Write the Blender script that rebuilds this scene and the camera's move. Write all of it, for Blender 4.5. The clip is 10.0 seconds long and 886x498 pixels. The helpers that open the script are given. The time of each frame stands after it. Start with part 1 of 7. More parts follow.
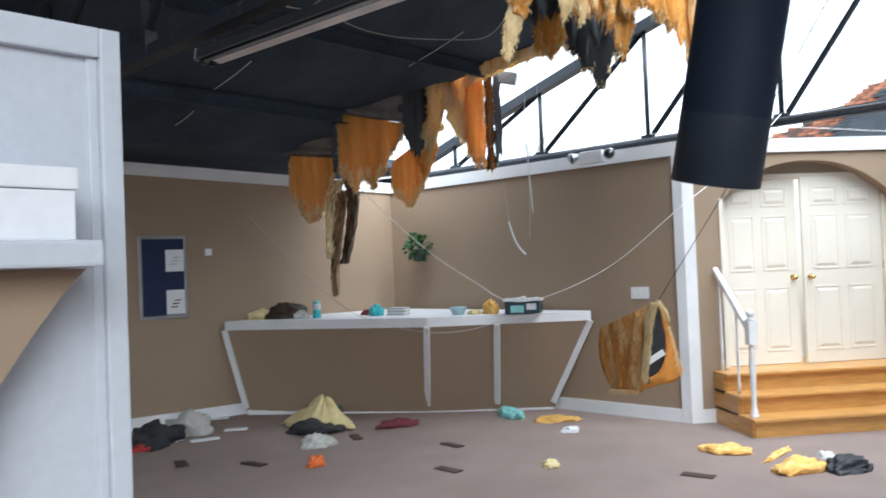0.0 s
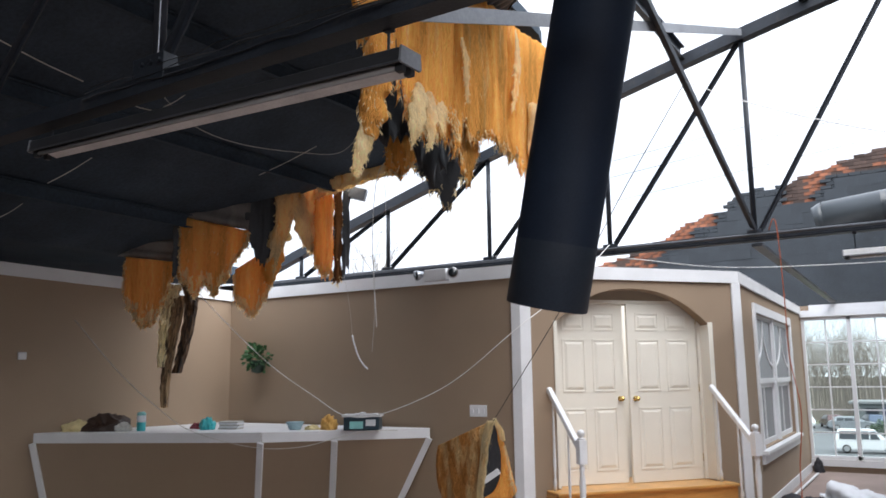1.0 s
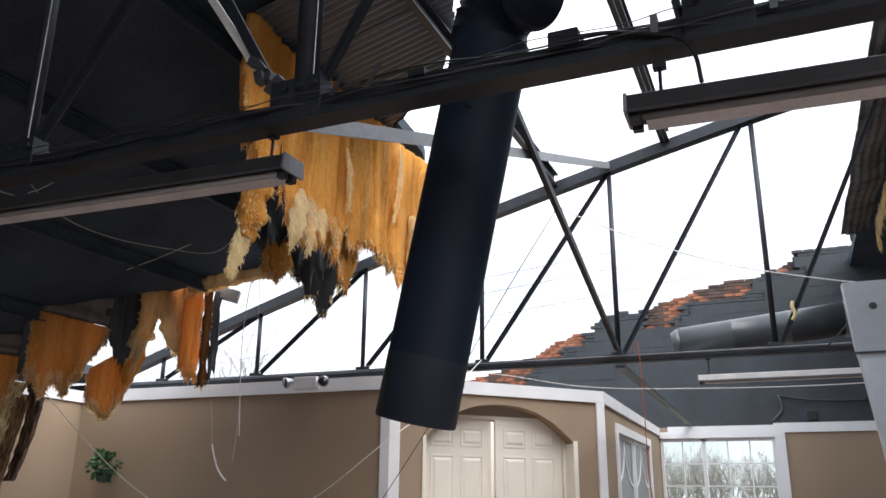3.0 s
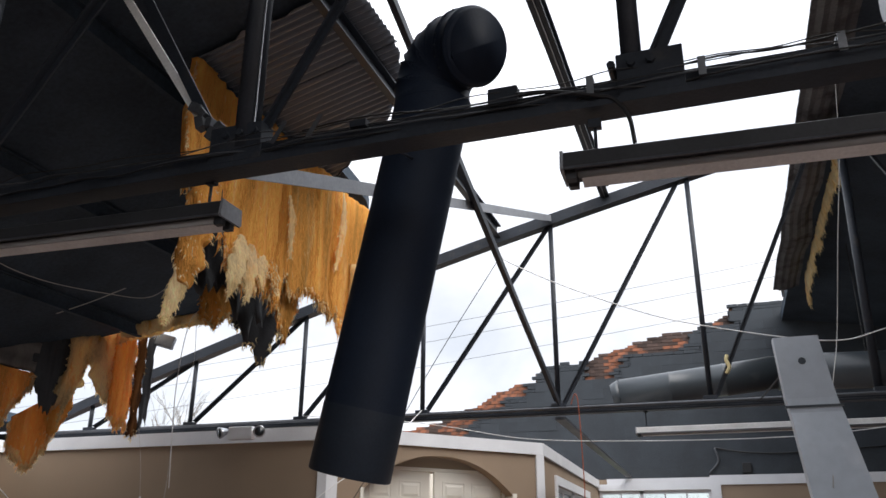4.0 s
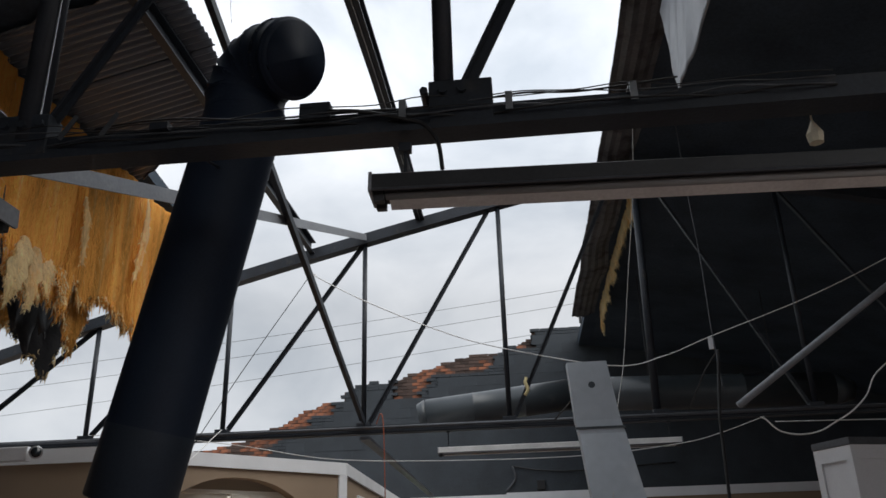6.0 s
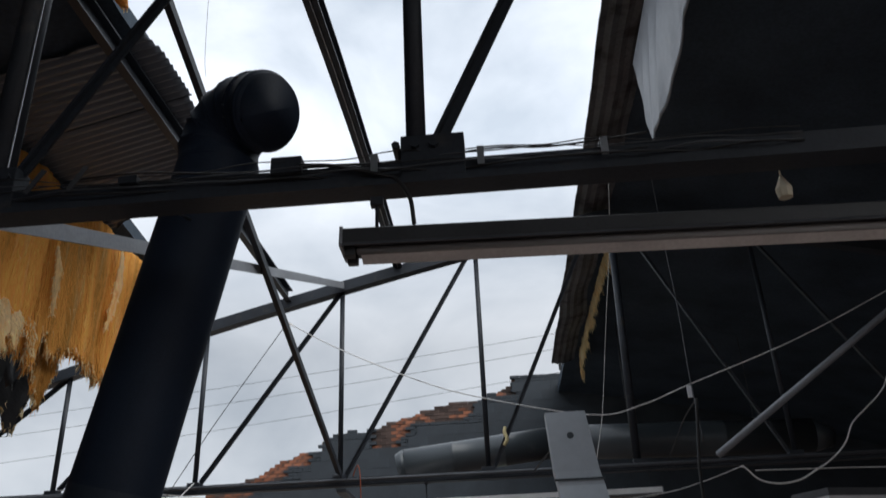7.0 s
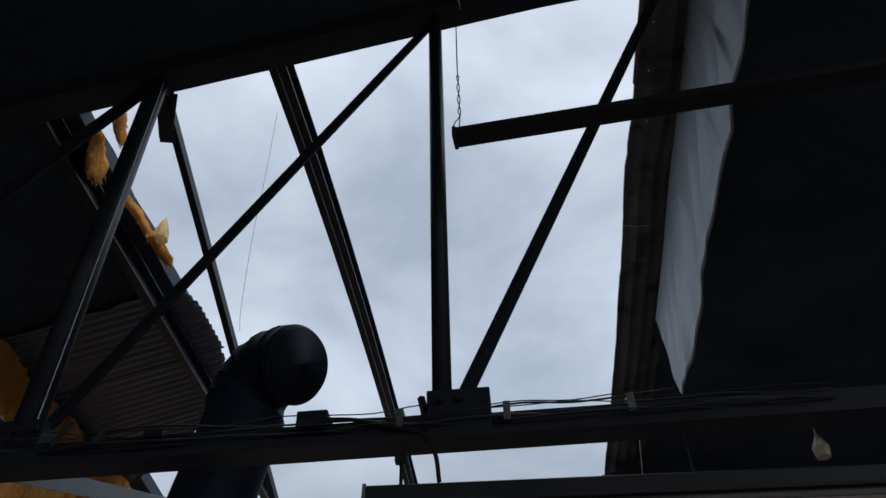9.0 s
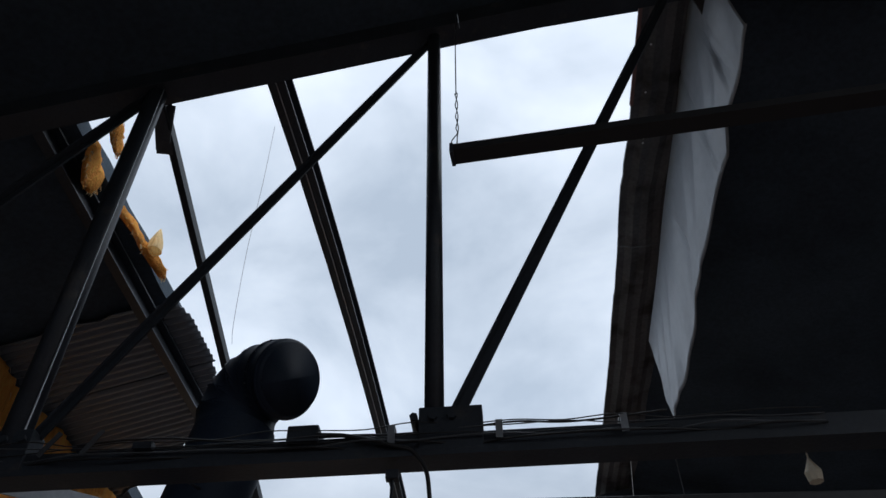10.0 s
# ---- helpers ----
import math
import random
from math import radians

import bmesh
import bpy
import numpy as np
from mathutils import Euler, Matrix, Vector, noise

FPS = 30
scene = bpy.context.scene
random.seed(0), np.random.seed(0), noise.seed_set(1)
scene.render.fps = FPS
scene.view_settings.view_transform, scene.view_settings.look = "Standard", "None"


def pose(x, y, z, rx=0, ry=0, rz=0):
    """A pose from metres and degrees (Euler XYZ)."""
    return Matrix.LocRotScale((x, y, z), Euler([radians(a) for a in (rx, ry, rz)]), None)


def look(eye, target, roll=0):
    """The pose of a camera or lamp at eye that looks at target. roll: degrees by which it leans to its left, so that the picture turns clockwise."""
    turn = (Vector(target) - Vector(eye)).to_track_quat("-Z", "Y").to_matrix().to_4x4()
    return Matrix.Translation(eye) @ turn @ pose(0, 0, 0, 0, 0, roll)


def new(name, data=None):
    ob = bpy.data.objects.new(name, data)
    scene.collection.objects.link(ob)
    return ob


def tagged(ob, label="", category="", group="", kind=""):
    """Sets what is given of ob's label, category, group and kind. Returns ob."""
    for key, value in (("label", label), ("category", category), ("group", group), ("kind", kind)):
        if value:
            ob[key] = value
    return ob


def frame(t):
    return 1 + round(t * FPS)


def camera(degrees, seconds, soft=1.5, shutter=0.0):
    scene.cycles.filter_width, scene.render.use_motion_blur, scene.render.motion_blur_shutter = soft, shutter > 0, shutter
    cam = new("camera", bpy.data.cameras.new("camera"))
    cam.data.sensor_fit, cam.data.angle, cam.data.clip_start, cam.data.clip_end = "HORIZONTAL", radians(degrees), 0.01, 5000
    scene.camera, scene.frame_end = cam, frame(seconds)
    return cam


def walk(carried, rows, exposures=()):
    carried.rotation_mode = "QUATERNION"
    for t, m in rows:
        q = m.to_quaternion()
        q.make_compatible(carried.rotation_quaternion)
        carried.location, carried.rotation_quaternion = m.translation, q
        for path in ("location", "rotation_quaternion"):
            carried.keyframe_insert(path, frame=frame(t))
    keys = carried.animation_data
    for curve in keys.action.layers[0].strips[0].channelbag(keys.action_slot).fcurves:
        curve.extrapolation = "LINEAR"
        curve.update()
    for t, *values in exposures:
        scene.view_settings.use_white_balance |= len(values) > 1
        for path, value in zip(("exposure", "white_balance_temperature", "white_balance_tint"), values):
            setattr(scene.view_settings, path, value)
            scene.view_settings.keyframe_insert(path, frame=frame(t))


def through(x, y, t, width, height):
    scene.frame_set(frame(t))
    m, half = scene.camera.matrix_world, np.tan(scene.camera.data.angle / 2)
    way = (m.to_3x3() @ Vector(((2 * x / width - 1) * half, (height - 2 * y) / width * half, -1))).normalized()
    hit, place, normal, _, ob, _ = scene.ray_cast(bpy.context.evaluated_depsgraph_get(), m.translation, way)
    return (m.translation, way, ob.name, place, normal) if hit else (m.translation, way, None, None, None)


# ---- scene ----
cam = camera(58.24, 10.0, soft=1.5, shutter=0.25)
PATH = [
    (0, (-0.004, 0.044, 1.746), (-6.917, 7.266, 1.972), -2.27),
    (0.5, (0.026, 0.033, 1.741), (-5.963, 7.981, 2.722), -1.73),
    (1, (0.027, 0.038, 1.746), (-5.277, 8.364, 3.343), -0.65),
    (1.5, (0.017, 0.048, 1.755), (-4.764, 8.597, 3.768), 0.10),
    (2, (0.018, 0.048, 1.752), (-4.382, 8.738, 4.016), 0.28),
    (2.5, (0.026, 0.044, 1.752), (-4.080, 8.800, 4.293), 0.33),
    (3.8, (0.060, 0.028, 1.764), (-3.190, 8.834, 5.213), 0.45),
    (4, (0.062, 0.041, 1.766), (-3.031, 8.882, 5.269), 0.29),
    (4.5, (0.068, 0.042, 1.767), (-2.600, 8.991, 5.344), 0.17),
    (5, (0.075, 0.037, 1.765), (-2.153, 9.096, 5.367), -0.24),
    (5.5, (0.082, 0.046, 1.767), (-1.464, 9.233, 5.401), -0.80),
    (5.7, (0.087, 0.058, 1.771), (-1.116, 9.287, 5.430), -1.11),
    (6.8, (0.119, 0.096, 1.817), (-0.447, 9.293, 5.703), -2.54),
    (7, (0.122, 0.085, 1.818), (-0.449, 9.145, 6.011), -2.53),
    (7.5, (0.124, 0.083, 1.814), (-0.413, 8.606, 7.016), -2.67),
    (8, (0.121, 0.083, 1.814), (-0.439, 8.097, 7.769), -2.69),
    (8.5, (0.121, 0.075, 1.813), (-0.503, 7.614, 8.353), -2.36),
    (9, (0.124, 0.060, 1.811), (-0.529, 7.361, 8.612), -1.33),
    (9.5, (0.125, 0.068, 1.815), (-0.513, 7.293, 8.699), -0.55),
    (10, (0.120, 0.064, 1.810), (-0.443, 7.221, 8.772), -0.64),
]
EXPOSURES = [(0.0, 1.9, 5850, 5), (0.6, 1.6, 5900, 8), (1.2, 1.25, 6350, 12), (2.7, 1.2, 6450, 12), (3.8, 0.98, 6500, 12), (4.5, 0.46, 6600, 12), (5.7, 0.10, 6550, 10), (7.0, 0.0, 6300, 9), (7.5, -0.28, 6000, 9), (8.2, -0.68, 5850, 8), (9.1, -0.66, 5850, 8), (9.5, -0.4, 5900, 8), (10.0, -0.35, 5900, 8)]
walk(cam, [(t, look(eye, target, roll)) for t, eye, target, roll in PATH], EXPOSURES)

# ---- sky and sun: an overcast day ----
world = bpy.data.worlds.new("overcast")
scene.world = world
world.use_nodes = True
wn, wl = world.node_tree.nodes, world.node_tree.links
wn.clear()
w_out = wn.new("ShaderNodeOutputWorld")
w_bg = wn.new("ShaderNodeBackground")
w_bg.inputs["Strength"].default_value = 1.0
w_sky = wn.new("ShaderNodeTexSky")
w_sky.sky_type = "NISHITA"
w_sky.sun_disc = False
w_sky.sun_elevation, w_sky.sun_rotation = radians(42), radians(112)
w_tc = wn.new("ShaderNodeTexCoord")
w_map = wn.new("ShaderNodeMapping")
w_map.inputs["Scale"].default_value = (1.6, 1.6, 2.6)
w_n1 = wn.new("ShaderNodeTexNoise")
w_n1.inputs["Scale"].default_value, w_n1.inputs["Detail"].default_value, w_n1.inputs["Roughness"].default_value = 1.9, 8.0, 0.52
w_n1.inputs["Distortion"].default_value = 0.3
w_ramp = wn.new("ShaderNodeValToRGB")
w_ramp.color_ramp.elements[0].position, w_ramp.color_ramp.elements[0].color = 0.34, (0.60, 0.66, 0.74, 1)
w_ramp.color_ramp.elements[1].position, w_ramp.color_ramp.elements[1].color = 0.68, (1.12, 1.15, 1.20, 1)
w_mix = wn.new("ShaderNodeMix")
w_mix.data_type = "RGBA"
w_mix.inputs["Factor"].default_value = 0.94
w_mul = wn.new("ShaderNodeVectorMath")
w_mul.operation = "SCALE"
w_mul.inputs["Scale"].default_value = 0.1
w_amp = wn.new("ShaderNodeVectorMath")
w_amp.operation = "SCALE"
w_amp.inputs["Scale"].default_value = 1.35
wl.new(w_tc.outputs["Generated"], w_map.inputs["Vector"])
wl.new(w_map.outputs["Vector"], w_n1.inputs["Vector"])
wl.new(w_n1.outputs["Fac"], w_ramp.inputs["Fac"])
wl.new(w_sky.outputs["Color"], w_mul.inputs[0])
w_sep = wn.new("ShaderNodeSeparateXYZ")
w_grad = wn.new("ShaderNodeValToRGB")
for pos, lum in ((0.08, 0.36), (0.3, 0.32), (0.54, 0.61), (0.68, 0.57)):
    e = w_grad.color_ramp.elements.new(pos)
    e.color = (lum, lum, lum, 1)
w_grad.color_ramp.elements[0].color = (0.36, 0.36, 0.36, 1)
w_grad.color_ramp.elements[-1].color = (0.6, 0.6, 0.6, 1)
w_dbl = wn.new("ShaderNodeMath")
w_dbl.operation = "MULTIPLY"
w_dbl.inputs[1].default_value = 2.0
wl.new(w_tc.outputs["Generated"], w_sep.inputs["Vector"])
wl.new(w_sep.outputs["Z"], w_grad.inputs["Fac"])
wl.new(w_grad.outputs["Color"], w_dbl.inputs[0])
wl.new(w_dbl.outputs["Value"], w_amp.inputs["Scale"])
wl.new(w_ramp.outputs["Color"], w_amp.inputs[0])
wl.new(w_mul.outputs["Vector"], w_mix.inputs["A"])
wl.new(w_amp.outputs["Vector"], w_mix.inputs["B"])
wl.new(w_mix.outputs["Result"], w_bg.inputs["Color"])
wl.new(w_bg.outputs["Background"], w_out.inputs["Surface"])

sun = new("sun", bpy.data.lights.new("sun", "SUN"))
sun.data.energy, sun.data.angle, sun.data.color = 3.1, radians(75), (1.0, 0.97, 0.93)
sun.matrix_world = look((20, -8, 19.5), (0, 0, 0))


# ---- materials ----
def mat(name, base, rough=0.6, metal=0.0, var=0.15, scale=6.0, fine=60.0, bump=0.15, alt=None, wear=None, spec=0.5, stretch=(1, 1, 1), obj_rand=0.0, dist=0.01, through=0.0, isl_rand=0.0):
    """A procedural surface: a base colour with coarse stains and fine grain, relief, and an optional second colour in patches."""
    m = bpy.data.materials.new(name)
    m.use_nodes = True
    nt = m.node_tree
    n, l = nt.nodes, nt.links
    b = n["Principled BSDF"]
    b.inputs["Roughness"].default_value, b.inputs["Metallic"].default_value = rough, metal
    b.inputs["Specular IOR Level"].default_value = spec
    tc = n.new("ShaderNodeTexCoord")
    mp = n.new("ShaderNodeMapping")
    mp.inputs["Scale"].default_value = stretch
    l.new(tc.outputs["Object"], mp.inputs["Vector"])
    big, small = n.new("ShaderNodeTexNoise"), n.new("ShaderNodeTexNoise")
    big.inputs["Scale"].default_value, big.inputs["Detail"].default_value = scale, 5
    small.inputs["Scale"].default_value, small.inputs["Detail"].default_value = fine, 4
    l.new(mp.outputs["Vector"], big.inputs["Vector"])
    l.new(mp.outputs["Vector"], small.inputs["Vector"])
    mr = n.new("ShaderNodeMapRange")
    mr.inputs["From Min"].default_value, mr.inputs["From Max"].default_value = 0.25, 0.75
    mr.inputs["To Min"].default_value, mr.inputs["To Max"].default_value = 1 - var, 1 + var
    l.new(big.outputs["Fac"], mr.inputs["Value"])
    mr2 = n.new("ShaderNodeMapRange")
    mr2.inputs["From Min"].default_value, mr2.inputs["From Max"].default_value = 0.25, 0.75
    mr2.inputs["To Min"].default_value, mr2.inputs["To Max"].default_value = 1 - var * 0.6, 1 + var * 0.6
    l.new(small.outputs["Fac"], mr2.inputs["Value"])
    mul = n.new("ShaderNodeMath")
    mul.operation = "MULTIPLY"
    l.new(mr.outputs["Result"], mul.inputs[0])
    l.new(mr2.outputs["Result"], mul.inputs[1])
    last = mul.outputs["Value"]
    if obj_rand or isl_rand:
        oi = n.new("ShaderNodeNewGeometry" if isl_rand else "ShaderNodeObjectInfo")
        mr3 = n.new("ShaderNodeMapRange")
        mr3.inputs["To Min"].default_value, mr3.inputs["To Max"].default_value = 1 - (isl_rand or obj_rand), 1 + (isl_rand or obj_rand)
        l.new(oi.outputs["Random Per Island" if isl_rand else "Random"], mr3.inputs["Value"])
        mm = n.new("ShaderNodeMath")
        mm.operation = "MULTIPLY"
        l.new(last, mm.inputs[0])
        l.new(mr3.outputs["Result"], mm.inputs[1])
        last = mm.outputs["Value"]
    src = n.new("ShaderNodeRGB")
    src.outputs[0].default_value = (*base, 1)
    col = src.outputs[0]
    if alt:
        mx = n.new("ShaderNodeMix")
        mx.data_type = "RGBA"
        mx.inputs["B"].default_value = (*alt, 1)
        l.new(col, mx.inputs["A"])
        rp = n.new("ShaderNodeMapRange")
        lo, hi = wear or (0.5, 0.65)
        rp.inputs["From Min"].default_value, rp.inputs["From Max"].default_value = lo, hi
        third = n.new("ShaderNodeTexNoise")
        third.inputs["Scale"].default_value, third.inputs["Detail"].default_value = scale * 2.3, 8
        l.new(mp.outputs["Vector"], third.inputs["Vector"])
        l.new(third.outputs["Fac"], rp.inputs["Value"])
        l.new(rp.outputs["Result"], mx.inputs["Factor"])
        col = mx.outputs["Result"]
    sc = n.new("ShaderNodeVectorMath")
    sc.operation = "SCALE"
    l.new(col, sc.inputs[0])
    l.new(last, sc.inputs["Scale"])
    l.new(sc.outputs["Vector"], b.inputs["Base Color"])
    if bump:
        bp = n.new("ShaderNodeBump")
        bp.inputs["Strength"].default_value, bp.inputs["Distance"].default_value = bump, dist
        l.new(small.outputs["Fac"], bp.inputs["Height"])
        l.new(bp.outputs["Normal"], b.inputs["Normal"])
    if through:
        tr, ms = n.new("ShaderNodeBsdfTranslucent"), n.new("ShaderNodeMixShader")
        ms.inputs["Fac"].default_value = through
        l.new(sc.outputs["Vector"], tr.inputs["Color"])
        l.new(b.outputs["BSDF"], ms.inputs[1])
        l.new(tr.outputs["BSDF"], ms.inputs[2])
        l.new(ms.outputs["Shader"], n["Material Output"].inputs["Surface"])
    return m


def glass(name, tint=(0.84, 0.91, 0.87)):
    m = bpy.data.materials.new(name)
    m.use_nodes = True
    b = m.node_tree.nodes["Principled BSDF"]
    b.inputs["Base Color"].default_value = (*tint, 1)
    b.inputs["Transmission Weight"].default_value, b.inputs["Roughness"].default_value, b.inputs["IOR"].default_value = 1.0, 0.02, 1.05
    return m


TAN = mat("tan_wall_paint", (0.295, 0.217, 0.150), 0.75, var=0.06, scale=1.2, fine=180, bump=0.06)
WHITE = mat("white_trim_paint", (0.74, 0.75, 0.77), 0.45, var=0.06, scale=3, fine=90, bump=0.05)
DOORW = mat("cream_door_paint", (0.78, 0.745, 0.66), 0.42, var=0.04, scale=2, fine=120, bump=0.04)
CARPET = mat("mauve_carpet", (0.315, 0.247, 0.222), 0.95, var=0.13, scale=0.9, fine=320, bump=0.6, alt=(0.28, 0.22, 0.20), wear=(0.42, 0.9), spec=0.1)
OAK = mat("varnished_oak", (0.56, 0.295, 0.09), 0.32, var=0.2, scale=3, fine=40, bump=0.06, stretch=(1.5, 1.5, 14))
BLACK = mat("black_painted_steel", (0.022, 0.027, 0.036), 0.5, var=0.3, scale=4, fine=70, bump=0.12, alt=(0.055, 0.05, 0.048), wear=(0.62, 0.78), spec=0.4)
GREYST = mat("scuffed_grey_steel", (0.085, 0.09, 0.10), 0.45, metal=0.3, var=0.25, scale=5, fine=60, bump=0.1)
PALEST = mat("pale_grey_steel", (0.27, 0.285, 0.31), 0.45, metal=0.2, var=0.2, scale=4, fine=60, bump=0.08)
DECK = mat("black_roof_deck", (0.046, 0.062, 0.082), 0.8, var=0.3, scale=1.5, fine=30, bump=0.25, spec=0.15)
CORR = mat("tarnished_corrugated_steel", (0.115, 0.13, 0.155), 0.33, metal=0.25, var=0.18, scale=1.2, fine=25, bump=0.05, stretch=(0.4, 3, 3))
DUCT = mat("black_painted_duct", (0.014, 0.023, 0.042), 0.6, metal=0.0, var=0.25, scale=3, fine=120, bump=0.03, spec=0.25)
DUCTC = mat("grey_black_duct_collar", (0.024, 0.034, 0.05), 0.5, var=0.25, scale=3, fine=120, bump=0.03, spec=0.3)
DUCTG = mat("dark_grey_duct", (0.050, 0.060, 0.068), 0.34, var=0.15, scale=2.0, fine=90, bump=0.02, alt=(0.095, 0.105, 0.112), wear=(0.62, 0.8))
FIXW = mat("dusty_white_enamel", (0.82, 0.815, 0.80), 0.4, var=0.15, scale=5, fine=80, bump=0.03)
# fixture enamel as seen in shade: the near-black base carries that shade
FIXD = mat("shaded_fixture_enamel", (0.03, 0.031, 0.034), 0.5, var=0.25, scale=5, fine=80, bump=0.05)
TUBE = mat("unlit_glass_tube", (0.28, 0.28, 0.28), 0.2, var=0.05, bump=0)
INSUL = mat("amber_fibreglass", (0.95, 0.44, 0.105), 0.95, var=0.42, scale=3.4, fine=95, bump=1.0, alt=(0.95, 0.62, 0.27), wear=(0.56, 0.78), spec=0.05, stretch=(1.6, 1.6, 0.16), dist=0.045, through=0.2, isl_rand=0.2)
INSULT = mat("backlit_amber_fibreglass", (0.95, 0.47, 0.135), 0.95, var=0.38, scale=3.0, fine=80, bump=0.9, alt=(0.95, 0.66, 0.32), wear=(0.54, 0.78), spec=0.05, stretch=(1.6, 1.6, 0.16), dist=0.04, through=0.30, isl_rand=0.2)
INSULW = mat("bleached_torn_fibreglass", (0.95, 0.80, 0.49), 0.95, var=0.25, scale=5, fine=50, bump=0.9, alt=(0.90, 0.70, 0.36), wear=(0.58, 0.8), spec=0.05, stretch=(1.6, 1.6, 0.4), dist=0.03, through=0.5, isl_rand=0.15)
INSULP = mat("pale_torn_fibreglass", (0.94, 0.77, 0.47), 0.95, var=0.25, scale=5, fine=50, bump=0.9, alt=(0.86, 0.56, 0.2), wear=(0.5, 0.72), spec=0.05, stretch=(1.6, 1.6, 0.4), dist=0.03, through=0.55, isl_rand=0.2)
DARKWOOL = mat("dark_brown_fibreglass", (0.20, 0.085, 0.03), 0.9, var=0.35, scale=3, fine=60, bump=0.8, alt=(0.06, 0.03, 0.02), wear=(0.45, 0.65), spec=0.05, stretch=(1.6, 1.6, 0.2), dist=0.03)
SWINGF = mat("brown_wet_fibreglass", (0.46, 0.20, 0.055), 0.95, var=0.4, scale=2.5, fine=60, bump=0.9, alt=(0.62, 0.42, 0.20), wear=(0.48, 0.64), spec=0.05, stretch=(1.6, 1.6, 0.5), dist=0.03)
VINYL = mat("black_vinyl_facing", (0.021, 0.022, 0.026), 0.5, var=0.3, scale=3, fine=40, bump=0.3)
VINYLG = mat("grey_vinyl_sheet", (0.38, 0.405, 0.44), 0.35, var=0.12, scale=2, fine=14, bump=0.2, dist=0.02, through=0.25)
BLOCKD = mat("black_painted_block", (0.034, 0.042, 0.051), 0.75, var=0.25, scale=2, fine=60, bump=0.5, obj_rand=0.1)
MORTD = mat("black_painted_mortar", (0.033, 0.041, 0.050), 0.85, var=0.2, scale=4, fine=60, bump=0.4)
BRICK = mat("raw_orange_brick", (0.30, 0.115, 0.062), 0.9, var=0.35, scale=2.2, fine=60, bump=0.5, alt=(0.07, 0.055, 0.05), wear=(0.44, 0.62), obj_rand=0.35)
BRICKD = mat("sooty_dark_brick", (0.075, 0.05, 0.042), 0.9, var=0.4, scale=4, fine=60, bump=0.5, obj_rand=0.4)
MORT = mat("raw_mortar", (0.12, 0.075, 0.055), 0.95, var=0.25, scale=8, fine=60, bump=0.5)
NAVY = mat("navy_felt", (0.018, 0.028, 0.07), 0.95, var=0.15, scale=8, fine=200, bump=0.2)
PAPER = mat("white_paper", (0.72, 0.73, 0.76), 0.7, var=0.05, bump=0.02)
BRASS = mat("brass", (0.62, 0.44, 0.16), 0.25, metal=1.0, var=0.1, bump=0.02)
STEEL = mat("galvanised_steel", (0.45, 0.46, 0.48), 0.35, metal=0.9, var=0.15, scale=8, bump=0.05)
LEAF = mat("dark_green_leaf", (0.035, 0.11, 0.035), 0.45, var=0.3, scale=20, fine=80, bump=0.1)
CABLEW = mat("white_cable", (0.80, 0.80, 0.79), 0.5, var=0.1, bump=0)
CABLEB = mat("black_cable", (0.015, 0.015, 0.016), 0.5, var=0.1, bump=0)
CABLEO = mat("orange_cord", (0.42, 0.10, 0.04), 0.5, var=0.1, bump=0)
ASPHALT = mat("wet_asphalt", (0.075, 0.08, 0.085), 0.5, var=0.25, scale=0.3, fine=20, bump=0.2)
GRASS = mat("winter_grass", (0.13, 0.14, 0.085), 0.95, var=0.3, scale=0.4, fine=9, bump=0.4)
BARK = mat("bare_bark", (0.19, 0.17, 0.15), 0.9, var=0.25, scale=3, fine=40, bump=0.3)
GLASS = glass("window_glass")
FROST = mat("obscured_glass", (0.36, 0.365, 0.385), 0.25, var=0.06, scale=2, fine=50, bump=0.1, through=0.4)
AMBERS = mat("loose_amber_fibre", (0.90, 0.52, 0.16), 0.95, var=0.2, scale=8, fine=60, bump=0.4, alt=(0.92, 0.66, 0.33), wear=(0.5, 0.7), spec=0.05)
PALEB = mat("pale_torn_board", (0.80, 0.71, 0.46), 0.9, var=0.3, scale=5, fine=45, bump=0.7, alt=(0.34, 0.24, 0.12), wear=(0.52, 0.66), stretch=(1.5, 1.5, 0.25))
DARKGL = mat("dark_car_glass", (0.02, 0.025, 0.03), 0.08, var=0.05, bump=0)
RUBBER = mat("black_rubber", (0.02, 0.02, 0.02), 0.7, var=0.1, bump=0.1)
PLYW = mat("torn_plywood", (0.36, 0.24, 0.13), 0.85, var=0.3, scale=6, fine=50, bump=0.5, alt=(0.10, 0.065, 0.04), wear=(0.5, 0.62), stretch=(1.5, 1.5, 0.3))


def plain(name, c, rough=0.6, metal=0.0, var=0.12):
    return mat(name, c, rough, metal, var=var, scale=12, fine=90, bump=0.08)


# ---- mesh helpers ----
def part(name, bm, material, parent=None, label="", smooth=False):
    me = bpy.data.meshes.new(name)
    bm.to_mesh(me)
    bm.free()
    for m in (material if isinstance(material, (list, tuple)) else [material]):
        me.materials.append(m)
    if smooth:
        for p in me.polygons:
            p.use_smooth = True
    ob = new(name, me)
    if parent is not None:
        ob.parent = parent
    if label:
        ob["label"] = label
    return ob


def thing(name, label, category, at=(0, 0, 0), group="", kind=""):
    e = new(name)
    e.empty_display_size = 0.1
    e.location = at
    return tagged(e, label, category, group, kind)


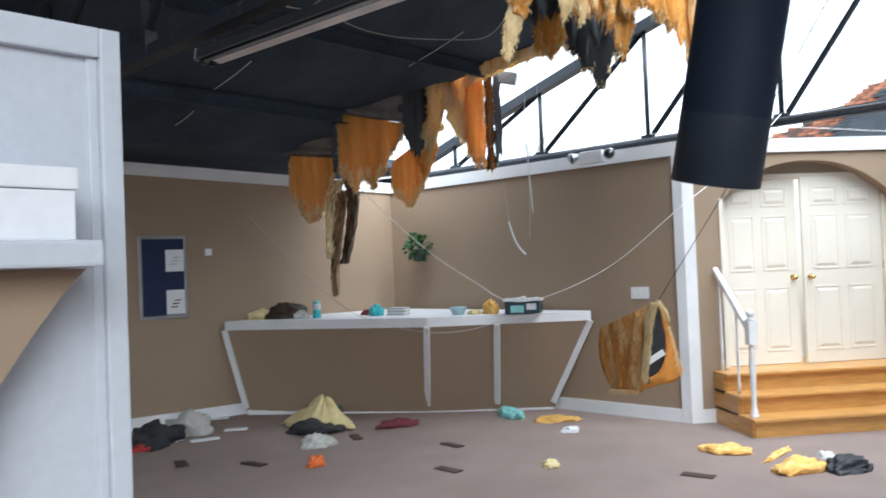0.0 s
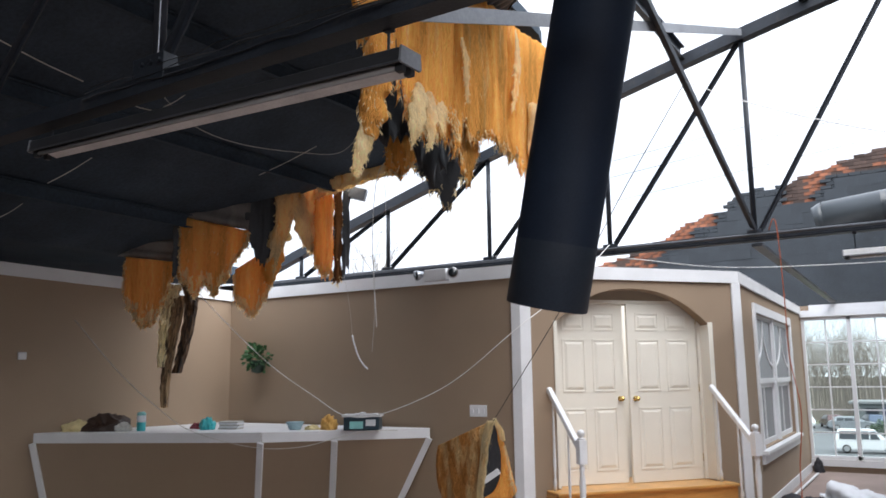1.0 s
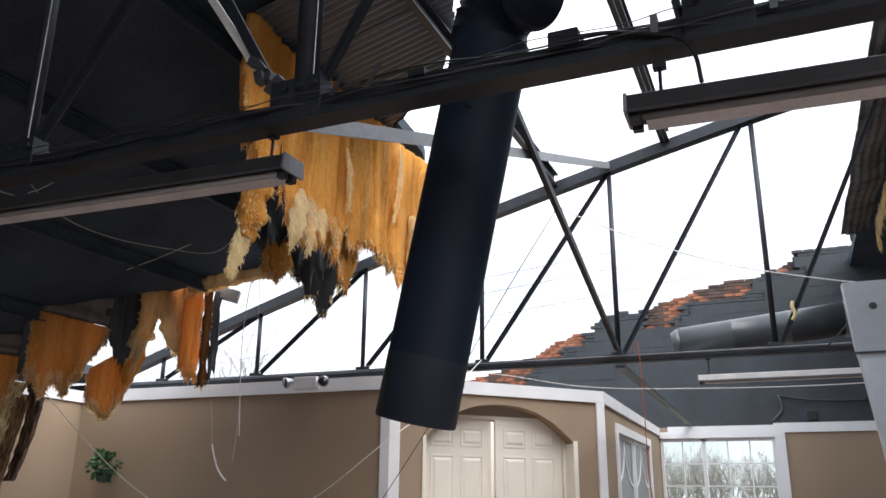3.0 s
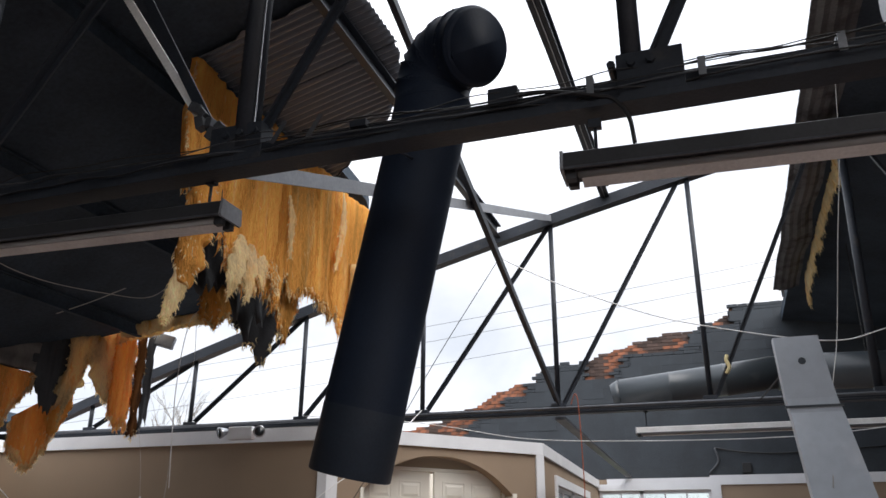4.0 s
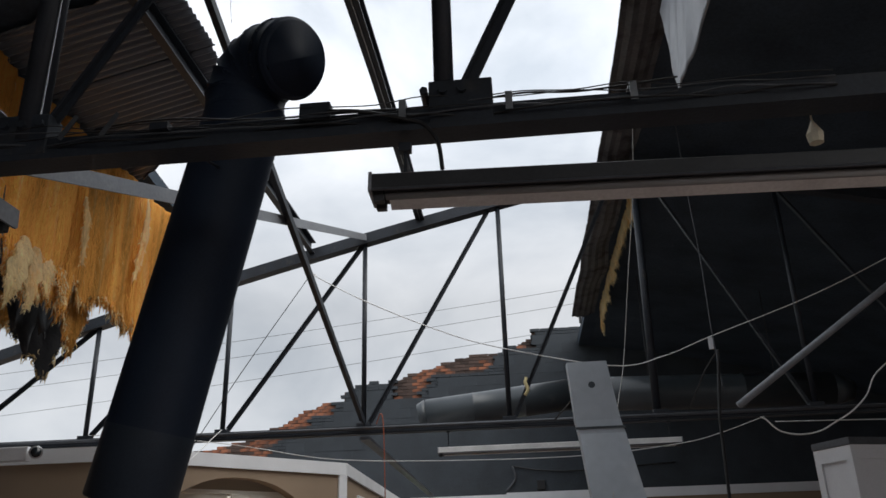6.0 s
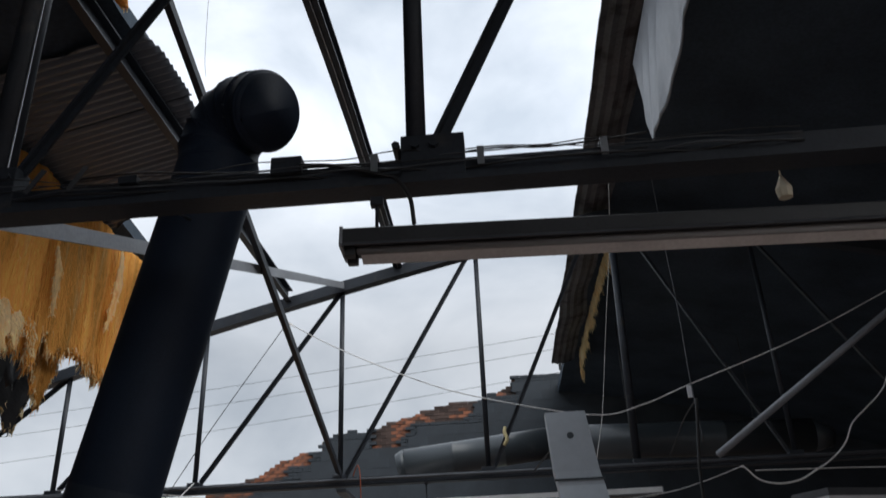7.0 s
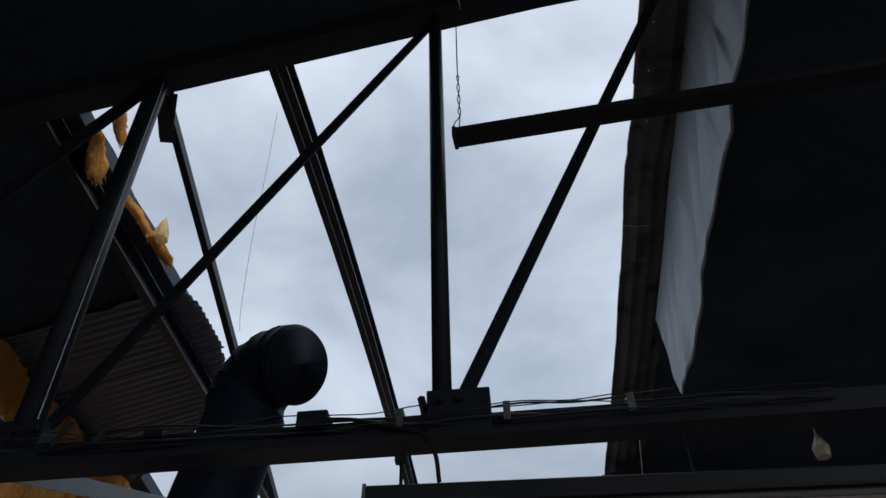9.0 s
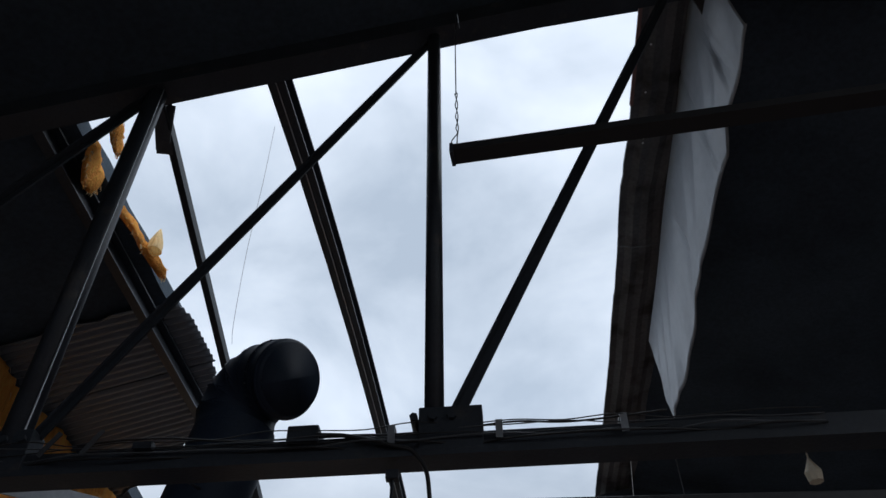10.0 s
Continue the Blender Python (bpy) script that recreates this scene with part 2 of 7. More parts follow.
def box(bm, lo, hi, bevel=0.0, m=None):
    lo, hi = Vector(lo), Vector(hi)
    r = bmesh.ops.create_cube(bm, size=1.0)
    vs = r["verts"]
    for v in vs:
        v.co = Vector([lo[i] + (v.co[i] + 0.5) * (hi[i] - lo[i]) for i in range(3)])
    if bevel:
        es = list({e for v in vs for e in v.link_edges})
        r2 = bmesh.ops.bevel(bm, geom=es, offset=bevel, segments=2, affect="EDGES", profile=0.6)
        vs = list({v for f in r2["faces"] for v in f.verts} | {v for v in vs if v.is_valid})
    if m is not None:
        bmesh.ops.transform(bm, matrix=m, verts=vs)
    return vs


def boxes(*items):
    bm = bmesh.new()
    for it in items:
        box(bm, *it)
    return bm


def bar(bm, a, b, w, h=None, up=(0, 0, 1), bevel=0.0):
    """A rectangular bar from a to b, w across and h high."""
    a, b = Vector(a), Vector(b)
    h = h or w
    d = b - a
    z = d.normalized()
    x = z.cross(Vector(up))
    x = x.normalized() if x.length > 1e-4 else Vector((1, 0, 0))
    y = z.cross(x)
    m = Matrix((x, y, z)).transposed().to_4x4()
    m.translation = a
    return box(bm, (-w / 2, -h / 2, 0), (w / 2, h / 2, d.length), bevel, m)


def angle_bar(bm, a, b, leg, t, up=(0, 0, 1), flip=1):
    """An L-section steel member from a to b."""
    a, b = Vector(a), Vector(b)
    d = b - a
    z = d.normalized()
    x = z.cross(Vector(up))
    x = x.normalized() if x.length > 1e-4 else Vector((1, 0, 0))
    y = z.cross(x)
    m = Matrix((x, y, z)).transposed().to_4x4()
    m.translation = a
    box(bm, (-leg / 2, -leg / 2, 0), (leg / 2, -leg / 2 + t, d.length), 0, m)
    box(bm, (flip * (leg / 2 - t) if flip > 0 else -leg / 2, -leg / 2 + t, 0), (leg / 2 if flip > 0 else -leg / 2 + t, leg / 2, d.length), 0, m)


def rod(bm, pts, r, sides=8, caps=True):
    """A round tube swept along points; r may be a list."""
    pts = [Vector(p) for p in pts]
    rs = r if isinstance(r, (list, tuple)) else [r] * len(pts)
    rings, ref = [], None
    for i, p in enumerate(pts):
        d = (pts[min(i + 1, len(pts) - 1)] - pts[max(i - 1, 0)]).normalized()
        if ref is None:
            ref = d.orthogonal().normalized()
        else:
            ref = (ref - d * ref.dot(d)).normalized()
        s = d.cross(ref)
        rings.append([bm.verts.new(p + (ref * math.cos(6.28319 * k / sides) + s * math.sin(6.28319 * k / sides)) * rs[i]) for k in range(sides)])
    for a, b in zip(rings, rings[1:]):
        for k in range(sides):
            bm.faces.new((a[k], a[(k + 1) % sides], b[(k + 1) % sides], b[k]))
    if caps:
        bm.faces.new(rings[0][::-1])
        bm.faces.new(rings[-1])


def smooth_path(pts, n=8):
    """Catmull-Rom through the points."""
    pts = [Vector(p) for p in pts]
    q = [pts[0] * 2 - pts[1]] + pts + [pts[-1] * 2 - pts[-2]]
    out = []
    for i in range(1, len(q) - 2):
        for k in range(n):
            t = k / n
            a, b, c, d = q[i - 1], q[i], q[i + 1], q[i + 2]
            out.append(0.5 * (2 * b + (c - a) * t + (2 * a - 5 * b + 4 * c - d) * t * t + (3 * b - a - 3 * c + d) * t ** 3))
    return out + [pts[-1]]


def lathe(bm, prof, at, sides=16, m=None):
    """Spin (radius, height) pairs about z at a place."""
    rings = []
    for r, z in prof:
        rings.append([bm.verts.new(Vector(at) + Vector((r * math.cos(6.28319 * k / sides), r * math.sin(6.28319 * k / sides), z))) for k in range(sides)])
    for a, b in zip(rings, rings[1:]):
        for k in range(sides):
            bm.faces.new((a[k], a[(k + 1) % sides], b[(k + 1) % sides], b[k]))
    bm.faces.new(rings[0][::-1])
    bm.faces.new(rings[-1])
    if m is not None:
        bmesh.ops.transform(bm, matrix=m, verts=[v for r in rings for v in r])


def prism(bm, poly, lo, hi, m=None, axis="y"):
    """A polygon of (a, z) pairs drawn in the a-z plane, given depth lo..hi on the other axis."""
    def v(a, z, d):
        return bm.verts.new((a, d, z) if axis == "y" else (d, a, z) if axis == "x" else (a, z, d))
    f = [v(a, z, lo) for a, z in poly]
    g = [v(a, z, hi) for a, z in poly]
    bm.faces.new(f)
    bm.faces.new(g[::-1])
    n = len(poly)
    for i in range(n):
        bm.faces.new((f[i], g[i], g[(i + 1) % n], f[(i + 1) % n]))
    if m is not None:
        bmesh.ops.transform(bm, matrix=m, verts=f + g)
    bmesh.ops.recalc_face_normals(bm, faces=bm.faces)


def wall_frame(p, q):
    """A frame with x from p to q along the wall, y into the wall (away from the room), z up."""
    p, q = Vector((*p, 0)), Vector((*q, 0))
    x = (q - p).normalized()
    y = Vector((-x.y, x.x, 0))
    m = Matrix((x, y, Vector((0, 0, 1)))).transposed().to_4x4()
    m.translation = p
    return m, (q - p).length


def zc(x):
    """Height of the bowed top chord."""
    x = min(x, 2.88 - x)
    return 5.48 + 0.192 * x - 0.0148 * x * x


def zf(x):
    """Height of the bare far truss's top chord, under its middle line."""
    x = min(x, 2.94 - x)
    return 5.445 + 0.2215 * x - 0.0072 * x * x


def zr(x):
    return max(zc(x) + 0.22, 3.2)


# ---- plan ----
C0, V1, V2, V3 = (-8.47, 7.84), (-3.97, 7.88), (-2.13, 10.05), (-2.38, 16.2)
L0 = (-9.25, 2.6)
TOP, CAP = 2.98, 0.145

# ---- floor and ground ----
tagged(part("floor", boxes(((-12, -8, -0.12), (14, 16.4, 0))), CARPET), "worn mauve-brown carpet floor strewn with debris", "floor", kind="structure")
tagged(part("foundation", boxes(((-12.2, -8.2, -4.2), (14.2, 16.62, -0.125))), MORTD), "dark masonry base of the building", "foundation", kind="structure")
tagged(part("ground", boxes(((-700, -600, -4.7), (700, 900, -4.05))), GRASS), "flat winter grass round the building", "ground", kind="structure")
tagged(part("road", boxes(((-150, 48, -4.06), (150, 103, -4.02))), ASPHALT), "wet grey asphalt parking lot", "parking lot", kind="structure")


def strip(name, p, q, z0, z1, thick, material, label, category, proud=0.0):
    m, n = wall_frame(p, q)
    bm = bmesh.new()
    box(bm, (0, -proud, z0), (n, thick - proud, z1), 0, m)
    return tagged(part(name, bm, material), label, category, kind="structure")


def plain_wall(name, p, q, z1, label, material=TAN, thick=0.14, z0=0.0):
    return strip(name, p, q, z0, z1, thick, material, label, "wall")


ML, LL = wall_frame(L0, C0)
RISE = 0.19  # the left wall's top climbs away from the corner
bm = bmesh.new()
prism(bm, [(0, 0), (LL, 0), (LL, TOP - 0.01), (0, TOP + RISE - 0.01)], 0, 0.14, ML)
tagged(part("wall_left", bm, TAN), "tan painted partition wall with white cap", "wall", kind="structure")
bm = bmesh.new()
prism(bm, [(0, TOP + RISE - CAP), (LL - 0.002, TOP - CAP), (LL - 0.002, TOP), (0, TOP + RISE)], -0.03, 0.17, ML)
tagged(part("trim_left", bm, WHITE), "white painted cap board along the wall top", "trim", kind="structure")
strip("baseboard_left", L0, C0, 0.0, 0.14, 0.02, WHITE, "white painted baseboard", "baseboard", 0.02)
plain_wall("wall_back", C0, V1, TOP - 0.01, "tan painted partition wall behind the counter")
for nm, p, q in (("back", C0, V1),):
    strip("trim_" + nm, p, q, TOP - CAP, TOP, 0.20, WHITE, "white painted cap board along the wall top", "trim", 0.03)
    strip("baseboard_" + nm, p, q, 0.0, 0.14, 0.02, WHITE, "white painted baseboard", "baseboard", 0.02)
MW, LW = wall_frame(V1, V2)

# door wall with an arched opening
S0, S1, ZS, ZA = 0.42, 2.40, 2.34, 2.74
bm = bmesh.new()
prism(bm, [(0, 0), (S0, 0), (S0, TOP - 0.01), (0, TOP - 0.01)], 0, 0.16, MW)
prism(bm, [(S1, 0), (LW, 0), (LW, TOP - 0.01), (S1, TOP - 0.01)], 0, 0.16, MW)
arch = [((S0 + S1) / 2 + (S1 - S0) / 2 * u, ZS + (ZA - ZS) * (1 - abs(u) ** 2.3)) for u in np.linspace(-1, 1, 31)]
for (a0, z0), (a1, z1) in zip(arch, arch[1:]):
    prism(bm, [(a0, z0), (a1, z1), (a1, TOP - 0.01), (a0, TOP - 0.01)], 0, 0.16, MW)
bmesh.ops.remove_doubles(bm, verts=bm.verts, dist=0.0005)
door_wall = tagged(part("wall_door", bm, TAN), "tan angled wall with an arched door recess", "wall", kind="structure")
bm = bmesh.new()
box(bm, (S0 - 0.02, 0.16, 0), (S0, 0.36, TOP - 0.02), 0, MW)
box(bm, (S1, 0.16, 0), (S1 + 0.02, 0.36, TOP - 0.02), 0, MW)
box(bm, (S0, 0.26, 2.575), (S1, 0.36, TOP - 0.02), 0, MW)
tagged(part("wall_recess", bm, TAN), "tan painted returns of the door recess", "wall", kind="structure")
strip("trim_door_wall", V1, V2, TOP - CAP, TOP, 0.22, WHITE, "white painted cap board along the wall top", "trim", 0.03)
bm = bmesh.new()
box(bm, (0.0, -0.02, 0), (0.28, -0.001, 0.14), 0, MW)
box(bm, (2.5, -0.02, 0), (LW, -0.001, 0.14), 0, MW)
tagged(part("baseboard_door_wall", bm, WHITE), "white painted baseboard", "baseboard", kind="structure")
bm = bmesh.new()
box(bm, (-0.02, -0.03, 0), (0.11, -0.002, TOP - CAP - 0.002), 0.004, MW)
MB, LB = wall_frame(C0, V1)
box(bm, (LB - 0.10, -0.03, 0), (LB + 0.005, -0.002, TOP - CAP - 0.002), 0.004, MB)
tagged(part("trim_corner", bm, WHITE), "white painted corner board", "trim", kind="structure")
bm = bmesh.new()
box(bm, (LW - 0.10, -0.03, 0), (LW + 0.02, -0.002, TOP - CAP - 0.002), 0.004, MW)
tagged(part("trim_corner", bm, WHITE), "white painted corner board", "trim", kind="structure")

# window wall with a pair of sash windows
MV, LV = wall_frame(V2, V3)
W0, W1, WZ0, WZ1 = 1.05, 4.45, 0.80, 2.55
bm = bmesh.new()
box(bm, (0, 0, 0), (W0, 0.16, TOP - 0.01), 0, MV)
box(bm, (W1, 0, 0), (LV, 0.16, TOP - 0.01), 0, MV)
box(bm, (W0, 0, 0), (W1, 0.16, WZ0), 0, MV)
box(bm, (W0, 0, WZ1), (W1, 0.16, TOP - 0.01), 0, MV)
tagged(part("wall_window", bm, TAN), "tan wall with a pair of white sash windows", "wall", kind="structure")
strip("trim_window_wall", V2, V3, TOP - CAP, TOP, 0.22, WHITE, "white painted cap board along the wall top", "trim", 0.03)
strip("baseboard_window_wall", V2, V3, 0, 0.14, 0.018, WHITE, "white painted baseboard", "baseboard", 0.02)
win = thing("window_1", "white painted double sash window with arched muntins", "window", kind="structure")
bm = bmesh.new()
box(bm, (W0 - 0.12, -0.035, WZ0 - 0.02), (W0, -0.001, WZ1 + 0.12), 0.004, MV)
box(bm, (W1, -0.035, WZ0 - 0.02), (W1 + 0.12, -0.001, WZ1 + 0.12), 0.004, MV)
box(bm, (W0, -0.035, WZ1), (W1, -0.001, WZ1 + 0.12), 0.004, MV)
part("window_frame", bm, WHITE, win)
bm = bmesh.new()
box(bm, (W0 - 0.15, -0.09, WZ0 - 0.07), (W1 + 0.15, -0.001, WZ0 - 0.02), 0.006, MV)
box(bm, (W0 - 0.12, -0.04, WZ0 - 0.19), (W1 + 0.12, -0.001, WZ0 - 0.07), 0.004, MV)
part("window_sill", bm, WHITE, win)
WM = (W0 + W1) / 2
ZM = 1.62
for a, b in ((W0, WM - 0.06), (WM + 0.06, W1)):
    for z0, z1, d in ((WZ0, ZM, 0.05), (ZM, WZ1, 0.02)):
        bm = bmesh.new()
        box(bm, (a, d, z0), (a + 0.07, d + 0.04, z1), 0, MV)
        box(bm, (b - 0.07, d, z0), (b, d + 0.04, z1), 0, MV)
        box(bm, (a + 0.07, d, z0), (b - 0.07, d + 0.04, z0 + 0.07), 0, MV)
        box(bm, (a + 0.07, d, z1 - 0.06), (b - 0.07, d + 0.04, z1), 0, MV)
        if z0 == WZ0:
            box(bm, ((a + b) / 2 - 0.018, d + 0.005, z0 + 0.07), ((a + b) / 2 + 0.018, d + 0.035, z1 - 0.06), 0, MV)
        else:
            mid, half, top = (a + b) / 2, (b - a) / 2 - 0.07, z1 - 0.06
            for sgn in (-1, 1):
                pts = [MV @ Vector((mid + sgn * half * (1 - 1.15 * math.sin(u) * 0.87), d + 0.02, z0 + 0.25 + (top - z0 - 0.25) * (1 - math.cos(u)) / 1.0 if u < 1.5 else top)) for u in np.linspace(0, 1.5, 9)]
                for p, q in zip(pts, pts[1:]):
                    bar(bm, p, q, 0.035, 0.03, up=(1, 0, 0))
        sash = part("sash", bm, WHITE, win)
        bm = bmesh.new()
        box(bm, (a + 0.07, d + 0.018, z0 + 0.07), (b - 0.07, d + 0.022, z1 - 0.06), 0, MV)
        part("pane", bm, FROST, sash, "obscured pale glass")
bm = bmesh.new()
box(bm, (WM - 0.06, 0.0, WZ0), (WM + 0.06, 0.10, WZ1), 0.003, MV)
part("mullion", bm, WHITE, win)

# far outer wall with a tall gridded window
YF = 16.2
F0, F1, FZ0, FZ1 = -2.36, -0.30, 0.22, 2.78
bm = boxes(((-9, YF, 0), (F0, YF + 0.2, 2.99)), ((F1, YF, 0), (14, YF + 0.2, 2.99)), ((F0, YF, 0), (F1, YF + 0.2, FZ0)), ((F0, YF, FZ1), (F1, YF + 0.2, 2.99)))
tagged(part("wall_far", bm, TAN), "tan outer wall with a tall gridded window", "wall", kind="structure")
bm = boxes(((F1 - 0.0, YF - 0.03, 2.86), (14, YF - 0.001, 3.03)), ((-2.2, YF - 0.03, 2.90), (F1, YF - 0.001, 3.00)))
tagged(part("trim_far", bm, WHITE), "white painted cap board", "trim", kind="structure")
win = thing("window_2", "tall white gridded window looking on a parking lot", "window", kind="structure")
bm = boxes(((F1, YF - 0.04, 0.0), (F1 + 0.18, YF - 0.002, 2.86)), ((F0, YF - 0.04, FZ1), (F1, YF - 0.002, 2.90)), ((F0, YF - 0.05, FZ0 - 0.12), (F1, YF - 0.002, FZ0)),
           ((F0, YF + 0.02, FZ0), (F0 + 0.05, YF + 0.1, FZ1)), ((F1 - 0.05, YF + 0.02, FZ0), (F1, YF + 0.1, FZ1)), ((F0 + 0.05, YF + 0.02, FZ1 - 0.06), (F1 - 0.05, YF + 0.1, FZ1)), ((F0 + 0.05, YF + 0.02, FZ0), (F1 - 0.05, YF + 0.1, FZ0 + 0.06)))
part("window_frame", bm, WHITE, win)
part("mullion", boxes(((-1.60, YF + 0.02, FZ0), (-1.53, YF + 0.1, FZ1))), WHITE, win)
for a, b, n in ((F0 + 0.05, -1.60, 2), (-1.53, F1 - 0.05, 3)):
    bm = bmesh.new()
    for i in range(1, n):
        x = a + (b - a) * i / n
        box(bm, (x - 0.012, YF + 0.045, FZ0 + 0.06), (x + 0.012, YF + 0.065, FZ1 - 0.06))
    for i in range(1, 6):
        z = FZ0 + 0.06 + (FZ1 - FZ0 - 0.12) * i / 6
        box(bm, (a, YF + 0.046, z - 0.012), (b, YF + 0.064, z + 0.012))
    part("muntin_grid", bm, WHITE, win)
    pane = part("pane", boxes(((a, YF + 0.053, FZ0 + 0.06), (b, YF + 0.057, FZ1 - 0.06))), GLASS, win)
    pane.visible_shadow = False

# unseen walls that close the place
tagged(part("wall_right", boxes(((14, -8.2, 0), (14.2, 16.4, 3.3))), TAN), "plain tan outer wall", "wall", kind="structure")
tagged(part("wall_behind", boxes(((-12, -8.2, 0), (14, -8, 3.3))), TAN), "plain tan outer wall", "wall", kind="structure")
tagged(part("wall_outer_left", boxes(((-12.2, -8.2, 0), (-12, 16.4, 3.0))), MORTD), "dark outer side wall", "wall", kind="structure")

# ---- roof: bowed dark deck with the torn hole ----
def roof_sheet(name, inside, label, x0, x1, y0, y1, step=0.15, thick=0.16):
    """Deck cells whose centre passes the test, with ragged edges, joined into one ceiling sheet."""
    bm = bmesh.new()
    nx, ny = int(round((x1 - x0) / step)), int(round((y1 - y0) / step))
    keep = [[inside(x0 + (i + 0.5) * step, y0 + (j + 0.5) * step) for j in range(ny)] for i in range(nx)]
    grid = {}

    def vert(i, j, k):
        if (i, j, k) not in grid:
            x, y = x0 + i * step, y0 + j * step
            q = Vector((x * 1.7, y * 1.7, 3.3))
            grid[(i, j, k)] = bm.verts.new((x, y, zr(x) + k * thick + 0.012 * noise.noise(q * 2)))
        return grid[(i, j, k)]
    for i in range(nx):
        for j in range(ny):
            if not keep[i][j]:
                continue
            bm.faces.new((vert(i, j, 0), vert(i, j + 1, 0), vert(i + 1, j + 1, 0), vert(i + 1, j, 0)))
            bm.faces.new((vert(i, j, 1), vert(i + 1, j, 1), vert(i + 1, j + 1, 1), vert(i, j + 1, 1)))
            for di, dj, a, b in ((-1, 0, (0, 0), (0, 1)), (1, 0, (1, 1), (1, 0)), (0, -1, (1, 0), (0, 0)), (0, 1, (0, 1), (1, 1))):
                u, w = i + di, j + dj
                if not (0 <= u < nx and 0 <= w < ny and keep[u][w]):
                    p, q = (i + a[0], j + a[1]), (i + b[0], j + b[1])
                    bm.faces.new((vert(*p, 0), vert(*p, 1), vert(*q, 1), vert(*q, 0)))
    bmesh.ops.recalc_face_normals(bm, faces=bm.faces)
    return tagged(part(name, bm, DECK), label, "ceiling", kind="structure")


def torn_limit(x):
    """How far the roof still reaches on the low side."""
    q = Vector((x * 1.3, 0.0, 0.5))
    w = 0.10 * noise.noise(q) + 0.05 * noise.noise(q * 4) + 0.03 * noise.noise(q * 13)
    edge = ((-12.2, 8.6), (-8.45, 8.5), (-8.3, 6.6), (-7.2, 6.6), (-6.5, 6.7), (-6.1, 7.0), (-5.2, 7.75), (-4.5, 7.45), (-3.05, 6.75), (-3.0, 5.9), (-2.3, 5.25), (-1.95, 4.85))
    return float(np.interp(x, [e[0] for e in edge], [e[1] for e in edge])) + w


def torn_roof():
    bm = bmesh.new()
    xs = np.arange(-12.1, -1.98, 0.06)
    cols = []
    for x in xs:
        lim = torn_limit(x)
        ys = np.linspace(2.445, lim, 28)
        cols.append([[bm.verts.new((x + (0.02 * noise.noise(Vector((x * 3, y * 3, 9))) if y > 2.6 else 0), y, zr(x) + k * 0.12 + 0.012 * noise.noise(Vector((x * 2, y * 2, 1))))) for k in (0, 1)] for y in ys])
    for p, q in zip(cols, cols[1:]):
        for j in range(27):
            bm.faces.new((p[j][0], p[j + 1][0], q[j + 1][0], q[j][0]))
            bm.faces.new((p[j][1], q[j][1], q[j + 1][1], p[j + 1][1]))
        bm.faces.new((p[27][0], p[27][1], q[27][1], q[27][0]))
        bm.faces.new((p[0][1], p[0][0], q[0][0], q[0][1]))
    for c in (cols[0], cols[-1]):
        for j in range(27):
            bm.faces.new((c[j][0], c[j][1], c[j + 1][1], c[j + 1][0]))
    bmesh.ops.recalc_face_normals(bm, faces=bm.faces)
    return tagged(part("ceiling_left", bm, DECK), "black painted roof underside with a torn edge", "ceiling", kind="structure")


torn_roof()
roof_sheet("ceiling_right", lambda x, y: True, "black painted roof underside", 1.35, 14.1, 2.445, 16.445, 0.25)
# the gap at the right rear is unseen, added to let sky light in
roof_sheet("ceiling_near", lambda x, y: not (y < -1.5 and 4.0 < x), "black painted roof underside, with an unseen opening added for light", -12.1, 14.0, -8.06, 2.44, 0.3)


# ---- trusses ----
NODES = [-8.96 + 1.485 * i for i in range(15)]


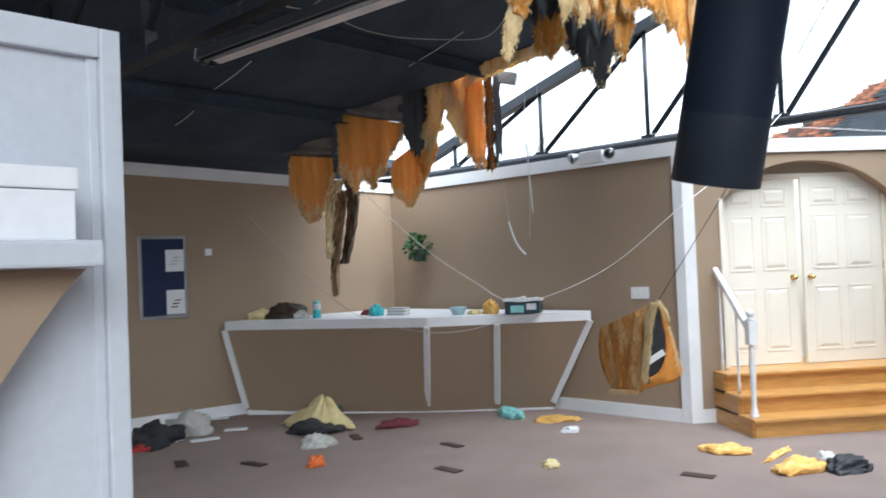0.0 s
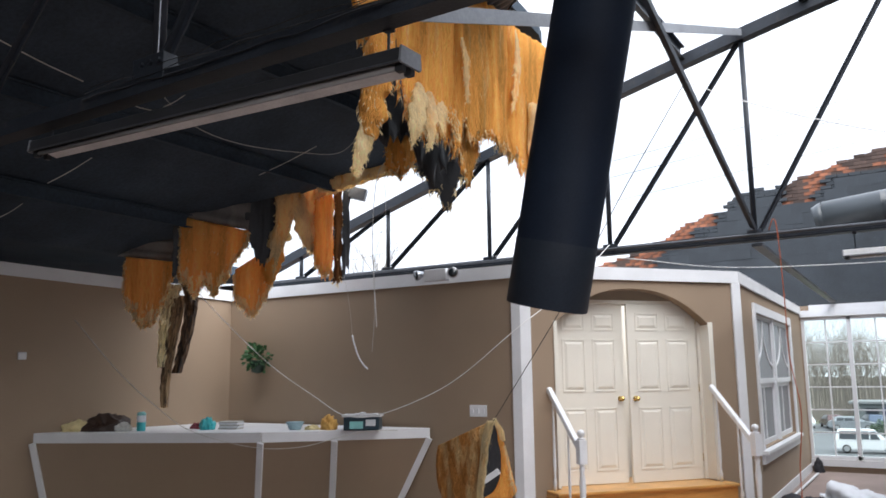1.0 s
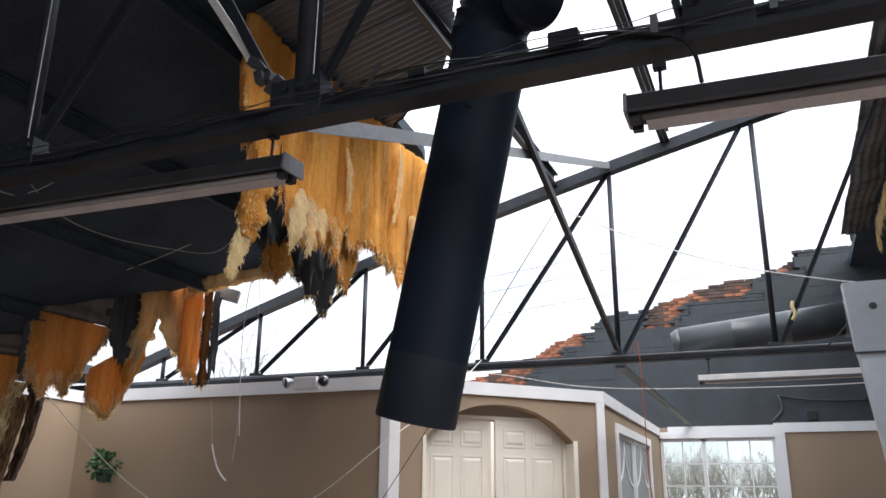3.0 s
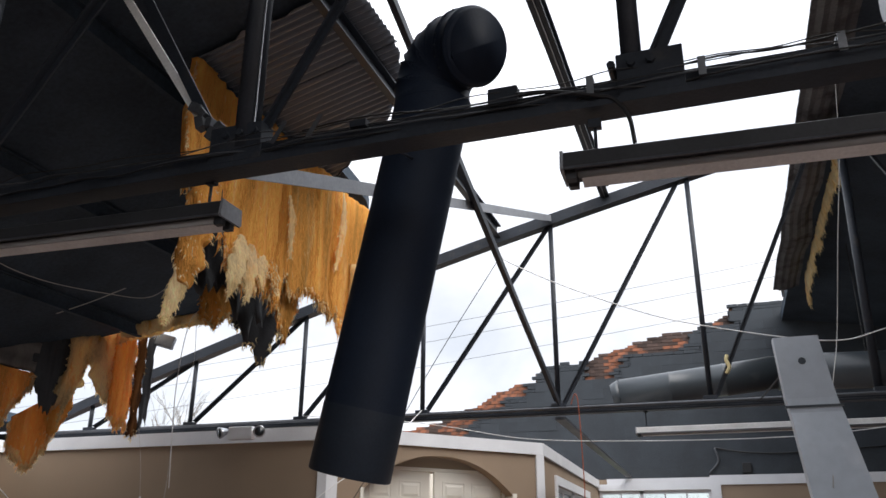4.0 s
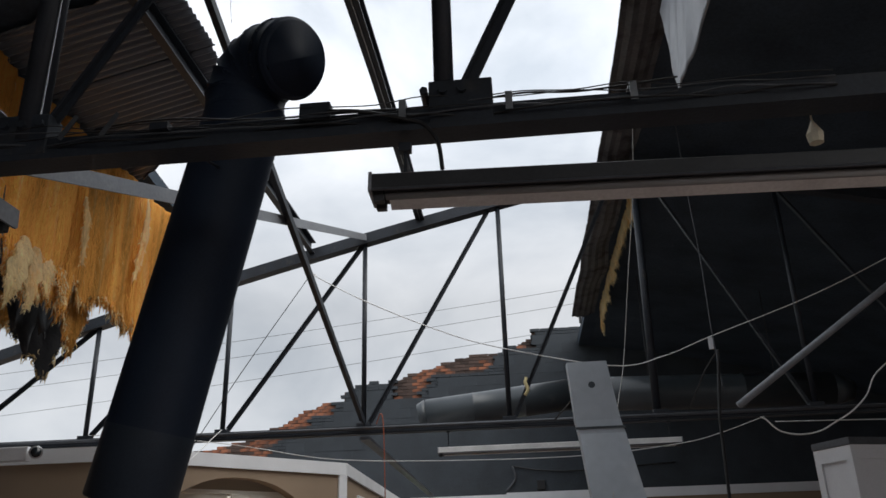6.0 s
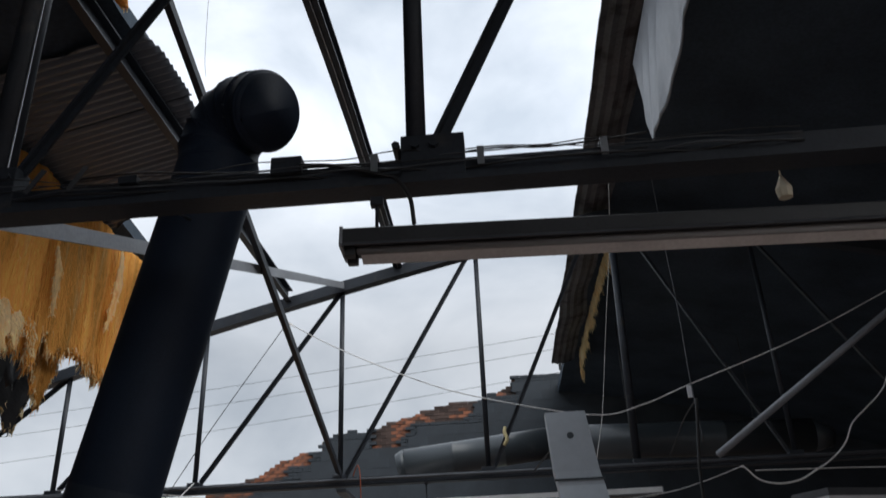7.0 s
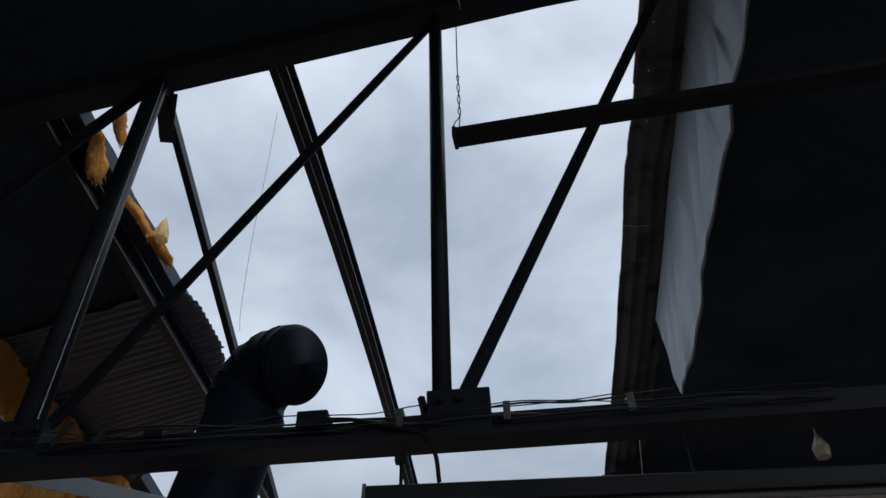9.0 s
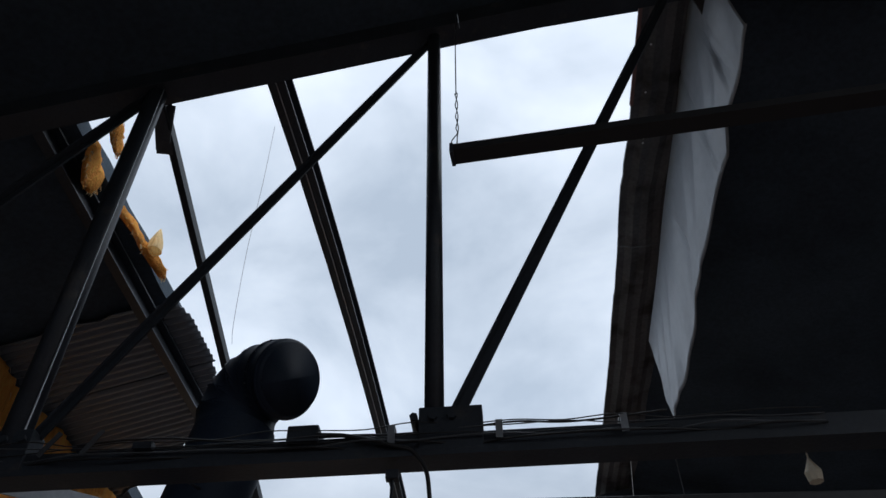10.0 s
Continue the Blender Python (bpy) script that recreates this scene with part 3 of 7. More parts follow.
def truss(y, label, nodes, top, near=False):
    t = thing("roof_truss", label, "roof truss", (0, y, 0), "roof trusses")
    x0, x1 = -8.96, 11.83
    bm = bmesh.new()
    ct = 3.115 if near else 3.10
    prism(bm, [(-0.05, ct - 0.085), (0.05, ct - 0.085), (0.05, ct - 0.065), (0.03, ct - 0.06), (0.03, ct), (-0.03, ct), (-0.03, ct - 0.06), (-0.05, ct - 0.065)], x0, x1, axis="x")
    part("bottom_chord", bm, BLACK, t)
    bm = bmesh.new()
    rings = []
    for x in np.linspace(x0, x1, 49):
        z = top(x) + 0.03
        rings.append([bm.verts.new((x, dy, z + dz)) for dy, dz in ((-0.065, -0.06), (0.065, -0.06), (0.065, 0.06), (-0.065, 0.06))])
    for p, q in zip(rings, rings[1:]):
        for k in range(4):
            bm.faces.new((p[k], q[k], q[(k + 1) % 4], p[(k + 1) % 4]))
    bm.faces.new(rings[0])
    bm.faces.new(rings[-1][::-1])
    bmesh.ops.recalc_face_normals(bm, faces=bm.faces)
    part("top_chord", bm, BLACK, t)
    for i, x in enumerate(nodes):
        if top(x) - 3.1 < 0.2 or (near and i in (7, 8)):
            continue
        bm = bmesh.new()
        lean = 0.03 if i == 7 else 0.0
        rod(bm, [(x - lean, 0, ct), (x + lean, 0, top(x))], {5: 0.047, 6: 0.033}.get(i, 0.03) if near else {7: 0.04}.get(i, 0.026), 14)
        post = part("post", bm, BLACK, t, smooth=True)
        if near and i in (4, 5):
            bm = bmesh.new()
            off = 0.046 if i == 5 else 0.034
            rod(bm, [(x + off, -0.030, ct + 0.09), (x + off, -0.030, top(x) - 0.03)], 0.003, 6)
            part("conduit", bm, STEEL, post, "thin bright conduit")
        bm = bmesh.new()
        gl, gr, gt = (0.07, 0.07, 0.03) if not near else (0.046, 0.155, 0.09) if i == 6 else (0.13, 0.085, 0.09)
        box(bm, (x - gl, -0.04, ct - 0.06), (x + gr, 0.04, ct + gt), 0.004)
        plate = part("gusset_plate", bm, BLACK, t)
        bm = bmesh.new()
        for bx in (-0.06, 0.0, 0.06):
            rod(bm, [(x + bx, -0.055, ct + gt - 0.04), (x + bx, 0.055, ct + gt - 0.04)], 0.014 if near else 0.009, 6)
        part("bolts", bm, BLACK, plate)
        leg = 0.042
        if 0 < i < 7:
            x2 = nodes[i + 1] - ((0.27 if near else 0.20) if i == 6 else 0.10 if i == 5 and not near else 0.02)
            if near:
                x, x2 = x + (0.015 if i == 5 else 0.012 if i == 6 else 0), x2 + (0.025 if i == 5 else 0.0)
                leg = 0.03 if i == 5 else 0.04
            p, q = (x + 0.06, 0, 3.2 if near else 3.13), (x2, 0, top(x2) - 0.02)
        elif 7 < i < 14 and not (i in (8, 9) and near):
            x2 = nodes[i - 1] + (0.15 if i == 8 else 0.02)
            p, q = (x - 0.06, 0, 3.2 if near else 3.13), (x2, 0, top(x2) - 0.02)
        else:
            continue
        bm = bmesh.new()
        angle_bar(bm, p, q, leg, 0.01, up=(0, 1, 0))
        part("diagonal", bm, BLACK, t)
    return t


truss(2.25, "black painted steel bowstring truss draped with loose cables", [x + {4: 0.11, 5: 0.06, 6: -0.036}.get(i, 0) for i, x in enumerate(NODES)], lambda x: zc(x) + 0.045 * min(2.0, max(0.0, x + 0.6)), True)
truss(8.08, "bare black steel bowstring truss against open sky", [-1.502 + 1.473 * (i - 5) for i in range(15)], zf)


def purlin(a, b, label, material=BLACK, w=0.05, h=0.15, bow=0.0):
    """A cold-formed channel: web and two lips in one section, swept from a to b, bent sideways by bow."""
    a, b = Vector(a), Vector(b)
    k = 0.012
    sec = [(0, -h / 2), (w, -h / 2), (w, -h / 2 + k), (k, -h / 2 + k), (k, h / 2 - k), (w, h / 2 - k), (w, h / 2), (0, h / 2)]
    bm = bmesh.new()
    ends = [[bm.verts.new(a.lerp(b, u) + Vector((x + bow * math.sin(math.pi * u ** 0.8), 0, z))) for x, z in sec] for u in ((0, 0.125, 0.25, 0.375, 0.5, 0.625, 0.75, 0.875, 1) if bow else (0, 1))]
    for e0, e1 in zip(ends, ends[1:]):
        for n in range(8):
            bm.faces.new((e0[n], e1[n], e1[(n + 1) % 8], e0[(n + 1) % 8]))
    bm.faces.new(ends[0][::-1])
    bm.faces.new(ends[-1])
    bmesh.ops.recalc_face_normals(bm, faces=bm.faces)
    return tagged(part("purlin", bm, material), label, "roof beam")


for px in (-3.4, -4.7, -5.9, -7.1):
    purlin((px, 2.3, zc(px) + 0.14), (px, min(torn_limit(px) - 0.15, 8.0), zc(px) + 0.14), "black steel roof purlin under the dark deck", DECK)
purlin((-2.14, 2.3, 5.12), (-2.11, 8.05, 5.06), "black steel roof purlin spanning the open hole", w=0.06)
purlin((-0.98, 2.3, 5.42), (-0.93, 8.05, 5.38), "black steel roof purlin spanning the open hole", w=0.095, bow=0.045)
cable_run = bmesh.new()
rod(cable_run, [(-0.93 + 0.05 * u + 0.045 * math.sin(math.pi * u ** 0.8), 2.34 + 5.66 * u, 5.338 - 0.04 * u) for u in (0, 0.125, 0.25, 0.375, 0.5, 0.625, 0.75, 0.875, 1)], 0.004, 6)
tagged(part("conduit", cable_run, STEEL, smooth=True), "thin bright conduit clipped under the open purlin", "conduit")


def brace(a, b, label, material=BLACK, leg=0.06):
    bm = bmesh.new()
    angle_bar(bm, a, b, leg, 0.01)
    return tagged(part("brace", bm, material), label, "steel brace")


brace((-1.5, 2.27, 5.215), (-1.5, 8.0, 3.12), "black angle-iron sway brace between the trusses", leg=0.06)
brace((-1.62, 2.31, 3.095), (-1.505, 8.0, 5.13), "scuffed pale grey angle-iron sway brace between the trusses", PALEST, 0.068)
# the first strut's near-white enamel stands in for sky light falling on steel
for p, q, w, m, words in (((-2.93, 2.40, 5.03), (-1.80, 2.38, 3.385), 0.036, FIXW, "scuffed steel strut bolted to the truss node, sky light painted in as pale"), ((-2.83, 2.43, 5.17), (-1.655, 2.35, 3.2), 0.045, BLACK, "black steel strut beside the pale one")):
    bm = bmesh.new()
    bar(bm, p, q, w, 0.012, up=(0, 1, 0), bevel=0.002)
    tagged(part("brace", bm, m), words, "steel brace")
torn = thing("torn_bracket", "torn grey steel bracket at the truss node", "bracket", (-1.72, 2.345, 3.3))
for k, (x, z, w) in enumerate(((-0.07, 0.10, 0.028), (-0.035, 0.07, 0.022), (-0.04, 0.03, 0.028), (0.005, 0.02, 0.02), (0.02, -0.03, 0.026), (0.05, 0.0, 0.016))):
    bm = bmesh.new()
    box(bm, (-w, -0.02, -w * 0.7), (w, 0.02, w * 0.7), 0.003, Matrix.Translation((x, 0, z)) @ Matrix.Rotation(0.5 + k * 0.4, 4, "Y"))
    part("shard", bm, GREYST, torn)
bm = bmesh.new()
for k, (p, q, w) in enumerate((((-1.49, 2.33, 5.22), (-1.55, 2.60, 5.11), 0.085), ((-1.45, 2.36, 5.20), (-1.50, 2.50, 5.08), 0.04), ((-1.55, 2.42, 5.19), (-1.58, 2.58, 5.12), 0.03))):
    bar(bm, p, q, w, 0.006, up=(0.2 * k, 0, 1), bevel=0.002)
tagged(part("bent_plate", bm, GREYST), "bent torn steel plate at the head of the truss post", "bracket")


# ---- ducts ----
def big_duct():
    d = thing("hanging_duct", "black painted round sheet-metal duct hanging loose with an elbow", "air duct")
    a, b = Vector((-1.385, 3.05, 2.03)), Vector((-1.0, 2.95, 3.64))
    z = (b - a).normalized()
    bm = bmesh.new()
    rod(bm, [a + z * t for t in (0.0, 0.005, 0.27)], [0.163, 0.169, 0.169], 40, False)
    part("end_collar", bm, DUCTC, d, "greyer collar ring", smooth=True)
    bm = bmesh.new()
    rod(bm, [a + z * 0.25, b], 0.168, 40, False)
    part("pipe", bm, DUCT, d, smooth=True)
    bend = smooth_path([b - z * 0.04, Vector((-1.005, 2.942, 3.71)), Vector((-0.952, 2.91, 3.775)), Vector((-0.877, 2.868, 3.80)), Vector((-0.795, 2.82, 3.782)), Vector((-0.742, 2.785, 3.748))], 4)[::3]
    for k, (p, q) in enumerate(zip(bend, bend[1:])):
        bm = bmesh.new()
        w = (q - p).normalized()
        rod(bm, [p - w * 0.012, p - w * 0.004, p, p.lerp(q, 0.5), q, q + w * 0.004, q + w * 0.012], [0.163, 0.172, 0.167, 0.167, 0.167, 0.172, 0.163], 48, False)
        part("elbow_gore", bm, DUCT, d, smooth=True)
    w = (bend[-1] - bend[-2]).normalized()
    bm = bmesh.new()
    rod(bm, [bend[-1] - w * 0.02, bend[-1] + w * 0.01, bend[-1] + w * 0.03, bend[-1] + w * 0.035, bend[-1] + w * 0.028, bend[-1] - w * 0.02, bend[-1] - w * 0.06], [0.167, 0.163, 0.156, 0.150, 0.145, 0.14, 0.02], 48, True)
    dent = Vector((0.93, -0.2, 0.12)).normalized()
    for v in bm.verts:
        o = v.co - bend[-1]
        o -= w * o.dot(w)
        c = o.normalized().dot(dent) if o.length > 0.05 else 0
        if c > 0.86:
            v.co -= o * 0.2 * ((c - 0.86) / 0.14) ** 1.5
    part("elbow_mouth", bm, DUCT, d, "dented rim of the open end", smooth=True)
    bm = bmesh.new()
    side = w.cross(Vector((0, 0, 1))).normalized()
    for k in range(22):
        an = 0.2855 * k
        c = bend[-2] + (side * math.cos(an) + w.cross(side) * math.sin(an)) * 0.1685
        box(bm, (-0.004, -0.004, -0.004), (0.004, 0.004, 0.004), 0, Matrix.Translation(c))
    part("rivets", bm, BLACK, d)["kind"] = "stuff"
    bm = bmesh.new()
    for p, q in (((-1.14, 2.82, 3.17), (-1.02, 2.98, 3.6)), ((-1.0, 2.27, 3.11), (-1.05, 2.86, 3.3))):
        rod(bm, [p, q], 0.006, 6)
    box(bm, (-1.03, 2.19, 3.1), (-0.97, 2.31, 3.125))
    part("hanger_strap", bm, BLACK, d)
    return d


big_duct()


def far_duct():
    d = thing("round_duct", "dark grey round duct bent in the middle", "air duct")
    pts = [(-1.44, 12.0, 3.845), (-1.32, 12.0, 3.87), (0.88, 12.0, 4.08), (0.84, 12.0, 4.07), (4.55, 12.0, 3.97), (4.85, 12.0, 3.93)]
    bm = bmesh.new()
    rod(bm, [pts[0], pts[1]], [0.185, 0.228], 28, True)
    part("end_cap", bm, DUCTG, d, smooth=True)
    for i, (p, q) in enumerate(((pts[1], pts[2]), (pts[3], pts[4]))):
        p, q = Vector(p), Vector(q)
        bm = bmesh.new()
        rod(bm, [p, p.lerp(q, 0.32), p.lerp(q, 0.325), p.lerp(q, 0.33), p.lerp(q, 0.66), p.lerp(q, 0.665), p.lerp(q, 0.67), q], [0.228 + 0.022 * i + k for k in (0, 0, 0.01, 0, 0, 0.01, 0, 0)], 28, True)
        part("pipe", bm, DUCTG, d, smooth=True)
    bm = bmesh.new()
    rod(bm, [pts[4], pts[5]], [0.25, 0.13], 28, True)
    part("end_cap", bm, DUCTG, d, smooth=True)
    for x in (2.0, 3.8):
        bm = bmesh.new()
        rod(bm, [(x, 12.0, 4.1), (x, 12.0, zr(x) if x > 1 else 4.3), (x, 8.2, 5.2)] if x < 1 else [(x, 12.0, 4.1), (x, 12.0, zr(x))], 0.006, 6)
        part("hanger_strap", bm, CABLEB, d)


far_duct()


# ---- strip lights ----
def strip_light(at, length, label, turn=None, tubes=True, hung=0.13, back=None):
    t = thing("strip_light", label, "ceiling light", group="strip lights")
    bm = bmesh.new()
    prism(bm, [(-0.058, 0.0), (-0.062, -0.046), (0.062, -0.046), (0.058, 0.0), (0.05, 0.006), (-0.05, 0.006)], 0, length, axis="x")
    # shade is put into the dark channel colour, black on the dangling one
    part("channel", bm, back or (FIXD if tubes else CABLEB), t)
    if tubes:
        bm = bmesh.new()
        prism(bm, [(0.004, -0.0465), (0.004, -0.052), (0.062, -0.067), (0.066, -0.064), (0.062, -0.0465)], 0.05, length - 0.05, axis="x")
        part("reflector", bm, FIXW, t)
        bm = bmesh.new()
        prism(bm, [(-0.062, -0.0465), (-0.066, -0.056), (-0.060, -0.057), (-0.052, -0.0465)], 0.004, length - 0.004, axis="x")
        part("rim", bm, GREYST, t)
        # grey tube and near-black holders: the shade under the fixture is in their colour
        bm = bmesh.new()
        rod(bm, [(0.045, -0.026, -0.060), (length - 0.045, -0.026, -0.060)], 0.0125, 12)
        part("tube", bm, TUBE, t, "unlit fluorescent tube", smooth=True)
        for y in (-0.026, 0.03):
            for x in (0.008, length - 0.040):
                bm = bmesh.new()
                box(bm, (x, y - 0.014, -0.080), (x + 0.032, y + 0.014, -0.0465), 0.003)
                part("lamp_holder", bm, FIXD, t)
    for x in (0.0, length):
        bm = bmesh.new()
        prism(bm, [(-0.06, 0.008), (-0.067, -0.05), (-0.06, -0.058), (0.06, -0.058), (0.067, -0.05), (0.06, 0.008)], x - 0.005, x + 0.005, axis="x")
        part("end_cap", bm, PALEST if tubes else BLACK, t)
    for x in ((0.1, length - 0.1) if hung else ()):
        bm = bmesh.new()
        rod(bm, [(x, 0, 0.01), (x, 0, hung)], 0.006, 6)
        box(bm, (x - 0.02, -0.015, hung - 0.03), (x + 0.02, 0.015, hung), 0.003)
        part("hanger", bm, BLACK, t)
    t.matrix_basis = Matrix.Translation(at) @ (turn or Matrix())
    return t


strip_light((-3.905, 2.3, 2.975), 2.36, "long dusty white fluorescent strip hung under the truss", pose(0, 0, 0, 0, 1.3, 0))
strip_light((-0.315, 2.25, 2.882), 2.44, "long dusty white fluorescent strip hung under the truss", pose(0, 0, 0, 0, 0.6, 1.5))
strip_light((-0.75, 8.10, 2.85), 2.36, "pale fluorescent strip hung under the bare truss", pose(0, 0, 0, 0, -0.05, 0), hung=0.18, back=FIXW)
strip_light((0.04, 1.46, 3.545), 2.44, "bare fluorescent channel dangling from a twisted wire", pose(0, 0, 0, 0, 0.6, -5.3) @ Matrix.Diagonal((1, 0.42, 0.62, 1)), tubes=False, hung=0)

# ---- gable wall of dark block with a broken brick crest ----
YG = 16.42
CREST = ((-9.0, 3.9), (-6.6, 4.15), (-5.7, 4.30), (-5.0, 4.58), (-4.5, 4.82), (-4.07, 5.01), (-3.59, 5.02), (-3.58, 5.25), (-3.19, 5.39), (-2.87, 5.45), (-2.85, 5.24), (-2.65, 5.36), (-2.06, 5.59),
         (-1.42, 5.74), (-0.97, 5.87), (-0.33, 5.89), (0.09, 6.07), (0.41, 6.22), (0.45, 6.37), (1.45, 6.38), (14.2, 6.36))
# where the black paint and block face have come away from the brick
BARE = (((-2.53, 5.0), (-2.49, 5.6), (-0.3, 6.1), (-0.39, 5.73), (-0.53, 5.63), (-0.56, 5.45), (-1.75, 5.47), (-1.78, 5.26), (-1.97, 5.22), (-2.01, 5.0)),
        ((0.05, 5.93), (0.05, 6.4), (0.42, 6.4), (0.42, 5.93)),
        ((-6.7, 3.6), (-6.7, 5.2), (-3.8, 5.2), (-3.8, 4.75), (-4.32, 4.75), (-4.35, 4.5), (-4.9, 4.4), (-5.2, 4.0), (-5.9, 3.6)))


def crest(x):
    return float(np.interp(x, [c[0] for c in CREST], [c[1] for c in CREST]))


def bare(x, z):
    """Whether the raw brick shows at this place of the gable."""
    for poly in BARE:
        odd = False
        for (ax, az), (bx, bz) in zip(poly, poly[1:] + poly[:1]):
            if (az > z) != (bz > z) and x < ax + (z - az) / (bz - az) * (bx - ax):
                odd = not odd
        if odd:
            return True
    return False


rng = random.Random(4)
gable = thing("wall_gable", "black painted block gable wall with a broken raw brick top", "wall", kind="structure")
BH, BL = 0.2, 0.4
near_blocks, far_blocks = [], []
for r in range(17):
    z = 3.0 + r * BH
    x = -9.0 - (r % 2) * BL / 2
    while x < 14:
        spots = [(x + BL * u, z + BH * v) for u in (0.12, 0.5, 0.88) for v in (0.15, 0.85)]
        if all(crest(px) > pz + 0.01 and not bare(px, pz) for px, pz in spots):
            (far_blocks if x > 1.3 or min(crest(x), crest(x + BL)) - z > 1.1 or x < -5.8 else near_blocks).append((x, z))
        x += BL
bm = bmesh.new()
for x, z in far_blocks:
    box(bm, (x + 0.001, YG + 0.006, z + 0.001), (x + BL - 0.001, YG + 0.19, z + BH - 0.001))
rest = part("block_courses", bm, BLOCKD, gable)
rest["kind"] = "stuff"
bm = bmesh.new()
for x, z in near_blocks + far_blocks:
    box(bm, (x - 0.001, YG + 0.009, z - 0.001), (x + BL + 0.001, YG + 0.18, z + BH + 0.001))
part("mortar_bed", bm, MORTD, gable)["kind"] = "stuff"
bm = boxes(((0.0006, 0, 0.0006), (BL - 0.0006, 0.19, BH - 0.0006)))
blk = bpy.data.meshes.new("block")
bm.to_mesh(blk)
bm.free()
blk.materials.append(BLOCKD)
for x, z in near_blocks:
    o = new("block", blk)
    o.parent = gable
    o.location = (x, YG + rng.uniform(-0.006, 0.003), z)
    o.rotation_euler = (0, rng.uniform(-0.004, 0.004), 0)
# raw, sooty and painted bricks behind and above the blocks
bm = boxes(((0.003, 0, 0.003), (0.199, 0.095, 0.064), 0.004))
brk = bpy.data.meshes.new("brick")
bm.to_mesh(brk)
bm.free()
brk.materials.append(BRICK)
brkd, brkp = brk.copy(), brk.copy()
brkd.materials[0], brkp.materials[0] = BRICKD, BLOCKD
covered = set(near_blocks + far_blocks)
for r in range(50):
    z = 3.6 + r * 0.067
    x = -6.7 - (r % 2) * 0.1
    while x < 1.45:
        c = crest(x + 0.1) + 0.035 * noise.noise(Vector((x * 3, 0, 7)))
        mx, mz = x + 0.1, z + 0.033
        row = int((mz - 3.0) // BH)
        bx = -9.0 - (row % 2) * BL / 2
        hidden = all((bx + BL * int((q - bx) // BL), 3.0 + row * BH) in covered for q in (x + 0.01, x + 0.19))
        if c - 1.0 < mz < c - 0.02 and (bare(mx, mz) or not hidden):
            raw = bare(mx, mz)
            soot = noise.noise(Vector((x * 1.3, z * 2.0, 11))) + 0.3 * rng.uniform(-1, 1) + 1.6 * max(0.0, 0.24 - (c - mz)) > 0.10
            o = new("brick", (brkd if soot else brk) if raw else brkp)
            o.parent = gable
            o.location = (x, YG + (0.07 if raw else 0.012) + rng.uniform(-0.01, 0.01), z)
            o.rotation_euler = (rng.uniform(-0.02, 0.02), rng.uniform(-0.02, 0.02), rng.uniform(-0.03, 0.03))
        x += 0.202
bm = bmesh.new()
for i in range(81):
    x = -6.7 + i * 0.1
    box(bm, (x, YG + 0.085, crest(x + 0.05) - 1.0), (x + 0.1, YG + 0.16, crest(x + 0.05) - 0.05))
part("raw_mortar", bm, MORT, gable)

# ---- torn deck edge along the ridge side ----
def deck_edge():
    t = thing("torn_deck_strip", "brown rusted roof deck strip curling down along the hole", "roof sheet")
    for n0 in range(5):
        bm = bmesh.new()
        cols = []
        for y in np.linspace(1.9 + 2.432 * n0, 1.9 + 2.432 * (n0 + 1) - 0.008, 26):
            n1 = noise.noise(Vector((0, y * 0.9, 3)))
            row = []
            for k, u in enumerate(np.linspace(0, 1, 9)):
                x = 1.10 - 0.04 * min(1, max(0, (6.2 - y) / 2.5)) + 0.03 * n1 + 0.008 * noise.noise(Vector((0, y * 7, 3))) + u * (0.40 + 0.04 * n1)
                z = zr(x) - 0.02 - 0.05 * math.sin(u * 3.1) + (0.007 if k % 2 else -0.007)
                row.append(bm.verts.new((x, y, z)))
            cols.append(row)
        for p, q in zip(cols, cols[1:]):
            for k in range(8):
                bm.faces.new((p[k], q[k], q[k + 1], p[k + 1]))
        part("deck_pan", bm, RUSTD, t).modifiers.new("solid", "SOLIDIFY").thickness = 0.02
    bm = bmesh.new()
    bar(bm, (1.052, 2.1, zr(1.06) - 0.045), (1.056, 3.05, zr(1.06) - 0.045), 0.022, 0.02, bevel=0.003)
    part("edge_flashing", bm, plain("faded_red_flashing", (0.22, 0.12, 0.11), 0.6), t, "faded red flashing along the edge")
    for y in (2.35, 2.62, 2.95, 3.3, 3.34):
        bm = bmesh.new()
        lathe(bm, [(0.0, 0.0), (0.007, 0.0), (0.006, -0.004), (0.0, -0.006)], (1.13 + 0.02 * (y > 3.0), y, zr(1.13) - 0.075), 8)
        part("bolt", bm, PAPER, t, "small pale bolt head")
    bm = bmesh.new()
    for k, (x0, x1) in enumerate(((1.22, 1.27), (1.23, 1.30))):
        bar(bm, ((x0 + x1) / 2, 14.02 + 0.015 * k, 6.32), ((x0 + x1) / 2 - 0.02 * k, 14.0 + 0.015 * k, 5.72 + 0.14 * k), x1 - x0, 0.008, up=(0, 1, 0))
    part("loose_membrane", bm, VINYLG, t, "pale strip of roof membrane hanging at its end")
    return t


TABM = mat("dull_grey_brown_deck", (0.13, 0.12, 0.112), 0.6, var=0.3, scale=2, fine=40, bump=0.2, stretch=(9, 1, 1))
RUSTD = mat("brown_rusted_deck", (0.105, 0.105, 0.11), 0.6, metal=0.1, var=0.4, scale=2, fine=40, bump=0.3, alt=(0.035, 0.03, 0.03), wear=(0.5, 0.65))
deck_edge()

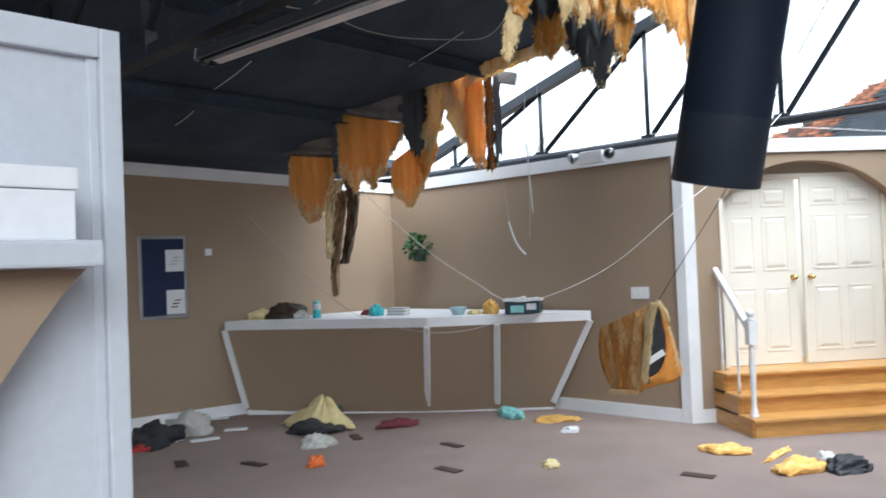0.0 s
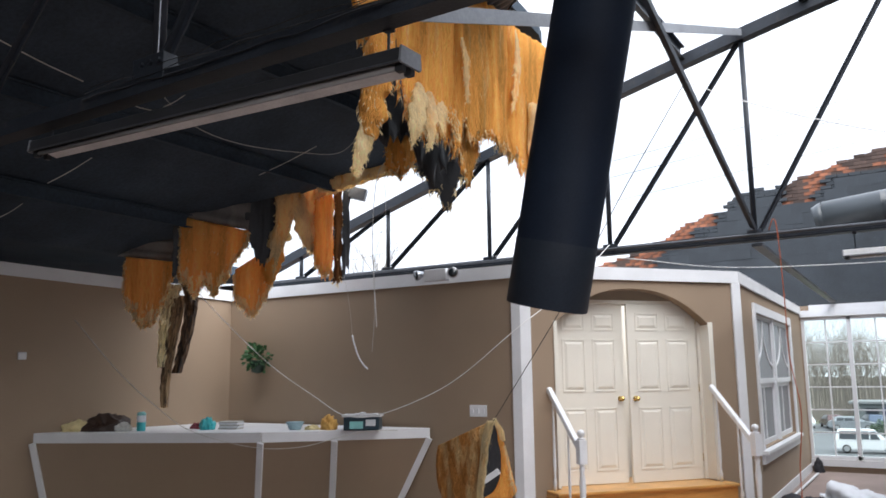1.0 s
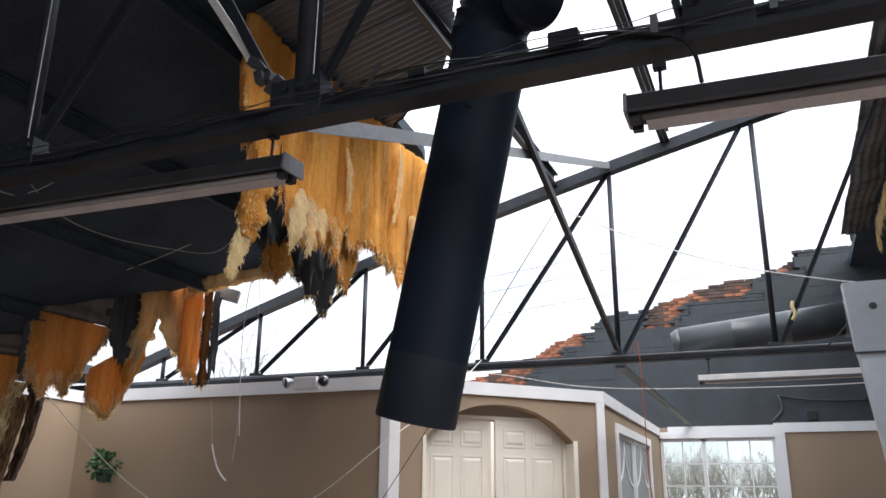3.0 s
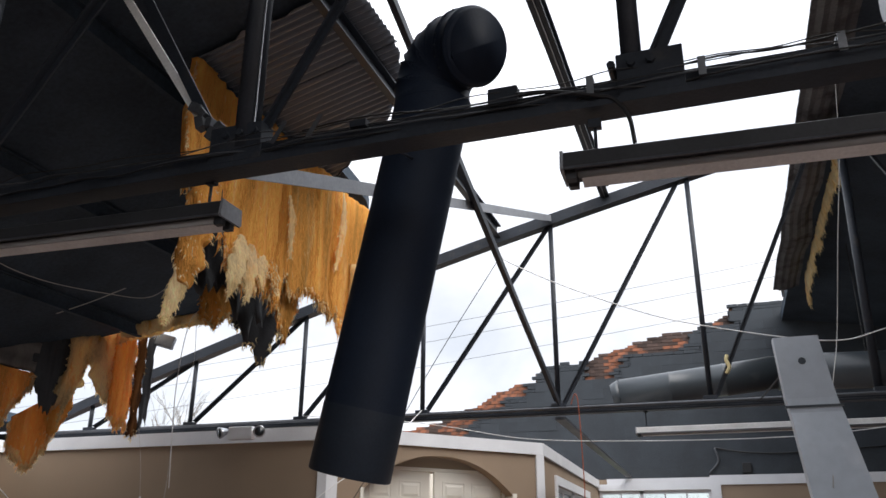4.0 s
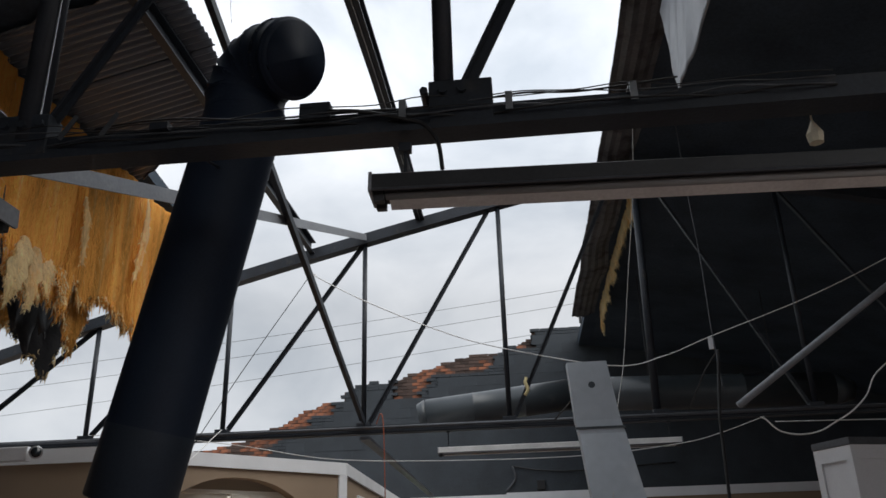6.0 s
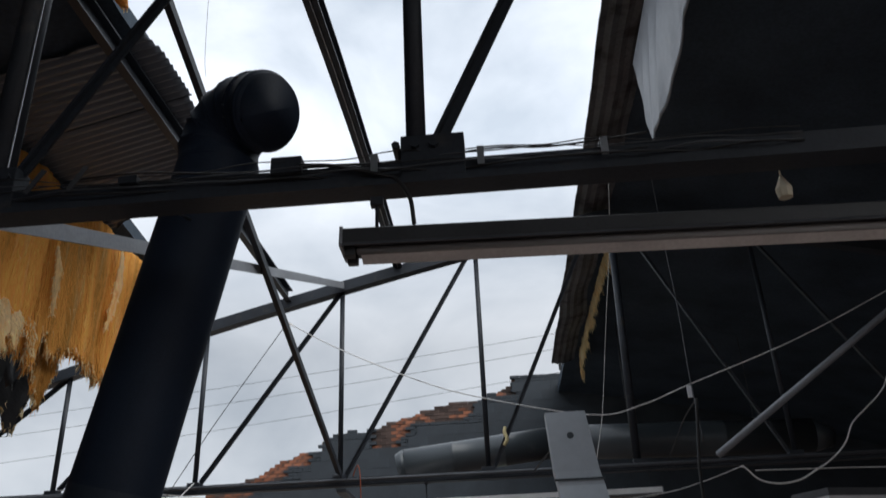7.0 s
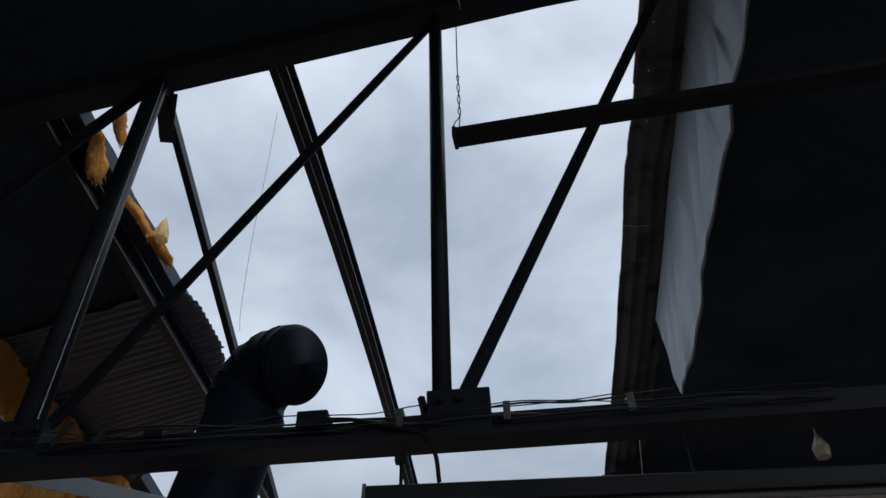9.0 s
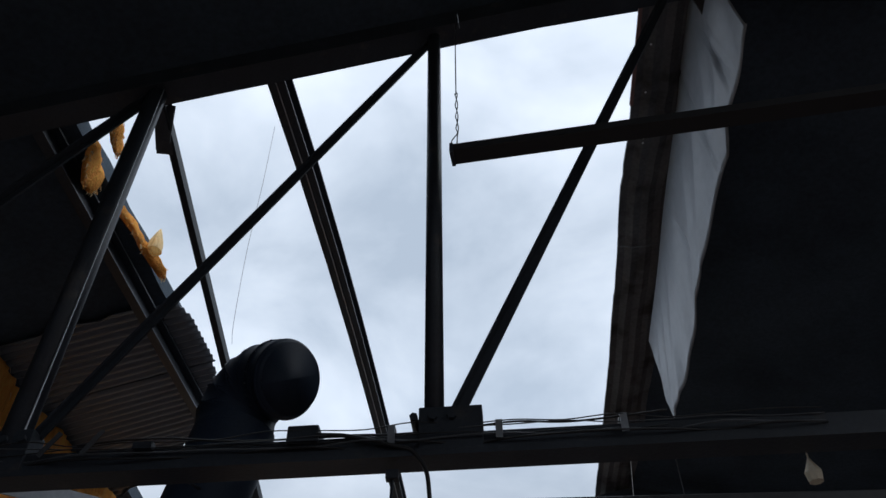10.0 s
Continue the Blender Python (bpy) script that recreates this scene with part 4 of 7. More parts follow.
# ---- insulation ----
def seam(s, z, seed):
    """Vertical rifts where the strips of a sheet have parted."""
    w = 0.0
    for c, deep in ((0.52, 0.04), (1.24, 0.10), (1.75, 0.03), (2.10, 0.11)):
        c += 0.03 * noise.noise(Vector((z * 3, c * 5, seed)))
        w -= deep * math.exp(-((s - c) / 0.02) ** 2) * (0.7 + 0.6 * noise.noise(Vector((z * 2.5, c * 4, seed)))) - 0.3 * deep * math.exp(-((s - c - 0.06) / 0.04) ** 2)
    return w + 0.02 * math.sin(s * 7 + seed)


def wool(name, label, strands, seed, fuzz=34):
    """Torn fibre wool: lumpy tapering strands, each (points, radii, flatness, material), with loose curls."""
    r = random.Random(seed)
    t = thing(name, label, "insulation", group="torn insulation")
    for n0, (pts, radii, flat, m) in enumerate(strands):
        pp = smooth_path(pts, 10)
        rr = np.interp(np.linspace(0, 1, len(pp)), np.linspace(0, 1, len(radii)), radii)
        bm = bmesh.new()
        rings = []
        for i, p in enumerate(pp):
            d = (pp[min(i + 1, len(pp) - 1)] - pp[max(i - 1, 0)]).normalized()
            side = d.cross(Vector((1, -0.35, 0))).normalized()
            out = side.cross(d).normalized()
            ring = []
            for k in range(18):
                an = 6.28319 * k / 18
                c = side * math.cos(an) + out * math.sin(an) * flat
                q = (p + c * rr[i]) * 9 + Vector((seed, 0, 0))
                g = 1 + 0.5 * noise.noise(q) + 0.35 * noise.noise(Vector((q.x * 2.6, q.y * 2.6, q.z * 1.2))) + 0.22 * noise.noise(Vector((q.x * 6, q.y * 6, q.z * 2)))
                ring.append(bm.verts.new(p + c * rr[i] * g))
            rings.append(ring)
        for x, y in zip(rings, rings[1:]):
            for k in range(18):
                bm.faces.new((x[k], x[(k + 1) % 18], y[(k + 1) % 18], y[k]))
        bm.faces.new(rings[0][::-1])
        bm.faces.new(rings[-1])
        surf = [[v.co.copy() for v in ring] for ring in rings]
        bmesh.ops.recalc_face_normals(bm, faces=bm.faces)
        st = part("strand", bm, m, t, smooth=True)
        bm = bmesh.new()
        for q in range(fuzz):
            i, k = r.randrange(len(pp)), r.randrange(18)
            p = surf[i][k]
            o = (p - pp[i])
            o = o.normalized() if o.length > 1e-4 else Vector((0, 0, -1))
            L, w = r.uniform(0.01, 0.04) + 0.3 * rr[i] * r.random(), r.uniform(0.002, 0.006)
            d = (o * r.uniform(0.15, 0.7) + Vector((r.uniform(-0.3, 0.3), r.uniform(-0.3, 0.3), -1))).normalized()
            e = d.cross(Vector((1, -0.35, 0))).normalized()
            m1, tip = p + d * L * 0.5 + o * L * 0.12, p + d * L + e * r.uniform(-0.3, 0.3) * L
            v = [bm.verts.new(z) for z in (p - e * w, p + e * w, m1 + e * w * 0.7, m1 - e * w * 0.7, tip)]
            bm.faces.new(v[:4])
            bm.faces.new((v[3], v[2], v[4]))
        part("fibre_fringe", bm, INSULW if n0 % 2 else INSULP, st)["kind"] = "stuff"
    return t


def batt(name, label, a, b, drop, seed, front=INSUL, back=VINYL, thick=0.06, nu=40, nv=18, wave=0.05, out=(0, 0), tuft=26, tuft_len=0.16, pale=0.35, curl=0.0, rifts=False):
    """A torn insulation sheet hanging from the line a-b; drop(u) is its length; out: how far the bottom leans."""
    r = random.Random(seed)
    a, b = Vector(a), Vector(b)
    d = (b - a)
    n = Vector((d.y, -d.x, 0)).normalized()
    t = thing(name, label, "insulation", group="torn insulation")
    bm = bmesh.new()
    fr, bk = [], []
    low = []
    for i in range(nu + 1):
        u = i / nu
        L = max(0.03, drop(u) * (1 + 0.05 * noise.noise(Vector((u * 9, seed, 0)))) + 0.15 * noise.noise(Vector((u * d.length * 9, seed, 3))) * min(1, drop(u)) + 0.05 * r.uniform(-1, 1) * min(1, drop(u)))
        f, k = [], []
        for j in range(nv + 1):
            v = j / nv
            p = a.lerp(b, u) + Vector((out[0], out[1], 0)) * v * v - Vector((0, 0, L * v))
            q = Vector((p.x * 2.2, p.y * 2.2, p.z * 0.9)) + Vector((seed * 3.1, 0, 0))
            w = wave * (noise.noise(q) + 0.5 * noise.noise(q * 2.7)) * (0.25 + v) + curl * v * v * math.sin(u * 3.14)
            s1 = u * d.length
            fine = 0.018 * noise.noise(Vector((s1 * 16, p.z * 1.6, seed))) + 0.006 * noise.noise(Vector((s1 * 44, p.z * 3, seed + 4))) + 0.007 * noise.noise(Vector((s1 * 40, p.z * 40, seed + 8)))
            if rifts:
                fine += seam(s1, p.z, seed)
            side = d.normalized() * 0.03 * noise.noise(Vector((0, v * 7, seed + u * 3))) * (1 if i in (0, nu) else 0.3)
            th = thick * (1 - 0.6 * v ** 3) * (0.6 if i in (0, nu) else 1)
            f.append(bm.verts.new(p + n * (w + fine + th / 2) + side))
            k.append(bm.verts.new(p + n * (w - th / 2) + side))
        fr.append(f)
        bk.append(k)
        low.append((f[-1].co.copy(), k[-1].co.copy()))
    for i in range(nu):
        for j in range(nv):
            face = bm.faces.new((fr[i][j], fr[i][j + 1], fr[i + 1][j + 1], fr[i + 1][j]))
            if pale >= 0.4 and (j + 0.5) / nv > 0.84 + 0.22 * noise.noise(Vector((i * 0.23, j * 0.3, seed + 20))) + 0.08 * r.uniform(-1, 1):
                face.material_index = 2
            bm.faces.new((bk[i][j], bk[i + 1][j], bk[i + 1][j + 1], bk[i][j + 1])).material_index = 1
        bm.faces.new((fr[i][nv], bk[i][nv], bk[i + 1][nv], fr[i + 1][nv]))
        bm.faces.new((fr[i][0], fr[i + 1][0], bk[i + 1][0], bk[i][0]))
    for i in (0, nu):
        for j in range(nv):
            bm.faces.new((fr[i][j], bk[i][j], bk[i][j + 1], fr[i][j + 1]))
    bmesh.ops.recalc_face_normals(bm, faces=bm.faces)
    surf = [[v.co.copy() for v in f] for f in fr]
    part("sheet", bm, (front, back, INSULP), t, smooth=True)
    # wavy locks of fibre, lying over the face and fraying the torn edges
    locks = {0: bmesh.new(), 1: bmesh.new()}
    dn = d.normalized()
    for q in range(int(tuft * 26)):
        i, k = r.randrange(nu), r.random()
        bm = locks[1 if r.random() < min(1, pale * 1.7) else 0]
        if k < 0.6:
            p = low[i][0].lerp(low[i + 1][1], r.random()) + Vector((0, 0, r.uniform(0.0, 0.05)))
            L, w = tuft_len * (0.12 + 1.0 * r.random() ** 2), r.uniform(0.003, 0.015)
        elif k < 0.9:
            p = surf[r.choice((0, nu))][r.randrange(2, nv)].copy()
            L, w = tuft_len * r.uniform(0.25, 0.6), r.uniform(0.003, 0.008)
        else:
            j = r.randrange(0, nv)
            p = surf[i][j] + n * 0.003
            L, w = tuft_len * r.uniform(0.3, 0.8), r.uniform(0.0015, 0.005)
            if j < nv * 0.75:
                bm = locks[1 if r.random() < pale * 0.35 else 0]
        lean = Vector((r.uniform(-0.25, 0.25), r.uniform(-0.25, 0.25), -1)).normalized()
        ph, am = r.uniform(0, 6.28), r.uniform(0.002, 0.014)
        rows = []
        for s in range(5):
            u = s / 4
            c = p + lean * L * u + dn * am * (math.sin(ph + u * 5) - math.sin(ph)) + n * (0.005 * math.sin(u * 3.14) + r.uniform(0, 0.003))
            ww = w * (1 - u ** 1.6)
            rows.append([bm.verts.new(c)] if s == 4 else [bm.verts.new(c - dn * ww), bm.verts.new(c + n * ww * 0.5), bm.verts.new(c + dn * ww)])
        for x, y in zip(rows, rows[1:]):
            if len(y) == 3:
                bm.faces.new((x[0], x[1], y[1], y[0]))
                bm.faces.new((x[1], x[2], y[2], y[1]))
            else:
                bm.faces.new((x[0], x[1], y[0]))
                bm.faces.new((x[1], x[2], y[0]))
    for k, m in ((0, front), (1, INSULP)):
        if len(locks[k].verts):
            part("fibre_fringe", locks[k], m, t)["kind"] = "stuff"
        else:
            locks[k].free()
    return t


def steps_of(*pairs):
    return lambda u: float(np.interp(u, [p[0] for p in pairs], [p[1] for p in pairs]))


XS = -3.05
# the broad sheet under the corrugated deck
batt("insulation_sheet", "broad amber fibreglass sheet hanging from the torn deck", (XS, 3.82, 4.86), (XS, 6.74, 4.86),
     steps_of((0, 0.9), (0.12, 0.93), (0.15, 0.93), (0.2, 1.2), (0.3, 1.32), (0.42, 1.32), (0.45, 1.22), (0.6, 1.19), (0.72, 1.24), (0.80, 1.30), (0.86, 1.42), (0.90, 1.34), (1, 1.18)), 1, nu=220, nv=50, wave=0.07, tuft=120, tuft_len=0.105, thick=0.05, pale=0.3, rifts=True)
X0 = -2.97
wool("insulation_fringe", "pale torn fibreglass fringe under the broad sheet", (
    ([(XS, 4.58, 3.84), (X0 - 0.04, 4.50, 3.68), (X0, 4.42, 3.48), (X0, 4.36, 3.30)], [0.03, 0.085, 0.06, 0.005], 0.35, INSULW),
    ([(XS, 4.70, 3.82), (X0 - 0.04, 4.65, 3.66), (X0, 4.60, 3.48), (X0, 4.57, 3.34)], [0.03, 0.08, 0.05, 0.004], 0.35, INSULP),
    ([(XS, 4.84, 3.80), (X0 - 0.04, 4.80, 3.66), (X0, 4.76, 3.50)], [0.03, 0.06, 0.004], 0.35, INSULW),
    ([(XS, 5.00, 3.78), (X0 - 0.04, 4.97, 3.66), (X0, 4.98, 3.52)], [0.03, 0.05, 0.004], 0.35, INSUL)), 71, fuzz=170)
wool("insulation_tail", "ragged amber insulation tail ending in pale fibres", (
    ([(X0 + 0.02, 3.97, 4.02), (X0 + 0.02, 3.95, 3.72), (X0 + 0.02, 3.89, 3.46), (X0 + 0.02, 3.85, 3.24)], [0.085, 0.11, 0.095, 0.055], 0.55, INSUL),
    ([(X0 + 0.01, 3.86, 3.34), (X0 + 0.01, 3.81, 3.17), (X0 + 0.01, 3.75, 3.03), (X0 + 0.01, 3.74, 2.97)], [0.06, 0.05, 0.03, 0.003], 0.5, INSULW)), 72, fuzz=150)
wool("insulation_shred", "pale shredded fibres along the rifts of the broad sheet", (
    ([(-3.0, 5.10, 4.38), (-2.98, 5.12, 4.2), (-2.98, 5.13, 4.0), (-2.98, 5.14, 3.85)], [0.008, 0.03, 0.02, 0.006], 0.5, INSULP),
    ([(-3.0, 6.02, 4.80), (-2.98, 6.02, 4.6), (-2.98, 5.99, 4.35), (-2.98, 5.95, 4.15), (-2.98, 5.9, 4.0)], [0.008, 0.03, 0.035, 0.03, 0.006], 0.5, INSULP)), 73, fuzz=110)
wool("insulation_tuft", "small orange insulation tuft at the torn edge", (
    ([(-3.6, 4.97, 3.82), (-3.6, 5.02, 3.64), (-3.6, 5.08, 3.52), (-3.6, 5.13, 3.36)], [0.02, 0.04, 0.075, 0.008], 0.5, INSUL),), 74)
wool("insulation_roll", "pale insulation roll along the torn roof edge", (
    ([(-6.05, 6.86, 3.95), (-5.81, 7.04, 4.03), (-5.62, 7.2, 4.12), (-5.3, 7.42, 4.2)], [0.07, 0.075, 0.065, 0.03], 0.8, INSULP),
    ([(-6.43, 6.74, 3.86), (-6.45, 6.70, 3.5), (-6.50, 6.64, 3.25), (-6.56, 6.59, 3.08)], [0.09, 0.12, 0.10, 0.02], 0.4, INSULP),
    ([(-6.50, 6.73, 3.3), (-6.55, 6.69, 3.08), (-6.58, 6.67, 2.9), (-6.58, 6.67, 2.82)], [0.06, 0.10, 0.08, 0.01], 0.5, INSUL),
    ([(-6.34, 6.86, 4.02), (-6.31, 6.90, 3.69), (-6.27, 6.95, 3.4), (-6.24, 6.97, 3.24)], [0.09, 0.12, 0.09, 0.02], 0.4, INSULP)), 75)
batt("insulation_lobe", "small amber insulation lobe hanging behind the sheet", (XS - 0.1, 5.3, 3.72), (XS - 0.1, 5.55, 3.75), steps_of((0, 0.30), (0.5, 0.45), (1, 0.2)), 5, nu=10, nv=10, wave=0.05, tuft=10, tuft_len=0.08)
batt("insulation_strip", "long narrow amber insulation strip", (XS + 0.05, 6.30, 4.2), (XS + 0.05, 6.50, 4.2), steps_of((0, 0.82), (0.5, 0.95), (1, 0.8)), 6, nu=10, nv=14, wave=0.05, tuft=16, tuft_len=0.14, front=INSULP, back=INSUL)
# black facing flaps behind it
batt("vinyl_flap", "torn black vinyl facing flap", (-3.55, 4.75, 4.75), (-3.55, 6.25, 4.7), steps_of((0, 1.2), (0.25, 1.1), (0.45, 1.34), (0.6, 1.2), (1, 0.8)), 7, front=VINYL, back=VINYL, thick=0.012, nu=34, nv=14, wave=0.05, tuft=0)
batt("vinyl_flap", "torn black vinyl facing flap with a pale fibre rim", (-4.75, 6.95, 4.42), (-4.15, 7.28, 4.6), steps_of((0, 0.35), (0.45, 0.95), (0.6, 0.95), (1, 0.5)), 8, front=VINYL, back=VINYL, thick=0.012, nu=22, nv=12, wave=0.05, tuft=8, tuft_len=0.1)
batt("insulation_tuft", "small amber insulation tuft at the roof edge", (-4.95, 6.72, 4.30), (-4.68, 6.9, 4.36), steps_of((0, 0.35), (0.5, 0.45), (1, 0.3)), 9, nu=12, nv=8, wave=0.06, tuft=12, tuft_len=0.08)
batt("insulation_band", "pale torn insulation rim along the roof edge", (-6.2, 6.98, 4.0), (-5.05, 7.62, 4.36), steps_of((0, 0.16), (0.5, 0.12), (0.8, 0.14), (1, 0.06)), 10, front=INSULP, back=INSULP, nu=34, nv=6, wave=0.03, tuft=16, tuft_len=0.06)
# chunks over the counter
batt("insulation_batt", "pale torn insulation batt with ragged edges at the roof edge", (-6.373, 6.848, 4.05), (-6.215, 7.032, 4.04), steps_of((0, 0.34), (0.26, 0.44), (0.44, 0.70), (0.73, 0.80), (1, 0.74)), 11, front=INSULP, back=INSUL, nu=20, nv=16, wave=0.06, tuft=26, tuft_len=0.09, thick=0.08, pale=0.6)
batt("insulation_batt", "amber insulation batt hanging with a dark side", (-6.212, 7.011, 4.0), (-6.07, 7.175, 4.0), steps_of((0, 0.88), (0.37, 0.98), (0.62, 1.08), (1, 1.12)), 12, front=INSULT, back=INSULT, nu=24, nv=24, wave=0.03, tuft=18, tuft_len=0.08, thick=0.09, pale=0.2)
# dark brown strip along the right side of the amber batt
batt("insulation_batt", "dark brown inner side of a hanging batt", (-6.062, 7.185, 4.0), (-6.0, 7.258, 4.0), steps_of((0, 1.12), (1, 1.13)), 19, front=DARKWOOL, back=DARKWOOL, nu=10, nv=18, wave=0.02, tuft=6, tuft_len=0.06, thick=0.07, pale=0.3)
batt("vinyl_flap", "grey and black vinyl side of a hanging insulation batt", (-5.995, 7.262, 4.06), (-5.935, 7.325, 3.99), steps_of((0, 1.14), (1, 1.02)), 13, front=GREYST, back=VINYL, nu=8, nv=14, wave=0.025, tuft=0, thick=0.03)
bm = bmesh.new()
box(bm, (-0.10, -0.06, -0.07), (0.10, 0.06, 0.07), 0.012, Matrix.Translation((-5.87, 7.40, 3.95)) @ Matrix.Rotation(0.5, 4, "Z") @ Matrix.Rotation(0.25, 4, "Y"))
bar(bm, (-5.95, 7.38, 3.95), (-5.97, 7.30, 3.98), 0.05, 0.04)
tagged(part("junction_box", bm, PALEST), "bent grey metal box caught on the torn roof edge", "electrical box")
batt("vinyl_flap", "pointed black vinyl facing flap", (-6.695, 6.365, 3.95), (-6.469, 6.633, 3.92), steps_of((0, 0.48), (0.12, 0.62), (0.45, 0.84), (0.67, 0.90), (0.86, 0.70), (1, 0.52)), 14, front=VINYL, back=VINYL, nu=26, nv=14, wave=0.03, tuft=0, thick=0.02)
batt("insulation_batt", "pale curling insulation rim beside the black flap", (-6.475, 6.627, 3.93), (-6.31, 6.82, 3.95), steps_of((0, 0.98), (0.18, 0.80), (0.43, 0.60), (0.67, 0.43), (1, 0.16)), 15, front=INSULP, back=INSULP, nu=18, nv=14, wave=0.05, tuft=22, tuft_len=0.07, pale=0.8)
batt("insulation_tongue", "amber insulation tongue with a frayed tip", (-6.862, 6.39, 2.99), (-6.555, 6.745, 3.33), steps_of((0, 0.30), (0.2, 0.50), (0.36, 0.62), (0.55, 0.64), (0.75, 0.60), (0.9, 0.42), (1, 0.16)), 16, front=INSULT, back=INSULT, nu=34, nv=14, wave=0.04, tuft=40, tuft_len=0.07, pale=0.5, thick=0.05)
batt("insulation_batt", "square amber insulation batt hanging from the roof edge", (-7.15, 5.845, 3.558), (-6.675, 6.395, 3.433), steps_of((0, 0.68), (0.1, 0.74), (0.24, 0.81), (0.38, 0.75), (0.57, 0.73), (0.70, 0.58), (0.80, 0.36), (0.92, 0.25), (1, 0.18)), 17, front=INSULT, back=INSULT, nu=64, nv=26, wave=0.035, tuft=70, tuft_len=0.06, thick=0.055, pale=0.5)
batt("insulation_batt", "amber insulation batt sagging against the wall", (-7.925, 5.71, 3.156), (-7.56, 6.137, 3.115), steps_of((0, 0.40), (0.12, 0.58), (0.3, 0.70), (0.45, 0.79), (0.57, 0.77), (0.65, 0.62), (0.78, 0.46), (0.9, 0.24), (1, 0.12)), 18, front=INSULT, back=INSUL, nu=60, nv=26, wave=0.045, tuft=50, tuft_len=0.06, thick=0.06, pale=0.4)
batt("vinyl_flap", "narrow black vinyl strip at the side of a batt", (-7.20, 5.785, 3.50), (-7.135, 5.86, 3.55), steps_of((0, 0.62), (1, 0.68)), 21, front=VINYL, back=VINYL, nu=6, nv=12, wave=0.02, tuft=0, thick=0.03)
for p in (((-7.985, 5.65, 3.165), (-7.66, 6.03, 3.49), (-7.535, 6.17, 3.50), (-7.52, 6.185, 3.13)), ((-7.16, 5.84, 3.565), (-6.745, 6.315, 3.94), (-6.645, 6.43, 3.93), (-6.67, 6.40, 3.44))):
    bm = bmesh.new()
    a, b, c, d = (Vector(q) for q in p)
    grid = [[bm.verts.new(a.lerp(d, u).lerp(b.lerp(c, u), v) + Vector((0.7, -0.7, 0)) * (0.02 * math.sin(v * 14) + 0.03 * noise.noise(Vector((u * 3, v * 3, p[0][0]))))) for v in np.linspace(0, 1, 13)] for u in np.linspace(0, 1, 9)]
    for g0, g1 in zip(grid, grid[1:]):
        for v in range(12):
            bm.faces.new((g0[v], g1[v], g1[v + 1], g0[v + 1]))
    ob = tagged(part("deck_tab", bm, TABM, smooth=True), "dark creased deck tab over a hanging batt", "roof sheet", "deck tabs")
    ob.modifiers.new("solid", "SOLIDIFY").thickness = 0.015


PLYD = mat("wet_dark_plywood", (0.13, 0.075, 0.04), 0.7, var=0.4, scale=6, fine=50, bump=0.5, alt=(0.03, 0.022, 0.018), wear=(0.45, 0.6), stretch=(1.5, 1.5, 0.3))


def twisted_piece():
    t = thing("torn_roof_piece", "long torn strip of plywood and pale insulation dangling by the wall", "roof debris")
    for nm, pts, w, m, s in (("board", [(-7.60, 6.25, 2.72), (-7.615, 6.235, 2.5), (-7.65, 6.195, 2.15), (-7.68, 6.165, 1.8), (-7.685, 6.16, 1.44)], 0.06, PLYW, 0),
                             ("pale_layer", [(-7.63, 6.21, 2.86), (-7.66, 6.18, 2.7), (-7.69, 6.15, 2.45), (-7.70, 6.14, 2.2), (-7.705, 6.13, 1.9)], 0.075, PALEB, 2),
                             ("dark_layer", [(-7.54, 6.32, 2.90), (-7.51, 6.355, 2.72), (-7.52, 6.345, 2.45), (-7.56, 6.30, 2.1), (-7.605, 6.25, 1.83)], 0.07, PLYD, 4),
                             ("torn_head", [(-7.70, 6.15, 2.93), (-7.62, 6.22, 2.95), (-7.55, 6.30, 2.90), (-7.50, 6.36, 2.80)], 0.05, VINYL, 6)):
        bm = bmesh.new()
        pp = smooth_path(pts, 8)
        rows = []
        for i, p in enumerate(pp):
            u = i / (len(pp) - 1)
            ww = w * 1.75 * (1 - 0.4 * u) * (1 + 0.25 * noise.noise(Vector((i * 0.6, s, 0))))
            e = Vector((0.62, 0.62, 0)) * ww
            g = Vector((0.6, -0.6, 0)) * 0.06
            row = []
            for k in range(14):
                c = -1 + k / 6.5 if k < 9 else 1 - (k - 8) / 3.0 * 1.2
                c = max(-1, min(1, c))
                jag = 0.16 * noise.noise(Vector((i * 0.8, k * 1.7, s)))
                dep = (0.6 + 1.3 * noise.noise(Vector((i * 0.35, k * 0.9, s + 3)))) if k < 9 else -0.5
                row.append(bm.verts.new(p + e * (c * (1 + jag)) + g * dep + Vector((0, 0, 0.02 * noise.noise(Vector((i, k * 2.0, s)))))))
            rows.append(row)
        for a, b in zip(rows, rows[1:]):
            for k in range(14):
                bm.faces.new((a[k], a[(k + 1) % 14], b[(k + 1) % 14], b[k]))
        bm.faces.new(rows[0])
        bm.faces.new(rows[-1][::-1])
        bmesh.ops.recalc_face_normals(bm, faces=bm.faces)
        part(nm, bm, m, t)


twisted_piece()
# remnants on the deck edge over the near truss
for k, (a, b, dr) in enumerate((((-1.80, 2.46, 5.33), (-1.90, 2.70, 5.33), 0.10), ((-1.97, 2.60, 5.27), (-2.06, 2.86, 5.25), 0.16), ((-2.02, 3.02, 5.24), (-1.95, 3.68, 5.26), 0.05))):
    batt("insulation_scrap", "amber insulation scrap clinging to the deck edge", a, b, steps_of((0, dr), (0.5, dr * 1.2), (1, dr * 0.7)), 30 + k, nu=14, nv=6, wave=0.05, tuft=7, tuft_len=0.04)
bm = bmesh.new()
lathe(bm, [(0.0, 0.0), (0.05, 0.02), (0.045, 0.09), (0.02, 0.17), (0.0, 0.22)], (-1.93, 3.42, 5.20), 9)
